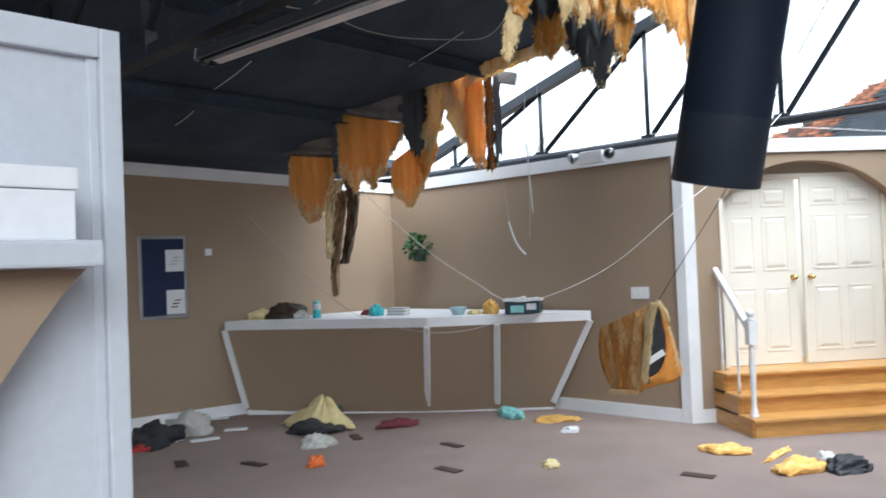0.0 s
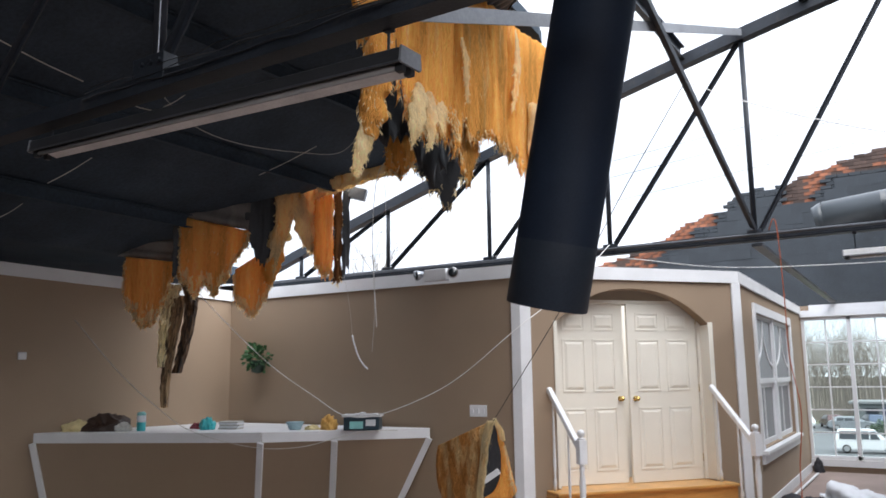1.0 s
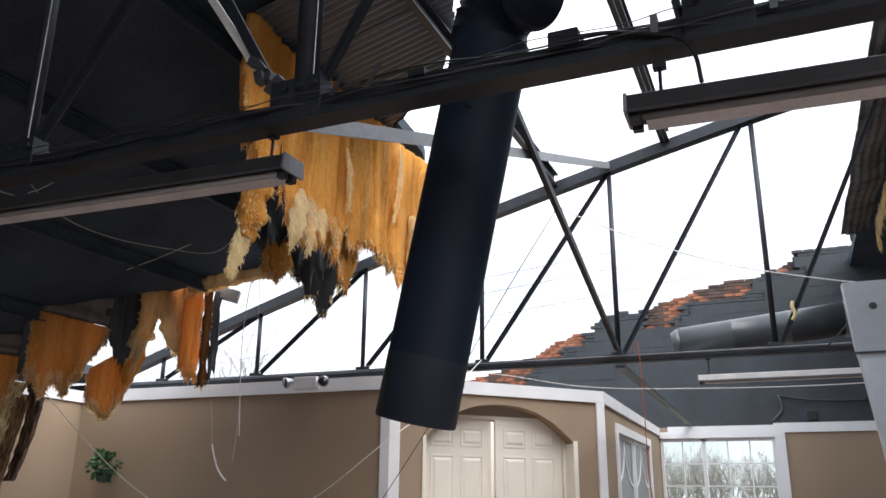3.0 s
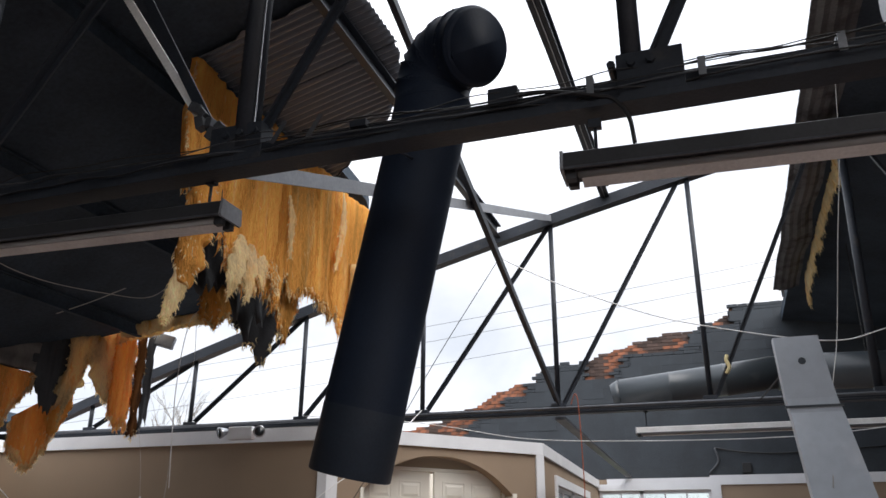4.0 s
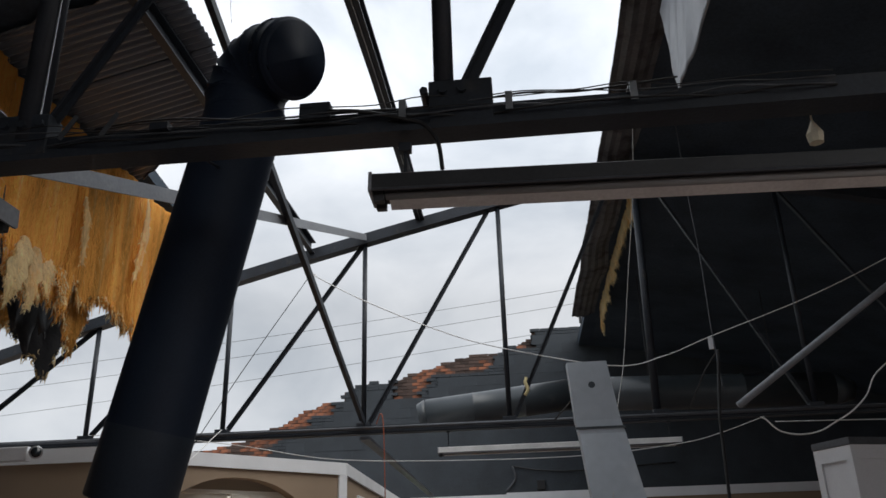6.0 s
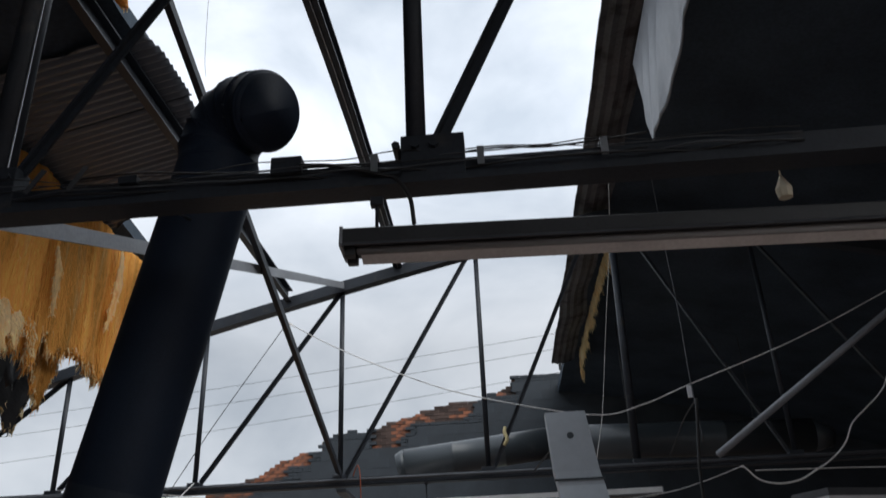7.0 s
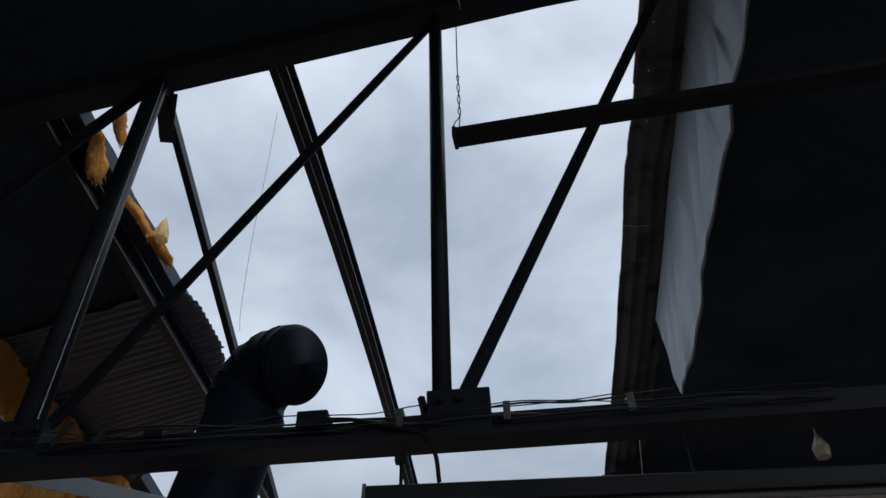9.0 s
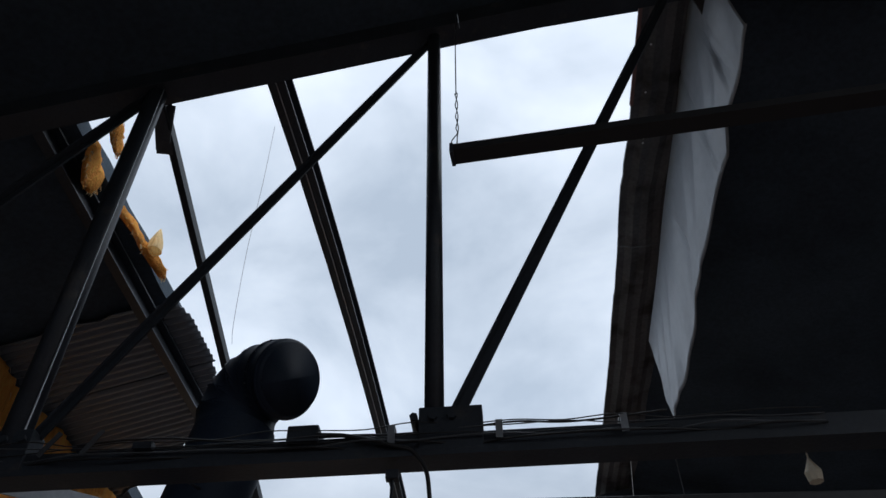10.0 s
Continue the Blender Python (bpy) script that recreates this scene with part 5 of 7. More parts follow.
tagged(part("insulation_scrap", bm, INSULP, label=""), "upright pale insulation scrap on the deck edge", "insulation", "torn insulation")
CLOTHPALE = plain("bleached_fibre", (0.8, 0.72, 0.55), 0.9)
# fringe on the ridge side
batt("insulation_fringe", "yellowed torn insulation fringe along the deck strip", (1.58, 13.6, 5.85), (1.56, 8.2, 5.85), steps_of((0, 0.42), (0.06, 0.25), (0.3, 0.2), (0.55, 0.12), (0.8, 0.13), (1, 0.06)), 40, front=INSULP, nu=90, nv=8, wave=0.06, tuft=60, tuft_len=0.14)
bm = bmesh.new()
lathe(bm, [(0.0, 0.0), (0.022, 0.0), (0.027, 0.03), (0.012, 0.06), (0.003, 0.08), (0.002, 0.16), (0.0, 0.16)], (1.06, 2.36, 2.965), 8)
ob = tagged(part("insulation_scrap", bm, CLOTHPALE), "pale insulation scrap caught on the truss", "insulation", "torn insulation")
# the piece that swings on a cord before the counter
def swinging_batt():
    t = thing("swinging_insulation", "folded amber insulation piece with black facing swinging on a cord", "insulation")
    r = random.Random(9)

    def quilt(name, left, right, material, nu=26, nv=30, rough=0.02, ragged=0.03, thick=0.05, label=""):
        """A lumpy sheet lofted between two edge lines, frayed along its lower end."""
        a, b = smooth_path(left, nv), smooth_path(right, nv)
        bm = bmesh.new()
        rows = []
        for u in np.linspace(0, 1, nu):
            row = []
            for k in range(nv):
                v = k / (nv - 1)
                p = a[int(v * (len(a) - 1))].lerp(b[int(v * (len(b) - 1))], u)
                q = Vector((p.x * 9, p.z * 3, len(name)))
                w = rough * (noise.noise(q) + 0.6 * noise.noise(q * 3.1) + 0.35 * noise.noise(q * 8))
                row.append(bm.verts.new(p + Vector((0.2, -1, 0)) * w - Vector((0, 0, ragged * r.random() * (v > 0.97)))))
            rows.append(row)
        for x, y in zip(rows, rows[1:]):
            for k in range(nv - 1):
                bm.faces.new((x[k], x[k + 1], y[k + 1], y[k]))
        o = part(name, bm, material, t, label, smooth=True)
        o.modifiers.new("solid", "SOLIDIFY").thickness = thick

    ridge = [(-2.955, 5.36, 1.425), (-3.0, 5.34, 1.28), (-3.02, 5.34, 1.12), (-3.045, 5.35, 0.97), (-3.065, 5.36, 0.84)]
    quilt("face", [(-3.515, 5.5, 1.215), (-3.536, 5.5, 1.10), (-3.536, 5.5, 0.98), (-3.50, 5.49, 0.85), (-3.41, 5.46, 0.73)], [(-2.965, 5.365, 1.42), (-3.015, 5.35, 1.28), (-3.035, 5.35, 1.12), (-3.07, 5.365, 0.97), (-3.14, 5.40, 0.75)], SWINGF, label="brown wet fibre face, paler below")
    quilt("ridge", [(p[0] - 0.03, p[1], p[2]) for p in ridge], [(p[0] + 0.022, p[1] - 0.01, p[2]) for p in ridge], INSULW, nu=8, rough=0.014, thick=0.03, label="pale torn fold")
    quilt("facing", [(p[0] + 0.015, p[1] + 0.025, p[2] - 0.01) for p in ridge], [(-2.945, 5.42, 1.40), (-2.925, 5.45, 1.3), (-2.925, 5.47, 1.15), (-2.925, 5.47, 1.01), (-2.985, 5.44, 0.90)], VINYL, nu=12, rough=0.012, thick=0.01, label="black vinyl facing")
    quilt("rim", [(-2.95, 5.40, 1.42), (-2.93, 5.44, 1.25), (-2.925, 5.45, 1.05), (-2.975, 5.42, 0.91), (-3.06, 5.38, 0.85), (-3.14, 5.39, 0.83)], [(-2.935, 5.41, 1.42), (-2.895, 5.48, 1.2), (-2.845, 5.49, 1.0), (-2.81, 5.47, 0.90), (-2.91, 5.43, 0.835), (-3.14, 5.40, 0.745)], INSUL, nu=12, nv=26, rough=0.016, ragged=0.0, thick=0.04, label="amber torn rim")
    quilt("pale_corner", [(-2.955, 5.385, 1.435), (-2.945, 5.40, 1.38), (-2.925, 5.43, 1.30)], [(-2.935, 5.395, 1.435), (-2.90, 5.43, 1.36), (-2.885, 5.45, 1.28)], INSULW, nu=8, nv=12, rough=0.012, thick=0.02, label="bleached corner")
    bm = bmesh.new()
    bar(bm, (-3.055, 5.375, 0.965), (-2.925, 5.415, 1.055), 0.02, 0.045, up=(0, 0, 1), bevel=0.004)
    part("tape", bm, PAPER, t, "grey-white tape")
    bm = bmesh.new()
    for k in range(900):
        if k % 3 == 0:
            p = Vector((-3.41, 5.44, 0.74)).lerp(Vector((-3.14, 5.38, 0.76)), r.random())
        elif k % 3 == 1:
            p = Vector(ridge[r.randrange(4)]).lerp(Vector(ridge[r.randrange(5)]), r.random()) + Vector((0.02, -0.01, 0))
        else:
            p = Vector((-2.90, 5.46, 1.25)).lerp(Vector((-2.82, 5.46, 0.9)), r.random())
        e = Vector((r.uniform(0.001, 0.004), 0, 0))
        q = p + Vector((r.uniform(-0.025, 0.03), r.uniform(-0.03, 0.01), -r.uniform(0.01, 0.045)))
        bm.faces.new([bm.verts.new(c) for c in (p - e, p + e, q)])
    part("fibre_fringe", bm, INSULP, t)["kind"] = "stuff"
    bm = bmesh.new()
    rod(bm, smooth_path([(-2.95, 5.39, 1.42), (-2.42, 5.56, 2.28), (-1.95, 5.7, 3.14), (-1.5, 5.86, 3.93)], 5), 0.003, 6)
    part("cord", bm, CABLEB, t, "thin black cord")


swinging_batt()


# ---- corrugated deck laid bare, and the loose sheet end ----
def corrugated():
    t = thing("corrugated_deck", "tarnished corrugated steel deck sheets bent at the torn edge", "roof sheet")
    for lo, hi in ((0, 105), (105, 204), (204, 300)):
        bm = bmesh.new()
        rows = []
        for i in range(lo, hi + 2 if hi < 300 else hi + 1):
            y = 3.90 + i * 2.02 / 300
            row = []
            for j in range(17):
                v = j / 16
                x = -3.1 + v * 1.2
                ya = y + (0.14 * noise.noise(Vector((v * 4, 0, 3))) + 0.05 * noise.noise(Vector((v * 17, 0, 5))) if i == 0 else 0)
                xe = min(x, float(np.interp(y, (3.9, 4.1, 4.72, 5.18, 5.42, 5.75, 5.95), (-1.96, -1.91, -1.90, -2.14, -2.30, -2.72, -3.06)))) - (0.02 if lo == 105 and j == 16 else 0)
                row.append(bm.verts.new((xe, ya, zr(xe) - 0.03 - (0.006 if lo == 105 else 0) - 0.009 * math.cos((y - 3.90) / 0.0335 * 3.14159) - 0.03 * v * max(0, y - 5.0))))
            rows.append(row)
        for a, b in zip(rows, rows[1:]):
            for j in range(16):
                bm.faces.new((a[j], a[j + 1], b[j + 1], b[j]))
        o = part("sheet", bm, CORR, t, smooth=True)
        o.modifiers.new("solid", "SOLIDIFY").thickness = 0.004


corrugated()


# ---- grey vinyl flap hanging on the ridge side ----
def vinyl_flap():
    t = thing("vinyl_flap", "creased grey vinyl sheet hanging from the ridge side", "roof sheet")
    bm = bmesh.new()
    rows = []
    folds = (((2.436, 5.718), (2.427, 5.164)), ((2.426, 5.488), (2.479, 5.165)), ((2.852, 5.912), (2.936, 5.245)), ((2.945, 5.447), (2.92, 5.061)), ((3.755, 5.541), (3.65, 5.154)))

    def folded(y, z):
        """Depth of the sharp diagonal folds at this place of the sheet."""
        w = 0.0
        for (ya, za), (yb, zb) in folds:
            L = math.hypot(yb - ya, zb - za)
            along = ((y - ya) * (yb - ya) + (z - za) * (zb - za)) / L
            across = ((y - ya) * (zb - za) - (z - za) * (yb - ya)) / L
            if -0.05 < along < L + 0.05:
                w += 0.022 * math.exp(-(across / 0.016) ** 2) * math.sin(math.pi * (along + 0.05) / (L + 0.1))
        return w

    for y in np.linspace(2.08, 5.175, 190):
        top = float(np.interp(y, (2.08, 2.335, 2.345, 2.56, 5.175), (5.58, 5.60, 5.84, 5.90, 5.63)))
        low = float(np.interp(y, (2.08, 2.35, 2.65, 2.78, 2.9, 3.68, 4.61, 5.10, 5.175), (5.08, 5.10, 5.11, 5.0, 5.02, 4.96, 4.84, 4.88, 5.58)))
        row = []
        for j in range(41):
            v = j / 40
            z = top + (low - top) * v
            crease = 0.05 * abs(noise.noise(Vector((y * 2.6 + z * 2.2, z * 0.7, 5)))) * v + 0.02 * noise.noise(Vector((y * 0.9, z * 1.3, 2)))
            row.append(bm.verts.new((1.335 + crease + folded(y, z) + 0.02 * v * v, y, z)))
        rows.append(row)
    for p, q in zip(rows, rows[1:]):
        for j in range(40):
            bm.faces.new((p[j], p[j + 1], q[j + 1], q[j]))
    edge = [row[-1].co.copy() for row in rows[::4]]
    o = part("sheet", bm, VINYLG, t, smooth=True)
    o.modifiers.new("solid", "SOLIDIFY").thickness = 0.006
    bm = bmesh.new()
    rod(bm, edge, 0.006, 6)
    part("hem", bm, VINYLG, t, "rolled lower hem", smooth=True)


vinyl_flap()


# ---- bent grey sheet-metal trough ----
def trough():
    t = thing("bent_metal_trough", "bent grey sheet-metal trough hanging from the truss", "sheet metal")
    pts = [(0.60, 6.05, 3.16), (0.64, 6.0, 2.72), (0.66, 5.98, 2.62), (0.76, 5.6, 1.7)]
    bm = bmesh.new()
    rows = []
    for i, p in enumerate(pts):
        p = Vector(p)
        w = (0.15, 0.165, 0.168, 0.2)[i]
        rows.append([bm.verts.new(p + Vector(q)) for q in ((-w, 0, 0), (-w * 0.97, -0.05, 0.0), (w * 0.97, -0.05, 0.0), (w, 0, 0), (w, 0.07, 0), (-w, 0.07, 0))])
    for a, b in zip(rows, rows[1:]):
        for k in range(6):
            bm.faces.new((a[k], a[(k + 1) % 6], b[(k + 1) % 6], b[k]))
    bm.faces.new(rows[0])
    bm.faces.new(rows[-1][::-1])
    bmesh.ops.recalc_face_normals(bm, faces=bm.faces)
    part("trough", bm, TROUGH, t)
    bm = bmesh.new()
    box(bm, (0.47, 5.93, 2.655), (0.83, 5.95, 2.67))
    part("seam", bm, DUCTG, t)
    bm = bmesh.new()
    lathe(bm, [(0.0, 0.0), (0.03, 0.0), (0.025, 0.012), (0.0, 0.012)], (0, 0, 0), 12, Matrix.Translation((0.62, 5.99, 2.98)) @ Matrix.Rotation(1.5, 4, "X"))
    part("knockout", bm, DUCTG, t)
    bm = bmesh.new()
    rod(bm, [(0.60, 6.07, 3.12), (0.55, 7.0, 3.09), (0.4, 8.09, 3.06)], 0.008, 6)
    part("strap", bm, CABLEB, t)


TROUGH = mat("scuffed_grey_enamel", (0.46, 0.50, 0.54), 0.36, metal=0.0, var=0.10, scale=1.6, fine=14, bump=0.02, alt=(0.54, 0.57, 0.60), wear=(0.55, 0.75))
trough()


# ---- doors, steps, rails ----
def door_leaf(s0, s1, swing, hinge_left):
    t = thing("door_1" if hinge_left else "door_2", "cream six-panel door leaf standing slightly ajar", "door", kind="structure")
    w = s1 - s0
    bm = bmesh.new()
    H = 2.03
    box(bm, (0, 0, 0), (w, 0.035, H), 0.003)
    part("slab", bm, DOORW, t)
    cols = ((0.11, w / 2 - 0.045), (w / 2 + 0.045, w - 0.11))
    for z0, z1 in ((0.14, 0.84), (1.02, 1.62), (1.72, 1.93)):
        for a, b in cols:
            bm = bmesh.new()
            for lo, hi in (((a, -0.006, z0), (a + 0.02, 0.001, z1)), ((b - 0.02, -0.006, z0), (b, 0.001, z1)), ((a + 0.02, -0.006, z0), (b - 0.02, 0.001, z0 + 0.02)), ((a + 0.02, -0.006, z1 - 0.02), (b - 0.02, 0.001, z1))):
                box(bm, lo, hi, 0.002)
            vs = [bm.verts.new(q) for q in ((a + 0.03, -0.001, z0 + 0.03), (b - 0.03, -0.001, z0 + 0.03), (b - 0.03, -0.001, z1 - 0.03), (a + 0.03, -0.001, z1 - 0.03))]
            ws = [bm.verts.new(q) for q in ((a + 0.06, -0.011, z0 + 0.06), (b - 0.06, -0.011, z0 + 0.06), (b - 0.06, -0.011, z1 - 0.06), (a + 0.06, -0.011, z1 - 0.06))]
            bm.faces.new(ws)
            for k in range(4):
                bm.faces.new((vs[k], vs[(k + 1) % 4], ws[(k + 1) % 4], ws[k]))
            bmesh.ops.recalc_face_normals(bm, faces=bm.faces)
            part("panel", bm, DOORW, t)
    bm = bmesh.new()
    kx = w - 0.07 if hinge_left else 0.07
    lathe(bm, [(0.0, 0.0), (0.03, 0.0), (0.03, 0.006), (0.012, 0.01), (0.012, 0.035), (0.026, 0.045), (0.028, 0.06), (0.018, 0.072), (0.0, 0.075)], (0, 0, 0), 18, Matrix.Translation((kx, 0, 0.94)) @ Matrix.Rotation(math.pi / 2, 4, "X"))
    part("knob", bm, BRASS, t, "round brass knob", smooth=True)
    for z in (0.2, 1.0, 1.8):
        bm = bmesh.new()
        hx = -0.006 if hinge_left else w + 0.006
        rod(bm, [(hx, -0.008, z), (hx, -0.008, z + 0.09)], 0.007, 8)
        part("hinge", bm, BRASS, t)
    if hinge_left:
        t.matrix_basis = MW @ Matrix.Translation((s0, 0.19, 0.545)) @ Matrix.Rotation(swing, 4, "Z")
    else:
        t.matrix_basis = MW @ Matrix.Translation((s1, 0.19, 0.545)) @ Matrix.Rotation(-swing, 4, "Z") @ Matrix.Translation((-w, 0, 0))
    return t


DM = 1.395
door_leaf(S0 + 0.05, DM - 0.022, radians(1.2), True)
door_leaf(DM + 0.004, S1 - 0.05, radians(-2.5), False)
bm = bmesh.new()
box(bm, (S0 + 0.001, 0.165, 0.545), (S0 + 0.045, 0.28, 2.62), 0.003, MW)
box(bm, (S1 - 0.045, 0.165, 0.545), (S1 - 0.001, 0.28, 2.62), 0.003, MW)
box(bm, (S0 + 0.045, 0.175, 2.58), (S1 - 0.045, 0.255, 2.62), 0.003, MW)
tagged(part("trim_door", bm, DOORW), "cream painted door frame", "trim", kind="structure")
bm = bmesh.new()
box(bm, (S1 - 0.012, -0.015, 0.55), (S1 + 0.05, -0.001, 2.36), 0.003, MW)
box(bm, (S0 - 0.03, -0.015, 0.55), (S0 + 0.01, -0.001, 2.36), 0.003, MW)
box(bm, (S1 - 0.007, 0.0, 0.55), (S1 - 0.001, 0.164, 2.33), 0, MW)
tagged(part("trim_door", bm, DOORW), "cream painted opening trim", "trim", kind="structure")
# lit vestibule behind the doors
bm = bmesh.new()
box(bm, (-0.3, 1.6, 0), (3.3, 1.75, 2.97), 0, MW)
tagged(part("wall_vestibule", bm, DOORW), "cream wall inside the vestibule", "wall", kind="structure")

steps = thing("steps", "varnished oak steps up to the double door", "steps")
for i, (d0, d1) in enumerate(((0.85, 0.0), (0.57, 0.0), (0.28, -0.40))):
    z = 0.18 * (i + 1)
    bm = bmesh.new()
    box(bm, (0.27, -d0 + 0.02, z - 0.18), (2.47, -d0 + 0.04, z - 0.032), 0.0, MW)
    part("riser", bm, OAK, steps)
    bm = bmesh.new()
    nx = -d0 - 0.025
    box(bm, (0.24 if i < 2 else 0.25, nx, z - 0.03), (2.50 if i < 2 else 2.49, -d0 + 0.31 if i < 2 else -0.002, z), 0.008, MW)
    part("tread", bm, OAK, steps)
    for sx in (0.25, 2.455):
        bm = bmesh.new()
        box(bm, (sx, -d0 + 0.04, z - 0.18), (sx + 0.03, -0.002, z - 0.032), 0.0, MW)
        part("stringer", bm, OAK, steps)
bm = bmesh.new()
box(bm, (S0 + 0.002, 0.0, 0.36), (S1 - 0.002, 0.7, 0.538), 0, MW)
part("landing", bm, OAK, steps)


def hand_rail(s):
    t = thing("stair_rail", "white painted stair rail with a turned newel post", "stair rail", group="stair rails")
    nd = -0.74
    bm = bmesh.new()
    lathe(bm, [(0.043, 0.0), (0.043, 0.02), (0.03, 0.03), (0.036, 0.06), (0.022, 0.10), (0.026, 0.30), (0.034, 0.50), (0.022, 0.62), (0.028, 0.66), (0.022, 0.68), (0.03, 0.70)], (s, nd, 0.18), 16, None)
    bmesh.ops.transform(bm, matrix=MW, verts=bm.verts)
    part("newel_post", bm, WHITE, t, smooth=True)
    bm = bmesh.new()
    box(bm, (s - 0.042, nd - 0.042, 0.88), (s + 0.042, nd + 0.042, 1.115), 0.006, MW)
    part("newel_block", bm, WHITE, t)
    bm = bmesh.new()
    lathe(bm, [(0.02, 1.115), (0.045, 1.12), (0.045, 1.13), (0.018, 1.14), (0.03, 1.153), (0.04, 1.18), (0.03, 1.207), (0.0, 1.22)], (s, nd, 0), 16, MW)
    part("newel_ball", bm, WHITE, t, smooth=True)
    bm = bmesh.new()
    a, b = MW @ Vector((s, nd + 0.04, 1.03)), MW @ Vector((s, -0.004, 1.61))
    bar(bm, a, b, 0.055, 0.06, bevel=0.012)
    part("handrail", bm, WHITE, t)
    for d, z0 in ((-0.45, 0.36), (-0.10, 0.54)):
        bm = bmesh.new()
        zt = 1.03 + (d - nd) / -nd * 0.58
        lathe(bm, [(0.018, 0), (0.018, 0.1), (0.010, 0.14), (0.016, 0.3), (0.010, zt - z0 - 0.12), (0.013, zt - z0 - 0.02)], (s, d, z0), 12, MW)
        part("baluster", bm, WHITE, t, smooth=True)


hand_rail(0.31)
hand_rail(2.38)


# ---- counter across the corner ----
def counter():
    t = thing("counter", "tan counter with white top edge leaning across the corner", "counter")
    top = [(-8.78, 5.28), (-6.42, 6.44), (-5.13, 7.80)]
    base = [(-8.72, 5.52), (-6.87, 6.86), (-5.70, 7.80)]
    H = 1.18
    bm = bmesh.new()
    for i in range(2):
        P, Q = [Vector((*p, 0.0)) for p in base[i:i + 2]], [Vector((*p, H - 0.1)) for p in top[i:i + 2]]
        g = [[bm.verts.new(P[0].lerp(P[1], u / 10).lerp(Q[0].lerp(Q[1], u / 10), v / 6)) for v in range(7)] for u in range(11)]
        for u in range(10):
            for v in range(6):
                bm.faces.new((g[u][v], g[u + 1][v], g[u + 1][v + 1], g[u][v + 1]))
    bmesh.ops.remove_doubles(bm, verts=bm.verts, dist=0.001)
    o = part("front_panel", bm, TAN, t)
    o.modifiers.new("solid", "SOLIDIFY").thickness = -0.02
    bm = bmesh.new()
    lo = [bm.verts.new((*p, H - 0.03)) for p in top + [(-8.48, 7.80)]]
    hi = [bm.verts.new((*p, H)) for p in top + [(-8.48, 7.80)]]
    bm.faces.new(lo[::-1])
    bm.faces.new(hi)
    for k in range(4):
        bm.faces.new((lo[k], lo[(k + 1) % 4], hi[(k + 1) % 4], hi[k]))
    bmesh.ops.recalc_face_normals(bm, faces=bm.faces)
    part("worktop", bm, WHITE, t)
    for i in range(2):
        bm = bmesh.new()
        d = (Vector((*top[i + 1], 0)) - Vector((*top[i], 0))).normalized()
        n = Vector((d.y, -d.x, 0)) * 0.015
        a, b = Vector((*top[i], H - 0.055)) + n, Vector((*top[i + 1], H - 0.055)) + n
        bar(bm, a, b, 0.028, 0.108, bevel=0.003)
        part("edge_board", bm, WHITE, t)
        bm = bmesh.new()
        d = (Vector((*base[i + 1], 0)) - Vector((*base[i], 0))).normalized()
        n = Vector((d.y, -d.x, 0)) * 0.02
        a, b = Vector((*base[i], 0.045)) + n, Vector((*base[i + 1], 0.045)) + n
        bar(bm, a, b, 0.022, 0.09, bevel=0.003)
        part("kick_board", bm, WHITE, t)
    for (tx, ty), (bx, by) in ((top[0], base[0]), (top[1], base[1]), ((-5.87, 7.02), (-6.22, 7.385)), (top[2], base[2])):
        bm = bmesh.new()
        off = Vector((0.55, -0.83, 0)) * 0.055
        bar(bm, Vector((bx, by, 0.09)) + off, Vector((tx, ty, H - 0.11)) + off, 0.07, 0.03, up=(0.42, -0.9, 0), bevel=0.003)
        part("batten", bm, WHITE, t)


counter()
CT = 1.18
BLUE, TEAL, RED, CLOTHY, CLOTHD, ORANGE, BROWN = plain("dark_teal_plastic", (0.018, 0.045, 0.065), 0.35), plain("teal_plastic", (0.05, 0.42, 0.46), 0.35), plain("red_cloth", (0.35, 0.03, 0.03), 0.8), plain("yellow_cloth", (0.68, 0.57, 0.30), 0.9), plain("dark_cloth", (0.03, 0.03, 0.035), 0.9), plain("orange_plastic", (0.75, 0.16, 0.03), 0.5), plain("brown_leather", (0.05, 0.03, 0.022), 0.5)
GREYC, LTEAL, MAROON, TOYT = plain("grey_white_cloth", (0.5, 0.49, 0.46), 0.9), plain("light_teal", (0.28, 0.62, 0.62), 0.6), plain("maroon_cloth", (0.16, 0.03, 0.045), 0.9), plain("amber_plush", (0.62, 0.36, 0.10), 0.9)


def crumple(name, label, category, at, size, material, seed, flat=0.5, parent=None):
    """A crumpled soft heap that rests on its support."""
    bm = bmesh.new()
    bmesh.ops.create_icosphere(bm, subdivisions=4, radius=1.0)
    for v in bm.verts:
        q = v.co * 1.3 + Vector((seed * 7.7, 0, 0))
        k = 1 + 0.42 * noise.noise(q) + 0.28 * noise.noise(q * 2.3) + 0.12 * noise.noise(q * 5)
        ridge = abs(noise.noise(q * 1.7 + Vector((5, 5, 5))))
        c = v.co * k
        z = max(0.0, c.z + 0.25 - 0.5 * ridge)
        v.co = Vector((c.x * size[0] / 2, c.y * size[1] / 2, z * size[2] * 0.85))
    o = tagged(part(name, bm, material, smooth=True), label, category)
    o.location = at
    o.rotation_euler = (0, 0, seed * 1.3)
    return o


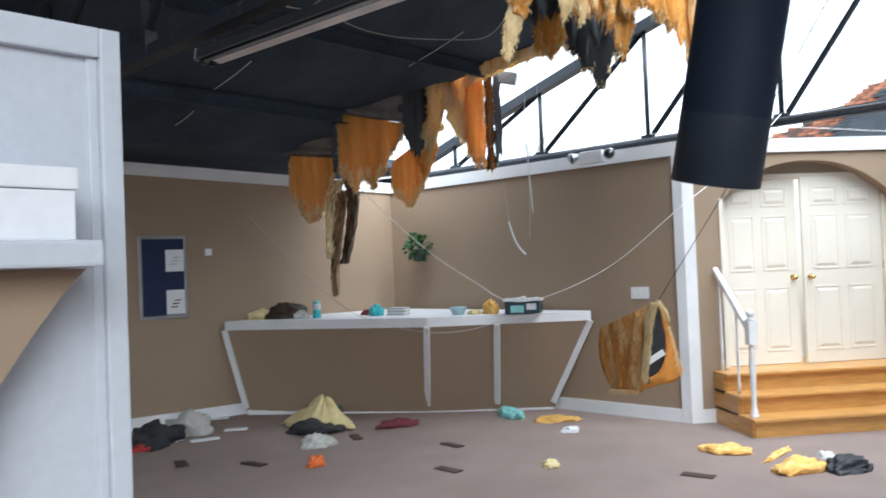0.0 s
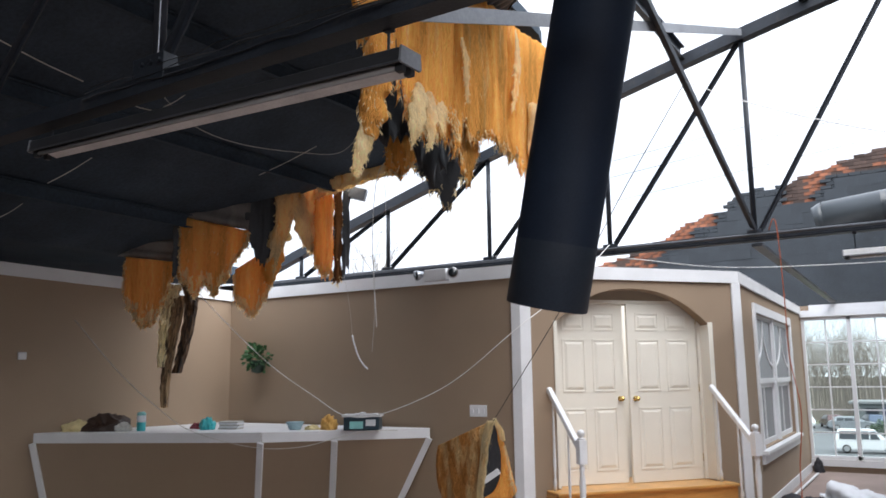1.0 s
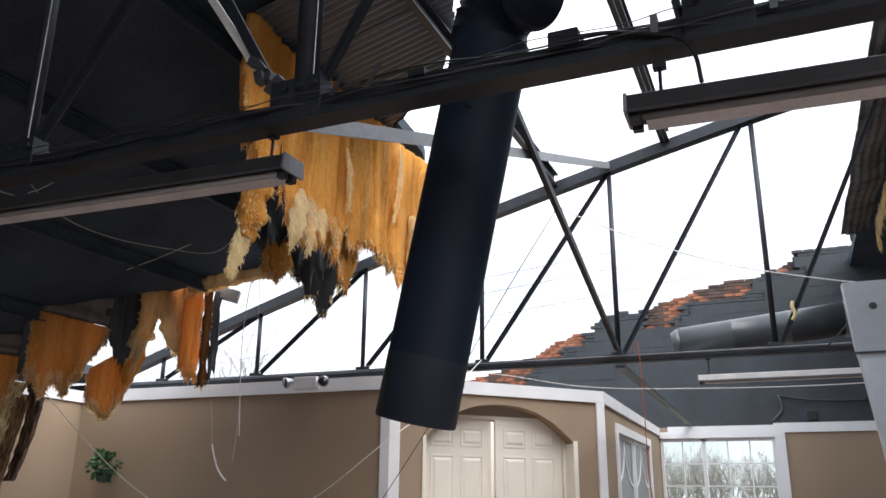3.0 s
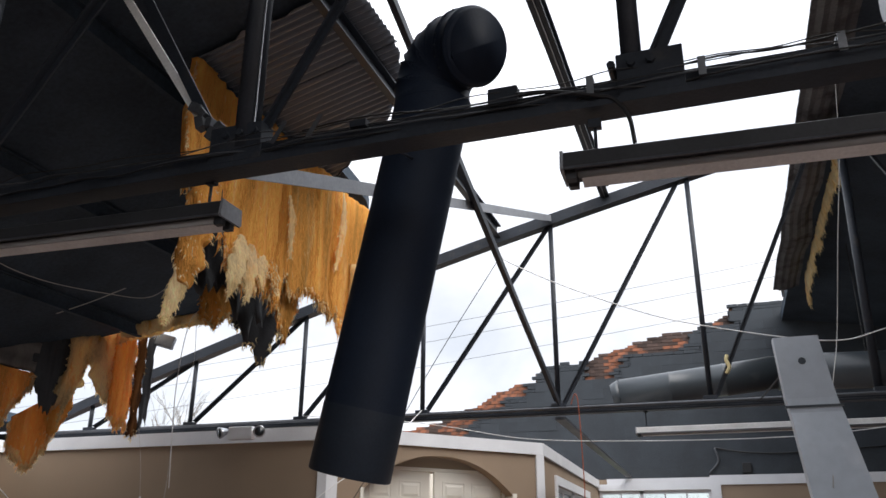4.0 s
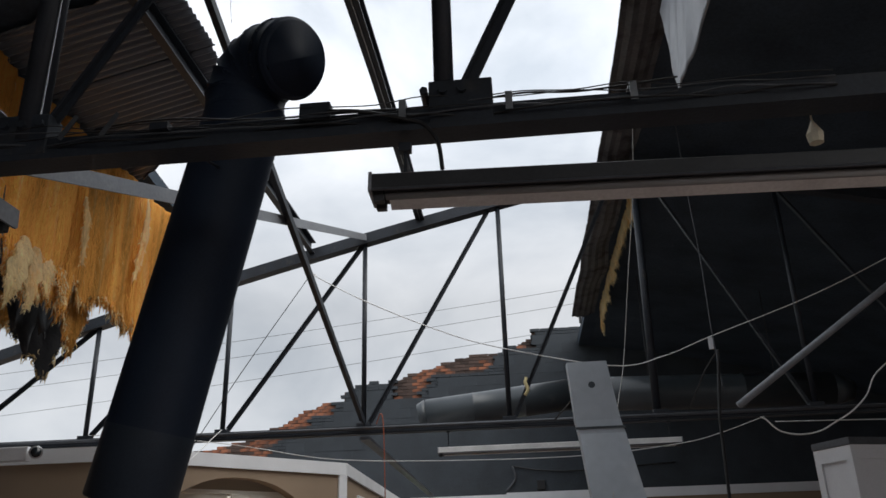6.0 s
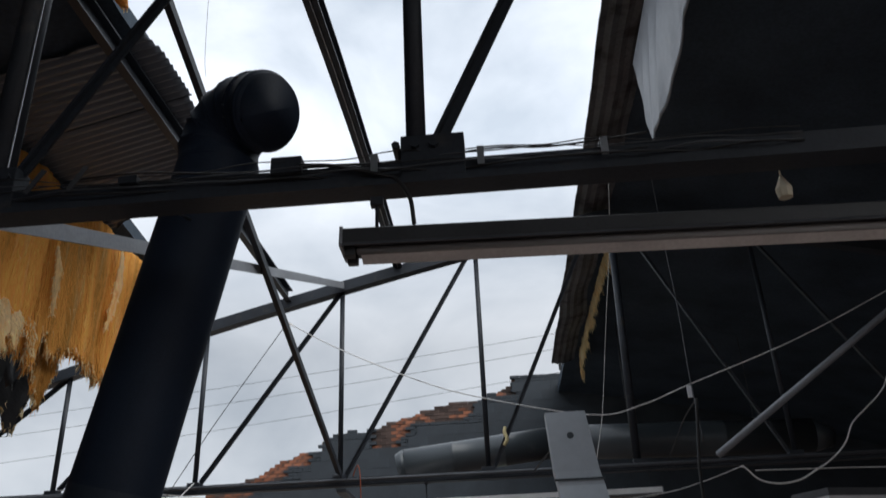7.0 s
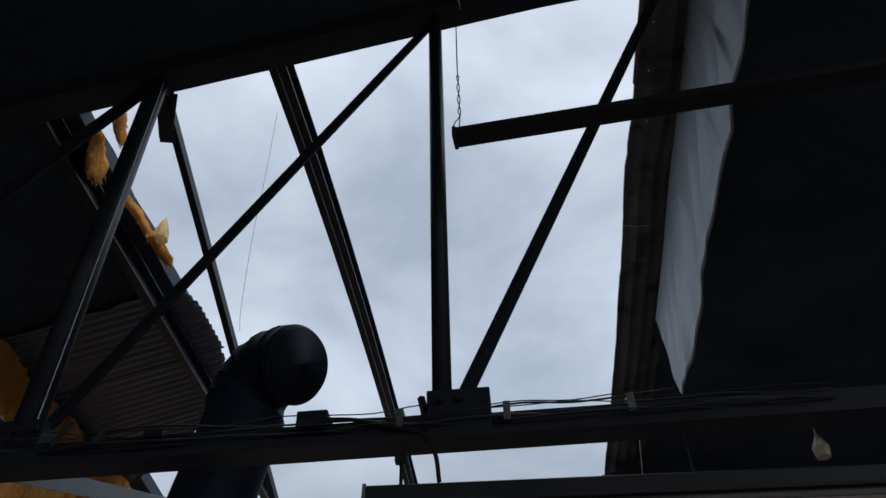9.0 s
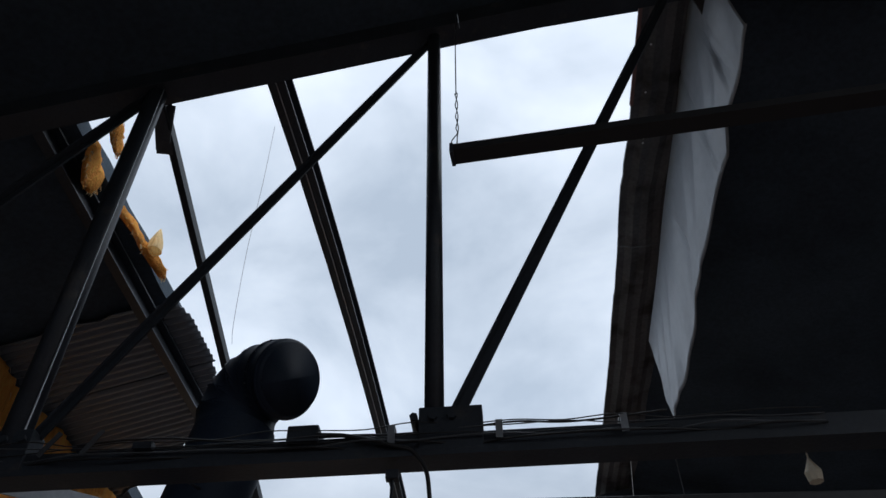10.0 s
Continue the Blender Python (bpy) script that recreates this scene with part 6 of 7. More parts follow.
def tub():
    t = thing("plastic_tub", "clear plastic tub with blue and white contents on the counter", "tub", (-5.62, 7.2, CT))
    bm = bmesh.new()
    box(bm, (-0.2, -0.12, 0), (0.2, 0.12, 0.15), 0.015)
    part("body", bm, BLUE, t)
    bm = bmesh.new()
    for lo, hi in (((-0.215, -0.135, 0.148), (0.215, -0.12, 0.175)), ((-0.215, 0.12, 0.148), (0.215, 0.135, 0.175)), ((-0.215, -0.12, 0.148), (-0.2, 0.12, 0.175)), ((0.2, -0.12, 0.148), (0.215, 0.12, 0.175))):
        box(bm, lo, hi)
    part("rim", bm, WHITE, t)
    bm = bmesh.new()
    for i in range(5):
        box(bm, (-0.17 + i * 0.07, -0.08, 0.13), (-0.12 + i * 0.07, 0.08, 0.17 + 0.012 * (i % 3)), 0.004)
    part("contents", bm, PAPER, t)
    bm = bmesh.new()
    box(bm, (-0.13, -0.1235, 0.02), (0.02, -0.1212, 0.10))
    part("label_panel", bm, LTEAL, t, "pale printed label")
    bm = bmesh.new()
    box(bm, (0.05, -0.1235, 0.05), (0.16, -0.1212, 0.12))
    part("label_panel", bm, PAPER, t, "white printed label")
    t.rotation_euler = (0, 0, 0.5)


tub()


def bowl(at):
    bm = bmesh.new()
    lathe(bm, [(0.06, 0.0), (0.065, 0.005), (0.105, 0.085), (0.11, 0.09), (0.10, 0.088), (0.055, 0.012), (0.0, 0.012)], (0, 0, 0), 22)
    o = tagged(part("bowl", bm, plain("pale_blue_glass", (0.35, 0.5, 0.55), 0.15), smooth=True), "pale blue glass bowl on the counter", "bowl")
    o.location = at


bowl((-6.38, 6.92, CT))
crumple("plush_toy", "amber plush toy lying on the counter", "toy", (-6.03, 7.1, CT), (0.2, 0.16, 0.16), TOYT, 2)
crumple("rag", "dull tan rag on the counter", "rag", (-6.2, 7.02, CT), (0.16, 0.12, 0.05), CLOTHY, 3)
t = thing("paper_stack", "stack of white booklets on the counter", "booklets", (-7.2, 6.72, CT))
for i in range(5):
    bm = bmesh.new()
    box(bm, (-0.12, -0.08, 0), (0.12, 0.08, 0.018), 0.003)
    o = part("booklet", bm, PAPER if i % 2 else GREYC, t)
    o.location, o.rotation_euler = (0.006 * (i % 3), 0, 0.0185 * i), (0, 0, 0.3 + 0.08 * (i % 3))
crumple("plastic_bag", "crumpled teal plastic bag on the counter", "bag", (-7.4, 6.55, CT), (0.2, 0.15, 0.14), TEAL, 4)
crumple("cloth", "maroon cloth scrap on the counter", "cloth", (-7.66, 6.62, CT), (0.16, 0.14, 0.07), MAROON, 5)
t = thing("wipes_canister", "white and teal wipes canister on the counter", "canister", (-7.95, 6.05, CT))
bm = bmesh.new()
lathe(bm, [(0.048, 0.0), (0.05, 0.004), (0.05, 0.10)], (0, 0, 0), 20)
part("band", bm, TEAL, t, smooth=True)
bm = bmesh.new()
lathe(bm, [(0.05, 0.10), (0.05, 0.17), (0.045, 0.175)], (0, 0, 0), 20)
part("body", bm, PAPER, t, smooth=True)
bm = bmesh.new()
lathe(bm, [(0.049, 0.175), (0.049, 0.20), (0.03, 0.215), (0.0, 0.215)], (0, 0, 0), 20)
part("lid", bm, LTEAL, t, smooth=True)
crumple("cloth", "grey cloth scrap on the counter", "cloth", (-8.14, 5.95, CT), (0.2, 0.14, 0.09), GREYC, 6)
crumple("handbag", "dark brown slumped handbag on the counter", "handbag", (-8.35, 5.88, CT), (0.5, 0.3, 0.19), BROWN, 27)
crumple("cloth", "yellow cloth hanging over the counter edge", "cloth", (-8.62, 5.70, CT), (0.3, 0.2, 0.12), CLOTHY, 8)

# ---- on the walls ----
t = thing("notice_board", "navy felt notice board with two pinned sheets", "notice board")
sb = (Vector((-8.956, 4.565, 0)) - Vector((*L0, 0))).length
bm = bmesh.new()
box(bm, (sb - 0.25, -0.02, 1.30), (sb + 0.25, -0.004, 2.21), 0, ML)
part("felt", bm, NAVY, t)
for lo, hi in (((sb - 0.285, -0.035, 1.26), (sb - 0.25, -0.003, 2.25)), ((sb + 0.25, -0.035, 1.26), (sb + 0.285, -0.003, 2.25)), ((sb - 0.25, -0.035, 1.26), (sb + 0.25, -0.003, 1.30)), ((sb - 0.25, -0.035, 2.21), (sb + 0.25, -0.003, 2.25))):
    bm = bmesh.new()
    box(bm, lo, hi, 0.003, ML)
    part("frame_rail", bm, STEEL, t)
for z0, z1, k in ((1.82, 2.08, 0), (1.31, 1.6, 1)):
    bm = bmesh.new()
    box(bm, (sb + 0.03, -0.024, z0), (sb + 0.25, -0.021, z1), 0, ML)
    sh = part("pinned_sheet", bm, PAPER, t)
    bm = bmesh.new()
    for i in range(3):
        box(bm, (sb + 0.08 + 0.02 * i, -0.0265, z0 + 0.08 + i * 0.04), (sb + 0.16 + 0.02 * i, -0.0245, z0 + 0.095 + i * 0.04), 0, ML)
    part("print_bars", bm, GREYC if k == 0 else BROWN, sh)
t = thing("light_switch", "white three-gang switch plate on the tan wall", "switch")
bm = bmesh.new()
box(bm, (LB - 0.66, -0.008, 1.31), (LB - 0.44, -0.001, 1.44), 0.003, MB)
part("plate", bm, WHITE, t)
for i in range(3):
    bm = bmesh.new()
    x = LB - 0.62 + i * 0.07
    box(bm, (x - 0.012, -0.016, 1.35), (x + 0.012, -0.007, 1.40), 0.002, MB)
    part("toggle", bm, PAPER, t)
t = thing("thermostat", "small white wall control on the tan wall", "thermostat")
bm = bmesh.new()
box(bm, (LL - 2.80, -0.03, 2.0), (LL - 2.71, -0.001, 2.085), 0.006, ML)
part("cover", bm, WHITE, t)


def plant():
    t = thing("hanging_plant", "bushy dark green plant in a wall pocket", "plant", (-7.79, 7.70, 2.0))
    r = random.Random(3)
    bm = bmesh.new()
    lathe(bm, [(0.02, -0.17), (0.08, -0.15), (0.11, -0.02), (0.11, 0.0), (0.0, 0.0)], (0, 0, 0), 16)
    part("pot", bm, plain("dark_green_pot", (0.01, 0.03, 0.018), 0.5), t, smooth=True)
    bm = bmesh.new()
    for i in range(210):
        a, e = r.uniform(0, 6.28), r.uniform(-0.9, 1.4)
        R = r.uniform(0.06, 0.21)
        c = Vector((math.cos(a) * math.cos(e) * R, math.sin(a) * math.cos(e) * R * 0.55 - 0.02, math.sin(e) * R * 0.9 + 0.02))
        d = (c + Vector((r.uniform(-0.1, 0.1), r.uniform(-0.1, 0.05), -0.06))).normalized()
        s = d.cross(Vector((r.uniform(-1, 1), r.uniform(-1, 1), r.uniform(-1, 1)))).normalized()
        L, w = r.uniform(0.05, 0.085), r.uniform(0.018, 0.03)
        nrm = d.cross(s)
        vs = [bm.verts.new(q) for q in (c, c + d * L * 0.45 + s * w + nrm * 0.006, c + d * L, c + d * L * 0.45 - s * w + nrm * 0.006, c + d * L * 0.5 - nrm * 0.004)]
        bm.faces.new((vs[0], vs[1], vs[4]))
        bm.faces.new((vs[1], vs[2], vs[4]))
        bm.faces.new((vs[2], vs[3], vs[4]))
        bm.faces.new((vs[3], vs[0], vs[4]))
    part("leaves", bm, LEAF, t)["kind"] = "stuff"


plant()


def emergency_light():
    t = thing("emergency_light", "white twin-head emergency light on the wall cap", "emergency light", (-4.98, 7.80, 2.925))
    bm = boxes(((-0.15, -0.09, -0.07), (0.15, 0.0, 0.07), 0.01))
    part("housing", bm, WHITE, t)
    for s in (-1, 1):
        bm = bmesh.new()
        lathe(bm, [(0.03, -0.05), (0.06, 0.03), (0.065, 0.05), (0.05, 0.052), (0.0, 0.04)], (0, 0, 0), 18, Matrix.Translation((s * 0.23, -0.06, 0.02)) @ Matrix.Rotation(1.9, 4, "X") @ Matrix.Rotation(s * 0.5, 4, "Y"))
        h = part("lamp_head", bm, STEEL, t, "chromed round lamp head", smooth=True)
        bm = bmesh.new()
        rod(bm, [(s * 0.14, -0.05, 0.02), (s * 0.19, -0.05, 0.02)], 0.015, 8)
        part("arm", bm, WHITE, h)
        bm = bmesh.new()
        lathe(bm, [(0.0, 0.0535), (0.05, 0.0535), (0.05, 0.056), (0.0, 0.06)], (0, 0, 0), 18, Matrix.Translation((s * 0.23, -0.06, 0.02)) @ Matrix.Rotation(1.9, 4, "X") @ Matrix.Rotation(s * 0.5, 4, "Y"))
        part("lens", bm, DARKGL, h, "dark round lens", smooth=True)


emergency_light()
t = thing("fire_sign", "red and white vertical arrow sign on the tan wall", "sign")
part("plate", boxes(((0.05, YF - 0.012, 1.08), (0.17, YF - 0.002, 1.67))), plain("sign_red", (0.5, 0.03, 0.03), 0.4), t)
part("label_panel", boxes(((0.068, YF - 0.016, 1.17), (0.152, YF - 0.013, 1.58))), PAPER, t)
bm = bmesh.new()
prism(bm, [(0.075, 1.195), (0.145, 1.195), (0.11, 1.1)], YF - 0.016, YF - 0.013)
part("arrow_tip", bm, PAPER, t)
cu = bpy.data.curves.new("word", "FONT")
cu.body, cu.size, cu.align_x = "FIRE", 0.055, "CENTER"
wd = new("word", cu)
wd.parent = t
wd.matrix_basis = pose(0.11, YF - 0.0125, 1.595, 90, 0, 0)
cu.materials.append(PAPER)
bm = bmesh.new()
for i in range(12):
    box(bm, (0.095, YF - 0.0185, 1.23 + i * 0.027), (0.125, YF - 0.0165, 1.247 + i * 0.027))
part("print_bars", bm, plain("sign_red_print", (0.5, 0.03, 0.03), 0.4), t)["kind"] = "stuff"

def extinguisher():
    t = thing("fire_extinguisher", "red fire extinguisher hung under the arrow sign", "extinguisher")
    x, y = 0.10, YF - 0.09
    bm = bmesh.new()
    lathe(bm, [(0.0, 0.0), (0.07, 0.0), (0.078, 0.02), (0.078, 0.36), (0.06, 0.42), (0.03, 0.45), (0.028, 0.47), (0.0, 0.47)], (x, y, 0.50), 20)
    part("cylinder", bm, plain("extinguisher_red", (0.5, 0.025, 0.02), 0.3), t, smooth=True)
    bm = bmesh.new()
    lathe(bm, [(0.0785, 0.0), (0.0795, 0.002), (0.0795, 0.13), (0.0785, 0.132)], (x, y, 0.66), 20)
    part("label_panel", bm, PAPER, t)
    bm = boxes(((x - 0.02, y - 0.02, 0.97), (x + 0.02, y + 0.02, 1.02), 0.004), ((x - 0.05, y - 0.012, 1.02), (x + 0.09, y + 0.012, 1.035), 0.003), ((x - 0.04, y - 0.012, 1.05), (x + 0.08, y + 0.012, 1.062), 0.003))
    part("valve_handle", bm, STEEL, t)
    bm = bmesh.new()
    rod(bm, smooth_path([(x - 0.02, y, 1.0), (x - 0.10, y, 1.0), (x - 0.13, y - 0.01, 0.9), (x - 0.10, y - 0.02, 0.7), (x - 0.085, y - 0.02, 0.6)], 6), 0.011, 8)
    part("hose", bm, RUBBER, t, smooth=True)
    bm = boxes(((x - 0.03, y + 0.075, 0.85), (x + 0.03, YF - 0.001, 0.97), 0.003))
    part("bracket", bm, STEEL, t)


extinguisher()
t = thing("wall_control", "small dark latch box on the window trim", "switch")
part("case", boxes(((-0.22, YF - 0.075, 0.70), (-0.15, YF - 0.041, 0.93), 0.005)), plain("dark_metal_case", (0.06, 0.06, 0.065), 0.4, 0.4), t)
part("button", boxes(((-0.20, YF - 0.085, 0.82), (-0.17, YF - 0.076, 0.86), 0.002)), STEEL, t)

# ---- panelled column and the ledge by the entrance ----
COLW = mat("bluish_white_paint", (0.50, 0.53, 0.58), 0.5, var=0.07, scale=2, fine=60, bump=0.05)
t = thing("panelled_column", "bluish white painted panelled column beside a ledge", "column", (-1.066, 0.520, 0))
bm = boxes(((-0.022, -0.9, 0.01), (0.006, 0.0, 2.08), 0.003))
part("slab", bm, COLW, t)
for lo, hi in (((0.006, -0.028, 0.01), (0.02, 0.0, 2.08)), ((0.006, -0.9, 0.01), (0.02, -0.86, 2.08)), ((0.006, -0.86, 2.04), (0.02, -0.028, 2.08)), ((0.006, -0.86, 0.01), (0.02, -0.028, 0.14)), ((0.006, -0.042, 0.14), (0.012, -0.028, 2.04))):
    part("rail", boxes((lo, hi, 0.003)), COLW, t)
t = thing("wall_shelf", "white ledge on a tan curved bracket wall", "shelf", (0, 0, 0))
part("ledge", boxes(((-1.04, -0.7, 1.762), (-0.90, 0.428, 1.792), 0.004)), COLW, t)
bm = bmesh.new()
curve = [(-0.7, 1.761), (0.436, 1.761), (0.425, 1.75), (0.405, 1.728), (0.38, 1.695), (0.352, 1.655), (0.325, 1.615), (0.28, 1.5), (0.24, 1.3), (0.1, 0.7), (-0.05, 0.0), (-0.7, 0.0)]
prism(bm, curve, -1.03, -0.97, axis="x")
part("bracket_wall", bm, TAN, t)
t = thing("white_box", "plain white paper box on the ledge", "box", (-0.97, 0, 1.7925))
part("body", boxes(((-0.055, -0.45, 0), (0.035, 0.412, 0.058), 0.003)), PAPER, t)
part("lid", boxes(((-0.058, -0.453, 0.0585), (0.038, 0.415, 0.084), 0.003)), PAPER, t)

# ---- debris on the carpet ----
def peaked_cloth(label, at, size, material, seed):
    """A stiff cloth thrown down: folds running from a peak to a spread hem."""
    bm = bmesh.new()
    rings = []
    for j in range(13):
        v = j / 12
        ring = []
        for k in range(60):
            an = 6.28319 * k / 60
            q = Vector((math.cos(an) * 2.2, math.sin(an) * 2.2, seed))
            fold = 1 + 0.7 * noise.noise(q) + 0.3 * noise.noise(q * 3)
            rad = v * fold
            z = size[2] * (1 - v) ** 0.75 * (1 + 0.5 * noise.noise(q * 1.6 + Vector((0, 0, v * 2)))) + 0.012 + 0.03 * v * (noise.noise(q * 4) + 0.5)
            ring.append(bm.verts.new((at[0] + math.cos(an) * rad * size[0] / 2 + 0.12 * (1 - v), at[1] + math.sin(an) * rad * size[1] / 2, max(0.004, z))))
        rings.append(ring)
    for p, q in zip(rings, rings[1:]):
        for k in range(60):
            bm.faces.new((p[k], q[k], q[(k + 1) % 60], p[(k + 1) % 60]))
    bmesh.ops.remove_doubles(bm, verts=rings[0], dist=0.2)
    ob = tagged(part("blanket", bm, material, smooth=True), label, "blanket")
    ob.modifiers.new("solid", "SOLIDIFY").thickness = 0.006


peaked_cloth("crumpled yellow blanket on the carpet", (-7.32, 5.55, 0), (0.78, 0.5, 0.32), CLOTHY, 11)
crumple("clothes", "dark clothes under the yellow blanket", "clothes", (-7.15, 5.35, 0), (0.6, 0.5, 0.12), CLOTHD, 12)
crumple("shoe_bag", "grey-white crumpled bag on the carpet", "bag", (-6.5, 4.92, 0), (0.34, 0.2, 0.12), GREYC, 13)
crumple("clothes", "heap of black clothes by the wall", "clothes", (-8.15, 4.02, 0), (0.75, 0.5, 0.2), CLOTHD, 14)
crumple("clothes", "grey and white clothes by the wall", "clothes", (-8.28, 4.5, 0), (0.5, 0.4, 0.24), GREYC, 15)
crumple("clothes", "red garment on the carpet", "clothes", (-7.93, 3.78, 0), (0.3, 0.22, 0.06), RED, 16)
crumple("clothes", "dark teal bag by the counter", "bag", (-7.9, 6.05, 0), (0.5, 0.4, 0.2), plain("dark_teal_cloth", (0.02, 0.06, 0.07), 0.8), 17)
crumple("clothes", "maroon garment flat on the carpet", "clothes", (-6.6, 6.12, 0), (0.52, 0.32, 0.06), MAROON, 18)
crumple("rag", "pale teal rag on the carpet", "rag", (-5.84, 7.15, 0), (0.4, 0.25, 0.12), LTEAL, 19)
crumple("insulation_scrap", "flat amber insulation scrap on the carpet", "insulation", (-5.25, 7.25, 0), (0.45, 0.25, 0.06), TOYT, 20)
crumple("cup_lid", "orange plastic scrap on the carpet", "plastic scrap", (-5.88, 4.42, 0), (0.2, 0.15, 0.09), ORANGE, 21)
crumple("insulation_scrap", "amber insulation scrap on the carpet", "insulation", (-3.15, 6.86, 0), (0.4, 0.2, 0.08), AMBERS, 22)
crumple("insulation_scrap", "amber insulation scrap on the carpet", "insulation", (-2.76, 7.02, 0), (0.66, 0.08, 0.03), AMBERS, 23)
crumple("insulation_scrap", "amber insulation scrap on the carpet", "insulation", (-2.45, 6.62, 0), (0.26, 0.5, 0.1), AMBERS, 24)
crumple("vinyl_scrap", "dark torn vinyl scrap on the carpet", "vinyl scrap", (-2.14, 6.85, 0), (0.42, 0.26, 0.1), VINYL, 25)
crumple("vinyl_scrap", "small pale vinyl scrap on the carpet", "vinyl scrap", (-2.33, 6.98, 0.0), (0.2, 0.14, 0.09), PAPER, 31)
crumple("insulation_scrap", "small pale insulation scrap on the carpet", "insulation", (-4.15, 5.6, 0), (0.2, 0.14, 0.05), CLOTHY, 26)
crumple("paper_scrap", "small white paper scrap on the carpet", "paper scrap", (-4.8, 6.84, 0), (0.18, 0.12, 0.06), PAPER, 27)
r = random.Random(12)
for x, y in ((-4.78, 4.99), (-3.0, 6.01), (-6.4, 4.1), (-7.0, 3.7), (-6.5, 5.4), (-5.4, 5.7)):
    bm = bmesh.new()
    a = r.uniform(-0.5, 0.5)
    box(bm, (-0.13, -0.05, 0), (0.13, 0.05, 0.012), 0.003, Matrix.Translation((x, y, 0)) @ Matrix.Rotation(a, 4, "Z"))
    tagged(part("shingle_scrap", bm, BROWN), "dark flat shingle scrap on the carpet", "roof scrap", "shingle scraps")
for x, y, w in ((-8.2, 4.1, 0.5), (-7.8, 4.4, 0.3), (-8.9, 5.0, 0.6), (-8.0, 4.9, 0.25)):
    bm = bmesh.new()
    box(bm, (-w / 2, -0.06, 0), (w / 2, 0.06, 0.01), 0.002, Matrix.Translation((x, y, 0)) @ Matrix.Rotation(r.uniform(0, 1.5), 4, "Z"))
    tagged(part("trim_scrap", bm, PAPER), "broken white trim scrap on the carpet", "trim scrap", "trim scraps")
crumple("blanket", "white blanket heaped over dark bags by the window", "blanket", (-1.15, 10.9, 0.16), (0.9, 0.7, 0.26), PAPER, 28)
crumple("bag", "dark grey bag under the white blanket", "bag", (-1.65, 10.75, 0), (0.6, 0.6, 0.3), CLOTHD, 32)
crumple("bag", "black bag under the white blanket", "bag", (-1.15, 10.7, 0), (0.7, 0.6, 0.32), plain("black_bag", (0.02, 0.02, 0.025), 0.5), 33)
bm = bmesh.new()
bar(bm, (-2.06, 10.62, 0.015), (-2.16, 15.4, 0.05), 0.035, 0.02)
tagged(part("trim_strip", bm, WHITE), "long white trim strip lying along the wall", "trim strip")
crumple("hat", "small dark tuft of cloth by the window sill", "cloth", (-2.22, 16.0, 0), (0.16, 0.14, 0.22), CLOTHD, 34)
crumple("clothes", "dark bags heaped beside the window wall", "clothes", (-1.5, 10.2, 0), (0.8, 0.6, 0.3), CLOTHD, 29)


# ---- cables ----
def cable(label, pts, rad=0.006, material=CABLEW, n=8, category="cable", name="cable"):
    bm = bmesh.new()
    rod(bm, smooth_path(pts, n), rad, 6)
    return tagged(part(name, bm, material, smooth=True), label, category)


cable("white cable sagging from the sway brace to the ridge side", [(-1.5, 5.9, 3.93), (-1.70, 6.8, 4.28), (-1.93, 7.4, 4.53), (-1.375, 7.4, 4.207), (-0.65, 7.4, 3.865), (-0.07, 7.4, 3.662), (0.95, 7.4, 3.435), (1.42, 7.4, 3.50), (1.87, 7.4, 3.662), (2.86, 7.4, 4.01), (3.835, 7.4, 4.444), (5.2, 7.4, 5.1)], 0.005)
bm = boxes(((1.84, 7.39, 3.54), (1.88, 7.405, 3.65), 0.003))
tagged(part("cable_tag", bm, PAPER), "small white tag hanging on the sagging cable", "tag")
cable("white cord strung below the far truss", [(-4.2, 7.75, 3.08), (-3.4, 7.9, 3.03), (-2.666, 7.9, 2.927), (-1.775, 7.9, 2.766), (-0.662, 7.9, 2.708), (0.634, 7.9, 2.701), (1.55, 7.9, 2.775), (1.95, 7.9, 2.86), (2.36, 7.9, 2.99)], 0.004)
cable("orange extension cord hanging to the floor", [(-1.36, 8.0, 3.1), (-1.31, 7.98, 3.2), (-1.28, 7.97, 3.05), (-1.265, 7.97, 2.4), (-1.262, 7.97, 1.9), (-1.2, 7.97, 1.4), (-1.25, 7.97, 0.8), (-1.2, 8.0, 0.02), (-0.9, 8.2, 0.015)], 0.005, CABLEO)
cable("white wire squiggling down from the ridge side", [(2.33, 7.9, 2.985), (2.376, 7.9, 2.961), (2.482, 7.9, 2.853), (2.656, 7.9, 2.81), (2.842, 7.9, 2.834), (2.982, 7.9, 2.902), (3.16, 7.9, 3.0), (3.323, 7.9, 3.143), (3.43, 7.9, 3.32), (3.58, 7.9, 3.448), (3.75, 7.9, 3.59), (3.857, 7.9, 3.735), (4.07, 7.9, 4.18), (4.3, 7.9, zr(4.3))], 0.008)
cable("limp string dangling from the torn edge before the wall", [(-5.46, 7.38, 4.1), (-5.46, 7.4, 3.65), (-5.60, 7.4, 3.2), (-5.63, 7.4, 3.0), (-5.618, 7.4, 2.48), (-5.65, 7.4, 2.05)], 0.0028, GREYC)
cable("curled pale strip of vinyl hanging on a thread", [(-5.945, 7.4, 2.25), (-5.915, 7.4, 2.15), (-5.85, 7.4, 2.0), (-5.77, 7.4, 1.9), (-5.715, 7.4, 1.856)], 0.009, PAPER, category="vinyl strip", name="vinyl_strip")
cable("thin thread under a hanging batt", [(-5.99, 7.28, 3.0), (-5.96, 7.36, 2.6), (-5.945, 7.4, 2.25)], 0.0015, GREYC)
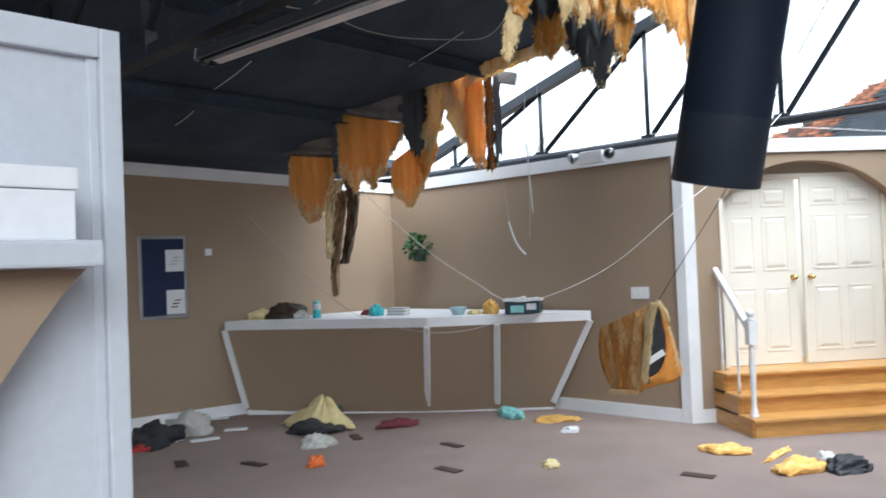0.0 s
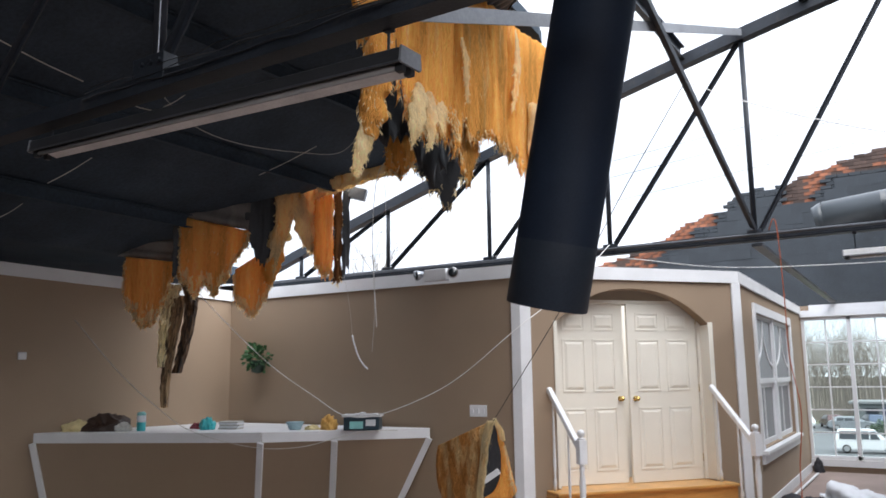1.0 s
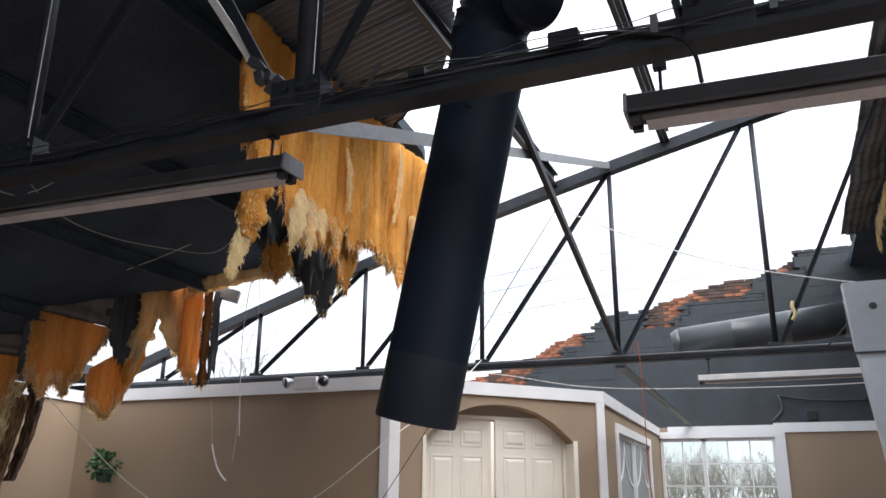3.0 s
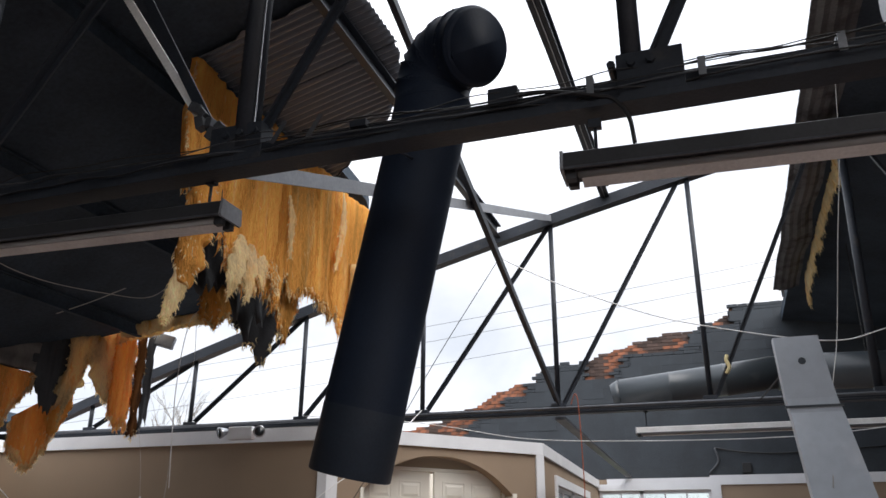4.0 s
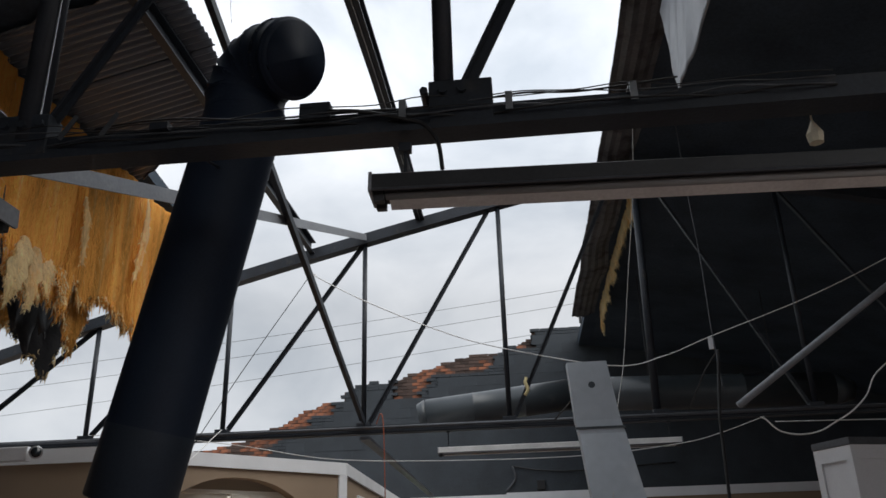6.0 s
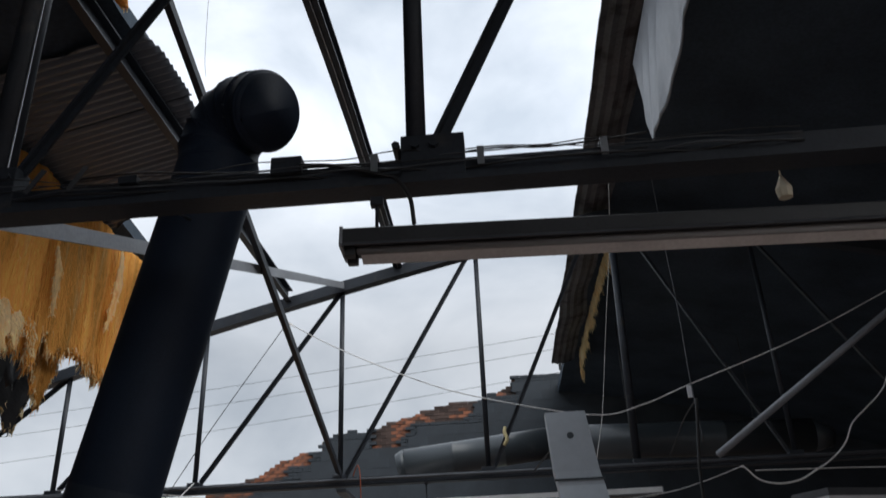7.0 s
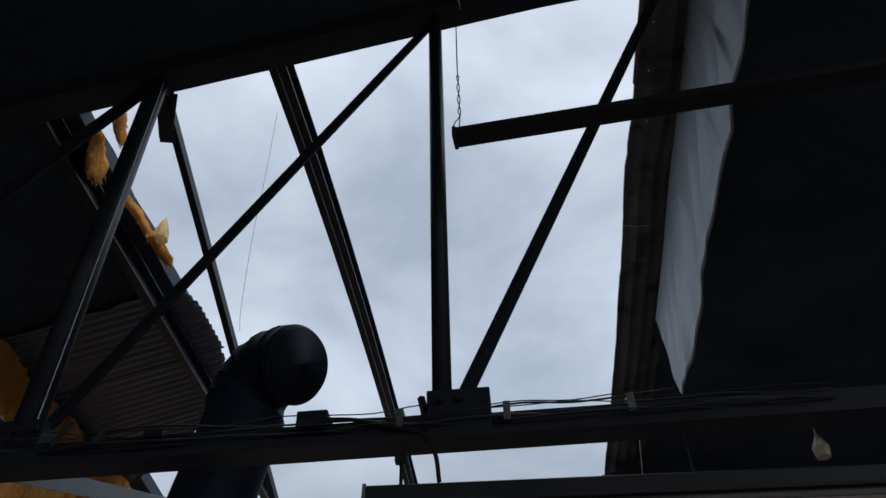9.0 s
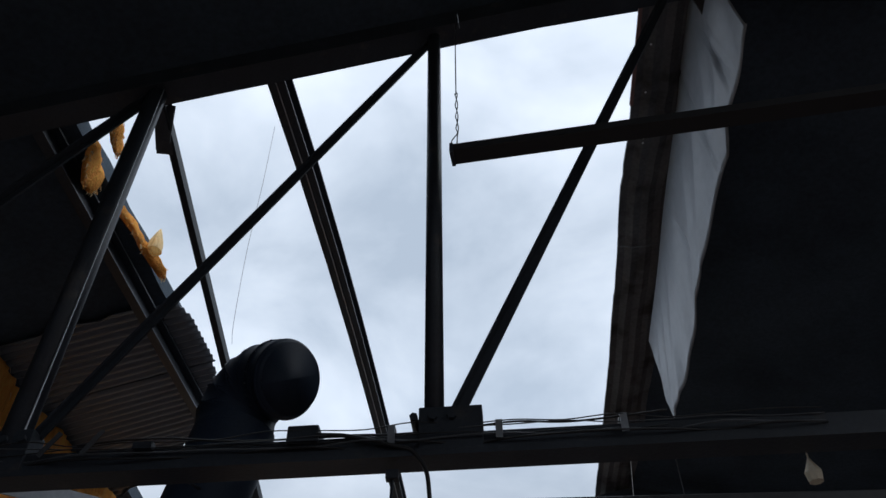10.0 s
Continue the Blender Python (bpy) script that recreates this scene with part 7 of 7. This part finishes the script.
cable("white wire slung over the counter to the far truss", [(-7.75, 6.45, 2.95), (-7.09, 6.5, 2.4), (-6.36, 6.5, 1.9), (-5.71, 6.5, 1.56), (-5.3, 6.5, 1.375), (-4.82, 6.5, 1.40), (-4.03, 6.5, 1.69), (-3.29, 6.5, 2.19), (-3.05, 7.2, 2.62), (-2.96, 8.02, 3.12)], 0.0042)
cable("grey wire slung across the counter front", [(-8.5, 5.5, 2.45), (-7.735, 5.55, 1.86), (-7.087, 5.6, 1.46), (-6.55, 5.6, 1.24), (-5.9, 5.8, 1.09), (-5.55, 6.1, 1.08), (-5.35, 6.5, 1.16), (-5.25, 6.9, 1.20), (-5.15, 7.2, 1.187)], 0.0035, GREYC)
cable("loose pale cable sagging under the dark roof", [(-5.5, 4.2, zr(-5.5)), (-5.48, 4.59, 3.98), (-5.48, 5.16, 3.95), (-5.34, 5.8, 4.0), (-5.21, 6.25, 4.08), (-5.1, 6.5, zr(-5.1))], 0.004, GREYC)
for a, b in (((-6.89, 4.11, 3.56), (-6.4, 4.22, 3.75)), ((-7.52, 4.03, 3.3), (-7.25, 4.09, 3.41)), ((-6.01, 5.91, 3.89), (-5.35, 6.06, 4.13)), ((-5.59, 3.96, 4.04), (-5.59, 4.22, 4.04)), ((-5.51, 4.28, 4.07), (-5.3, 4.33, 4.15)), ((-5.39, 2.8, 4.11), (-5.53, 3.54, 4.07))):
    cable("bent pale hanger wire under the dark roof", [a, ((a[0] + b[0]) / 2, (a[1] + b[1]) / 2, (a[2] + b[2]) / 2 - 0.01), b], 0.005, GREYC, category="hanger wire", name="hanger_wire")
cable("thin wire hanging by the torn edge", [(-5.3, 7.3, 4.3), (-5.27, 7.0, 4.0), (-5.34, 7.0, 3.3), (-5.28, 7.0, 2.3)], 0.005)
for ph in (0.0, 3.14):
    cable("twisted wire holding the dangling strip", [(0.052, 1.46, 3.545), (0.046 + 0.008 * math.cos(ph), 1.445, 3.565)] + [(0.056 + 0.0035 * math.sin(k * 1.57 + ph), 1.435 + 0.0035 * math.cos(k * 1.57 + ph), 3.585 + 0.028 * k) for k in range(9)] + [(0.057, 1.5, 4.2), (0.055, 1.75, 4.8), (0.05, 2.2, 5.45)], 0.0016, CABLEB, n=4)
cable("thin thread hanging from the open purlin", [(-1.0, 2.64, 5.34), (-0.995, 2.64, 4.9), (-1.0, 2.645, 4.4), (-0.985, 2.64, 3.97), (-0.98, 2.66, 3.86)], 0.001, GREYC, category="thread", name="thread")
cable("wire dangling beside the trough", [(1.36, 7.0, 5.85), (1.275, 7.0, 5.03), (1.14, 7.0, 4.218), (1.002, 7.0, 3.368), (0.80, 6.2, 2.77), (0.66, 5.7, 2.12)], 0.0035, GREYC)
cable("thin dark wire on the ridge side", [(1.80, 7.2, 5.85), (1.814, 7.2, 5.058), (1.837, 7.2, 4.33), (1.837, 7.2, 3.66), (1.86, 7.2, 3.1)], 0.005, GREYST)
bm = bmesh.new()
rod(bm, [(1.91, 7.0, 2.95), (3.54, 7.0, 4.07), (5.1, 7.0, 5.14)], 0.03, 10)
tagged(part("conduit_pipe", bm, PALEST, smooth=True), "grey steel pipe sloping up from the truss", "pipe")
bm = bmesh.new()
rod(bm, [(1.568, 6.0, 3.2), (1.505, 6.0, 2.704), (1.485, 6.0, 2.115), (1.45, 6.0, 1.0)], 0.012, 8)
rod(bm, [(1.568, 6.0, 3.2), (1.6, 6.6, 3.2), (1.7, 8.0, 3.1)], 0.006, 6)
tagged(part("hanging_pole", bm, CABLEB), "thin black pole hanging from the truss", "pole")
cable("black flexible conduit from the truss to the strip light", [(-0.45, 2.2, 3.12), (-0.342, 2.2, 3.108), (-0.198, 2.2, 3.066), (-0.146, 2.2, 3.043), (-0.106, 2.2, 2.979), (-0.094, 2.2, 2.886)], 0.007, CABLEB)


def chord_bundle():
    t = thing("cable_bundle", "loose black and grey cables tied along the truss chord", "cables")
    r = random.Random(7)
    for k in range(7):
        pts = []
        for i in range(30):
            x = -3.4 + i * 0.155
            pts.append((x, 2.21 + 0.02 * r.uniform(-1, 1), 3.078 + 0.010 * k + 0.018 * noise.noise(Vector((i * 0.3, k * 3.3, 0)))))
        if k in (2, 5):
            pts = pts[14:27]
        if k in (3,):
            pts = pts[:20]
        bm = bmesh.new()
        rod(bm, smooth_path(pts, 4), r.choice((0.002, 0.003, 0.0035)), 6)
        part("cable", bm, CABLEB if k % 3 != 1 else GREYST, t, smooth=True)
    for x in (-0.214, 0.118, 0.497):
        bm = bmesh.new()
        box(bm, (x - 0.011, 2.195, 3.075), (x + 0.011, 2.199, 3.138))
        box(bm, (x - 0.011, 2.199, 3.134), (x + 0.011, 2.29, 3.138))
        part("tie_strap", bm, STEEL, t)
    for p, q in (((-1.28, 2.19, 3.17), (-1.33, 2.19, 3.09)), ((-1.14, 2.19, 3.17), (-1.19, 2.19, 3.09))):
        bm = bmesh.new()
        bar(bm, p, q, 0.018, 0.004, up=(0, 1, 0))
        part("bent_strap", bm, GREYST, t)
    bm = boxes(((-0.545, 2.2, 3.1), (-0.445, 2.3, 3.158), 0.006))
    part("junction_box", bm, BLACK, t)


chord_bundle()
bm = bmesh.new()
rod(bm, [(-8.9, 8.0, 3.07), (11.5, 8.0, 3.06)], 0.016, 8)
tagged(part("conduit", bm, GREYST, smooth=True), "thin grey conduit along the bare truss chord", "conduit")
cable("cable from the junction on the gable", [(-0.16, 16.40, 3.55), (-0.12, 16.38, 3.3), (-0.3, 16.38, 3.08)], 0.02, GREYST)
cable("dark cable along the gable", [(-0.16, 16.40, 3.55), (0.4, 16.38, 3.45), (1.2, 16.38, 3.42), (3.0, 16.38, 3.5)], 0.015, CABLEB)
tagged(part("gable_vent", boxes(((0.3, 16.36, 3.08), (0.46, 16.42, 3.26), 0.01)), CABLEB), "small black box on the gable wall", "electrical box")
bm = bmesh.new()
bar(bm, (-1.515, 8.2, 3.0), (-1.78, 16.19, 3.045), 0.10, 0.03)
tagged(part("metal_strut", bm, GREYST), "pale steel strut running from the truss to the gable", "steel strut")
cable("cream rag tied on the far truss post", [(0.16, 8.04, 3.50), (0.15, 8.02, 3.45), (0.17, 8.01, 3.38), (0.14, 8.01, 3.32)], 0.018, CLOTHY, category="rag", name="rag")

# ---- outside ----
def car(at, turn, paint, label, van=False):
    t = thing("car", label, "car", group="parked cars")
    h = 1.7 if van else 1.42
    rear = -1.95 if van else -1.5
    lower = [(-2.2, 0.32), (-2.28, 0.6), (-2.22, 0.86), (-2.1, 0.95), (1.3, 0.95), (1.95, 0.82), (2.22, 0.68), (2.28, 0.5), (2.2, 0.3), (1.75, 0.26), (-1.75, 0.26)]
    bm = bmesh.new()
    prism(bm, lower, -0.88, 0.88)
    bmesh.ops.bevel(bm, geom=bm.edges[:], offset=0.06, segments=2, affect="EDGES")
    part("body", bm, paint, t, smooth=False)
    bm = bmesh.new()
    top = [(-2.15 if van else -1.95, 0.93), (rear, h - 0.08), (rear + 0.2, h), (0.15, h), (0.5, h - 0.06), (1.35, 0.93)]
    for (x, z) in top:
        w = 0.86 - 0.2 * (z - 0.93) / (h - 0.93)
        bm.verts.new((x, -w, z))
        bm.verts.new((x, w, z))
    bm.verts.ensure_lookup_table()
    v = bm.verts
    for k in range(5):
        bm.faces.new((v[2 * k], v[2 * k + 2], v[2 * k + 3], v[2 * k + 1]))
    bm.faces.new([v[2 * k] for k in range(6)])
    bm.faces.new([v[2 * k + 1] for k in range(6)][::-1])
    bm.faces.new((v[0], v[1], v[11], v[10]))
    bmesh.ops.recalc_face_normals(bm, faces=bm.faces)
    bmesh.ops.bevel(bm, geom=bm.edges[:], offset=0.03, segments=2, affect="EDGES")
    part("cabin", bm, paint, t)
    for s in (-1, 1):
        for a, b in ((rear + 0.16, -0.72), (-0.66, 0.12), (0.18, 0.82)):
            z1 = h - 0.13
            y0, y1 = 0.87 - 0.2 * 0.06 / (h - 0.93), 0.87 - 0.2 * (z1 - 0.93) / (h - 0.93)
            bt = b if b < 0.5 else 0.5
            bm = bmesh.new()
            vs = [bm.verts.new(q) for q in ((a - (0.06 if a < -1 else 0), s * y0, 1.0), (b, s * y0, 1.0), (bt, s * y1, z1), (a, s * y1, z1))]
            bm.faces.new(vs)
            part("side_window", bm, DARKGL, t).modifiers.new("solid", "SOLIDIFY").thickness = 0.02
        for x in (-1.4, 1.4):
            bm = bmesh.new()
            lathe(bm, [(0.0, -0.1), (0.29, -0.1), (0.31, 0.0), (0.29, 0.1), (0.0, 0.1)], (0, 0, 0), 20, Matrix.Translation((x, s * 0.8, 0.33)) @ Matrix.Rotation(1.5708, 4, "X"))
            wh = part("wheel", bm, RUBBER, t, smooth=True)
            bm = bmesh.new()
            lathe(bm, [(0.0, -0.105), (0.19, -0.105), (0.2, 0.105), (0.0, 0.105)], (0, 0, 0), 16, Matrix.Translation((x, s * 0.8, 0.33)) @ Matrix.Rotation(1.5708, 4, "X"))
            part("rim", bm, STEEL, wh)
    bm = bmesh.new()
    bar(bm, (0.56, 0, h - 0.09), (1.30, 0, 0.99), 1.35, 0.03, up=(0, 0, 1))
    part("windscreen", bm, DARKGL, t)
    t.matrix_basis = Matrix.Translation(at) @ Matrix.Rotation(turn, 4, "Z")


CW = plain("white_car_paint", (0.5, 0.52, 0.54), 0.25)
CS = plain("silver_car_paint", (0.22, 0.24, 0.26), 0.3, 0.4)
CR = plain("dark_red_car_paint", (0.07, 0.035, 0.035), 0.25)
CB = plain("dark_blue_car_paint", (0.03, 0.05, 0.09), 0.25)
for x, y, turn, paint, lab, van in ((-6.0, 67.0, 0.1, CW, "white minivan parked on the wet lot", True), (-14.6, 95.0, 1.9, CW, "white car parked in the lot", False), (-11.8, 96.0, 1.9, CR, "dark red car parked in the lot", False),
                                   (-17.5, 95.5, 1.9, CS, "silver car parked in the lot", False), (-8.0, 97.0, 1.9, CB, "dark blue car parked in the lot", False), (-4.7, 98.0, 0.2, CS, "silver car parked at the lot edge", False),
                                   (-0.6, 98.0, 0.1, CW, "white car parked at the lot edge", False), (-9.5, 92.0, 0.1, CS, "silver car parked by the trees", False)):
    car((x, y, -4.02), turn, paint, lab, van)
bm = bmesh.new()
rod(bm, [(-3.85, 66.0, -4.03), (-3.68, 66.0, 1.25)], 0.035, 10)
tagged(part("lot_post", bm, plain("yellow_paint", (0.5, 0.38, 0.06), 0.6), smooth=True), "tall yellow post in the lot", "post")


def woods():
    r = random.Random(5)
    bm_v, bm_f = [], []

    def stick(p, d, L, rad, depth):
        q = p + d * L
        x = d.orthogonal().normalized()
        y = d.cross(x)
        i0 = len(bm_v)
        for c, rr in ((p, rad), (q, rad * 0.6)):
            for k in range(3):
                a = 2.094 * k
                bm_v.append(c + (x * math.cos(a) + y * math.sin(a)) * rr)
        for k in range(3):
            bm_f.append((i0 + k, i0 + (k + 1) % 3, i0 + 3 + (k + 1) % 3, i0 + 3 + k))
        if depth:
            for _ in range(r.choice((2, 3, 3))):
                nd = (d + Vector((r.uniform(-0.7, 0.7), r.uniform(-0.7, 0.7), r.uniform(-0.1, 0.5)))).normalized()
                stick(p.lerp(q, r.uniform(0.55, 1.0)), nd, L * r.uniform(0.5, 0.75), rad * 0.5, depth - 1)
    for i in range(190):
        x = r.uniform(-32, 10)
        y = r.uniform(110, 150)
        H = r.uniform(4.2, 6.6)
        stick(Vector((x, y, -4.1)), Vector((r.uniform(-0.06, 0.06), r.uniform(-0.06, 0.06), 1)).normalized(), H, r.uniform(0.10, 0.17), 5)
    me = bpy.data.meshes.new("bare_woods")
    me.from_pydata([tuple(v) for v in bm_v], [], bm_f)
    me.materials.append(BARK)
    tagged(new("bare_woods", me), "bare winter trees beyond the parking lot", "trees", kind="stuff")
    vs, fs = [], []
    for i in range(16000):
        x, y = r.uniform(-34, 12), r.uniform(104, 128)
        h = r.uniform(1.2, 3.6) * (0.7 + 0.5 * noise.noise(Vector((x * 0.3, y * 0.1, 0))))
        k = len(vs)
        w = r.uniform(0.03, 0.08)
        dx, dy = r.uniform(-0.5, 0.5), r.uniform(-0.3, 0.3)
        b0 = r.uniform(0, 0.5) * h - 4.1
        vs += [(x - w * 0.6, y, b0), (x + w * 0.6, y, b0), (x + dx * 1.8, y + dy, b0 + h * 0.7)]
        fs.append((k, k + 1, k + 2))
    me = bpy.data.meshes.new("brush")
    me.from_pydata(vs, [], fs)
    me.materials.append(BARK)
    tagged(new("brush", me), "brown winter brush at the edge of the woods", "brush", kind="stuff")
    bm = bmesh.new()
    for i in range(50):
        x = -50 + i * 1.6
        h0 = 3.0 + 2.0 * noise.noise(Vector((i * 0.4, 0, 0)))
        box(bm, (x, 152, -4.1), (x + 1.6, 156, h0 - 2.0))
    tagged(part("backdrop", bm, plain("brush_brown", (0.17, 0.155, 0.14), 0.95, var=0.3)), "brown brush line behind the bare trees", "brush", kind="structure")


woods()
for z0, rise in ((13.47, 0.100), (12.6, 0.103), (11.28, 0.1065)):
    pts = [(x, 40, z0 + rise * (x + 11.15) + 0.0006 * (x + 8) ** 2) for x in range(-48, 33, 8)]
    cable("overhead power line beyond the building", pts, 0.010, CABLEB, category="power line", name="power_line")



# low shed, hedge and sign across the lot
shed = thing("shed", "low grey flat-roofed shed beyond the lot", "building")
part("wall", boxes(((-10.5, 104.0, -4.05), (-0.5, 110.0, -1.75))), plain("shed_grey", (0.11, 0.125, 0.13), 0.8), shed)
part("roof", boxes(((-10.9, 103.6, -1.75), (-0.1, 110.4, -1.45), 0.05)), plain("shed_roof_pale", (0.17, 0.18, 0.185), 0.6), shed)
for x in (-9.2, -6.4, -3.6):
    part("window", boxes(((x, 103.96, -3.0), (x + 1.3, 103.99, -2.2))), DARKGL, shed)
HEDGE = mat("winter_hedge", (0.055, 0.085, 0.05), 0.8, var=0.4, scale=3, fine=30, bump=0.2, isl_rand=0.4)
for n0, (x0, x1, y, h) in enumerate(((-8.4, -5.8, 86.0, 1.7), (-4.6, -1.2, 82.0, 1.9), (-1.2, 3.0, 84.0, 1.7))):
    r = random.Random(60 + n0)
    vs, fs = [], []
    for i in range(2600):
        u, v = r.uniform(0, 1), r.uniform(0, 1)
        top = h * (0.75 + 0.35 * noise.noise(Vector((u * 5, n0, 0)))) * math.sin(max(0.15, min(1, u * 1.2)) * 1.57) 
        p = Vector((x0 + (x1 - x0) * u, y + r.uniform(-0.6, 0.6), -4.02 + v * top))
        d1 = Vector((r.uniform(-1, 1), r.uniform(-1, 1), r.uniform(-0.4, 1))).normalized() * r.uniform(0.06, 0.16)
        d2 = Vector((r.uniform(-1, 1), r.uniform(-1, 1), r.uniform(-1, 1))).normalized() * 0.05
        k = len(vs)
        vs += [p - d2, p + d2, p + d1]
        fs.append((k, k + 1, k + 2))
    me = bpy.data.meshes.new("hedge")
    me.from_pydata(vs, [], fs)
    me.materials.append(HEDGE)
    tagged(new("hedge", me), "dull green winter hedge at the lot edge", "hedge", kind="stuff")
sg = thing("lot_sign", "round dark blue sign on a thin post", "sign")
bm = bmesh.new()
rod(bm, [(-5.2, 75.0, -4.03), (-5.2, 75.0, -1.0)], 0.03, 8)
part("post", bm, STEEL, sg)
bm = bmesh.new()
rod(bm, [(-5.2, 74.95, -1.34), (-5.2, 74.92, -1.34)], 0.3, 20)
part("plate", bm, plain("dark_blue_sign", (0.02, 0.03, 0.08), 0.4), sg)


# white boxed column with recessed panels
def boxed_column(at, turn, w, d, H):
    t = thing("boxed_column", "white square boxed column with recessed panels", "column")
    m = Matrix.Translation(at) @ Matrix.Rotation(turn, 4, "Z")
    bm = bmesh.new()
    box(bm, (0.012, 0.012, 0), (w - 0.012, d - 0.012, H), 0.0, m)
    part("core", bm, WHITE, t)
    s, e = 0.055, 0.001
    for nm, strips in (("front_frame", (((0, 0, 0), (s, 0.012 - e, H)), ((w - s, 0, 0), (w, 0.012 - e, H)), ((s, 0, H - 0.085), (w - s, 0.012 - e, H)), ((s, 0, 0), (w - s, 0.012 - e, 0.16)), ((s, 0, 1.0), (w - s, 0.012 - e, 1.09)))),
                       ("side_frame", (((0, 0.012, 0), (0.012 - e, s, H)), ((0, d - s, 0), (0.012 - e, d, H)), ((0, s, H - 0.085), (0.012 - e, d - s, H)), ((0, s, 0), (0.012 - e, d - s, 0.16)), ((0, s, 1.0), (0.012 - e, d - s, 1.09)))),
                       ("side_frame", (((w - 0.012 + e, 0.012, 0), (w, s, H)), ((w - 0.012 + e, d - s, 0), (w, d, H)), ((w - 0.012 + e, s, H - 0.085), (w, d - s, H))))):
        bm = bmesh.new()
        for lo, hi in strips:
            box(bm, lo, hi, 0.0, m)
        part(nm, bm, WHITE, t)
    bm = bmesh.new()
    box(bm, (-0.004, -0.004, H + 0.001), (w + 0.004, d + 0.004, H + 0.045), 0.003, m)
    part("dusty_top", bm, GREYST, t, "dusty dark top board")


boxed_column((2.05, 5.2, 0.0), math.atan2(0.15, 0.43), 0.455, 0.34, 2.385)
cable("thin pale conduit under the bare truss chord", [(2.48, 7.98, 2.95), (3.2, 7.98, 2.935), (5.0, 7.98, 2.9), (8.0, 7.98, 3.02)], 0.005)


# a bare tree beyond the side wall
def bare_tree(at, height, seed):
    r = random.Random(seed)
    t = thing("bare_tree", "bare winter tree beyond the side wall", "tree")
    bm = bmesh.new()
    tips = []
    trunk = [Vector(at) + Vector((r.uniform(-0.15, 0.15) * k, r.uniform(-0.15, 0.15) * k, height * 0.14 * k)) for k in range(6)]
    rod(bm, trunk, [0.22, 0.2, 0.17, 0.14, 0.1, 0.06], 8)
    part("trunk", bm, BARK, t, smooth=True)
    bm = bmesh.new()

    def limb(p, d, L, rad, depth):
        q = p + d * L
        m1 = p.lerp(q, 0.5) + Vector((r.uniform(-0.06, 0.06) * L, r.uniform(-0.06, 0.06) * L, 0))
        rod(bm, [p, m1, q], [rad, rad * 0.75, rad * 0.5], 4, False)
        if depth:
            for k in range(r.choice((3, 4))):
                nd = (d + Vector((r.uniform(-0.9, 0.9), r.uniform(-0.9, 0.9), r.uniform(-0.1, 0.7)))).normalized()
                limb(p.lerp(q, r.uniform(0.4, 1.0)), nd, L * r.uniform(0.5, 0.75), rad * 0.5, depth - 1)
    for k in range(9):
        p = trunk[r.randrange(2, 6)]
        limb(p, Vector((r.uniform(-0.8, 0.8), r.uniform(-0.8, 0.8), r.uniform(0.4, 1))).normalized(), height * r.uniform(0.2, 0.32), 0.07, 3)
    part("crown", bm, BARK, t)


bare_tree((-31.6, 40.0, -4.1), 14.0, 3)
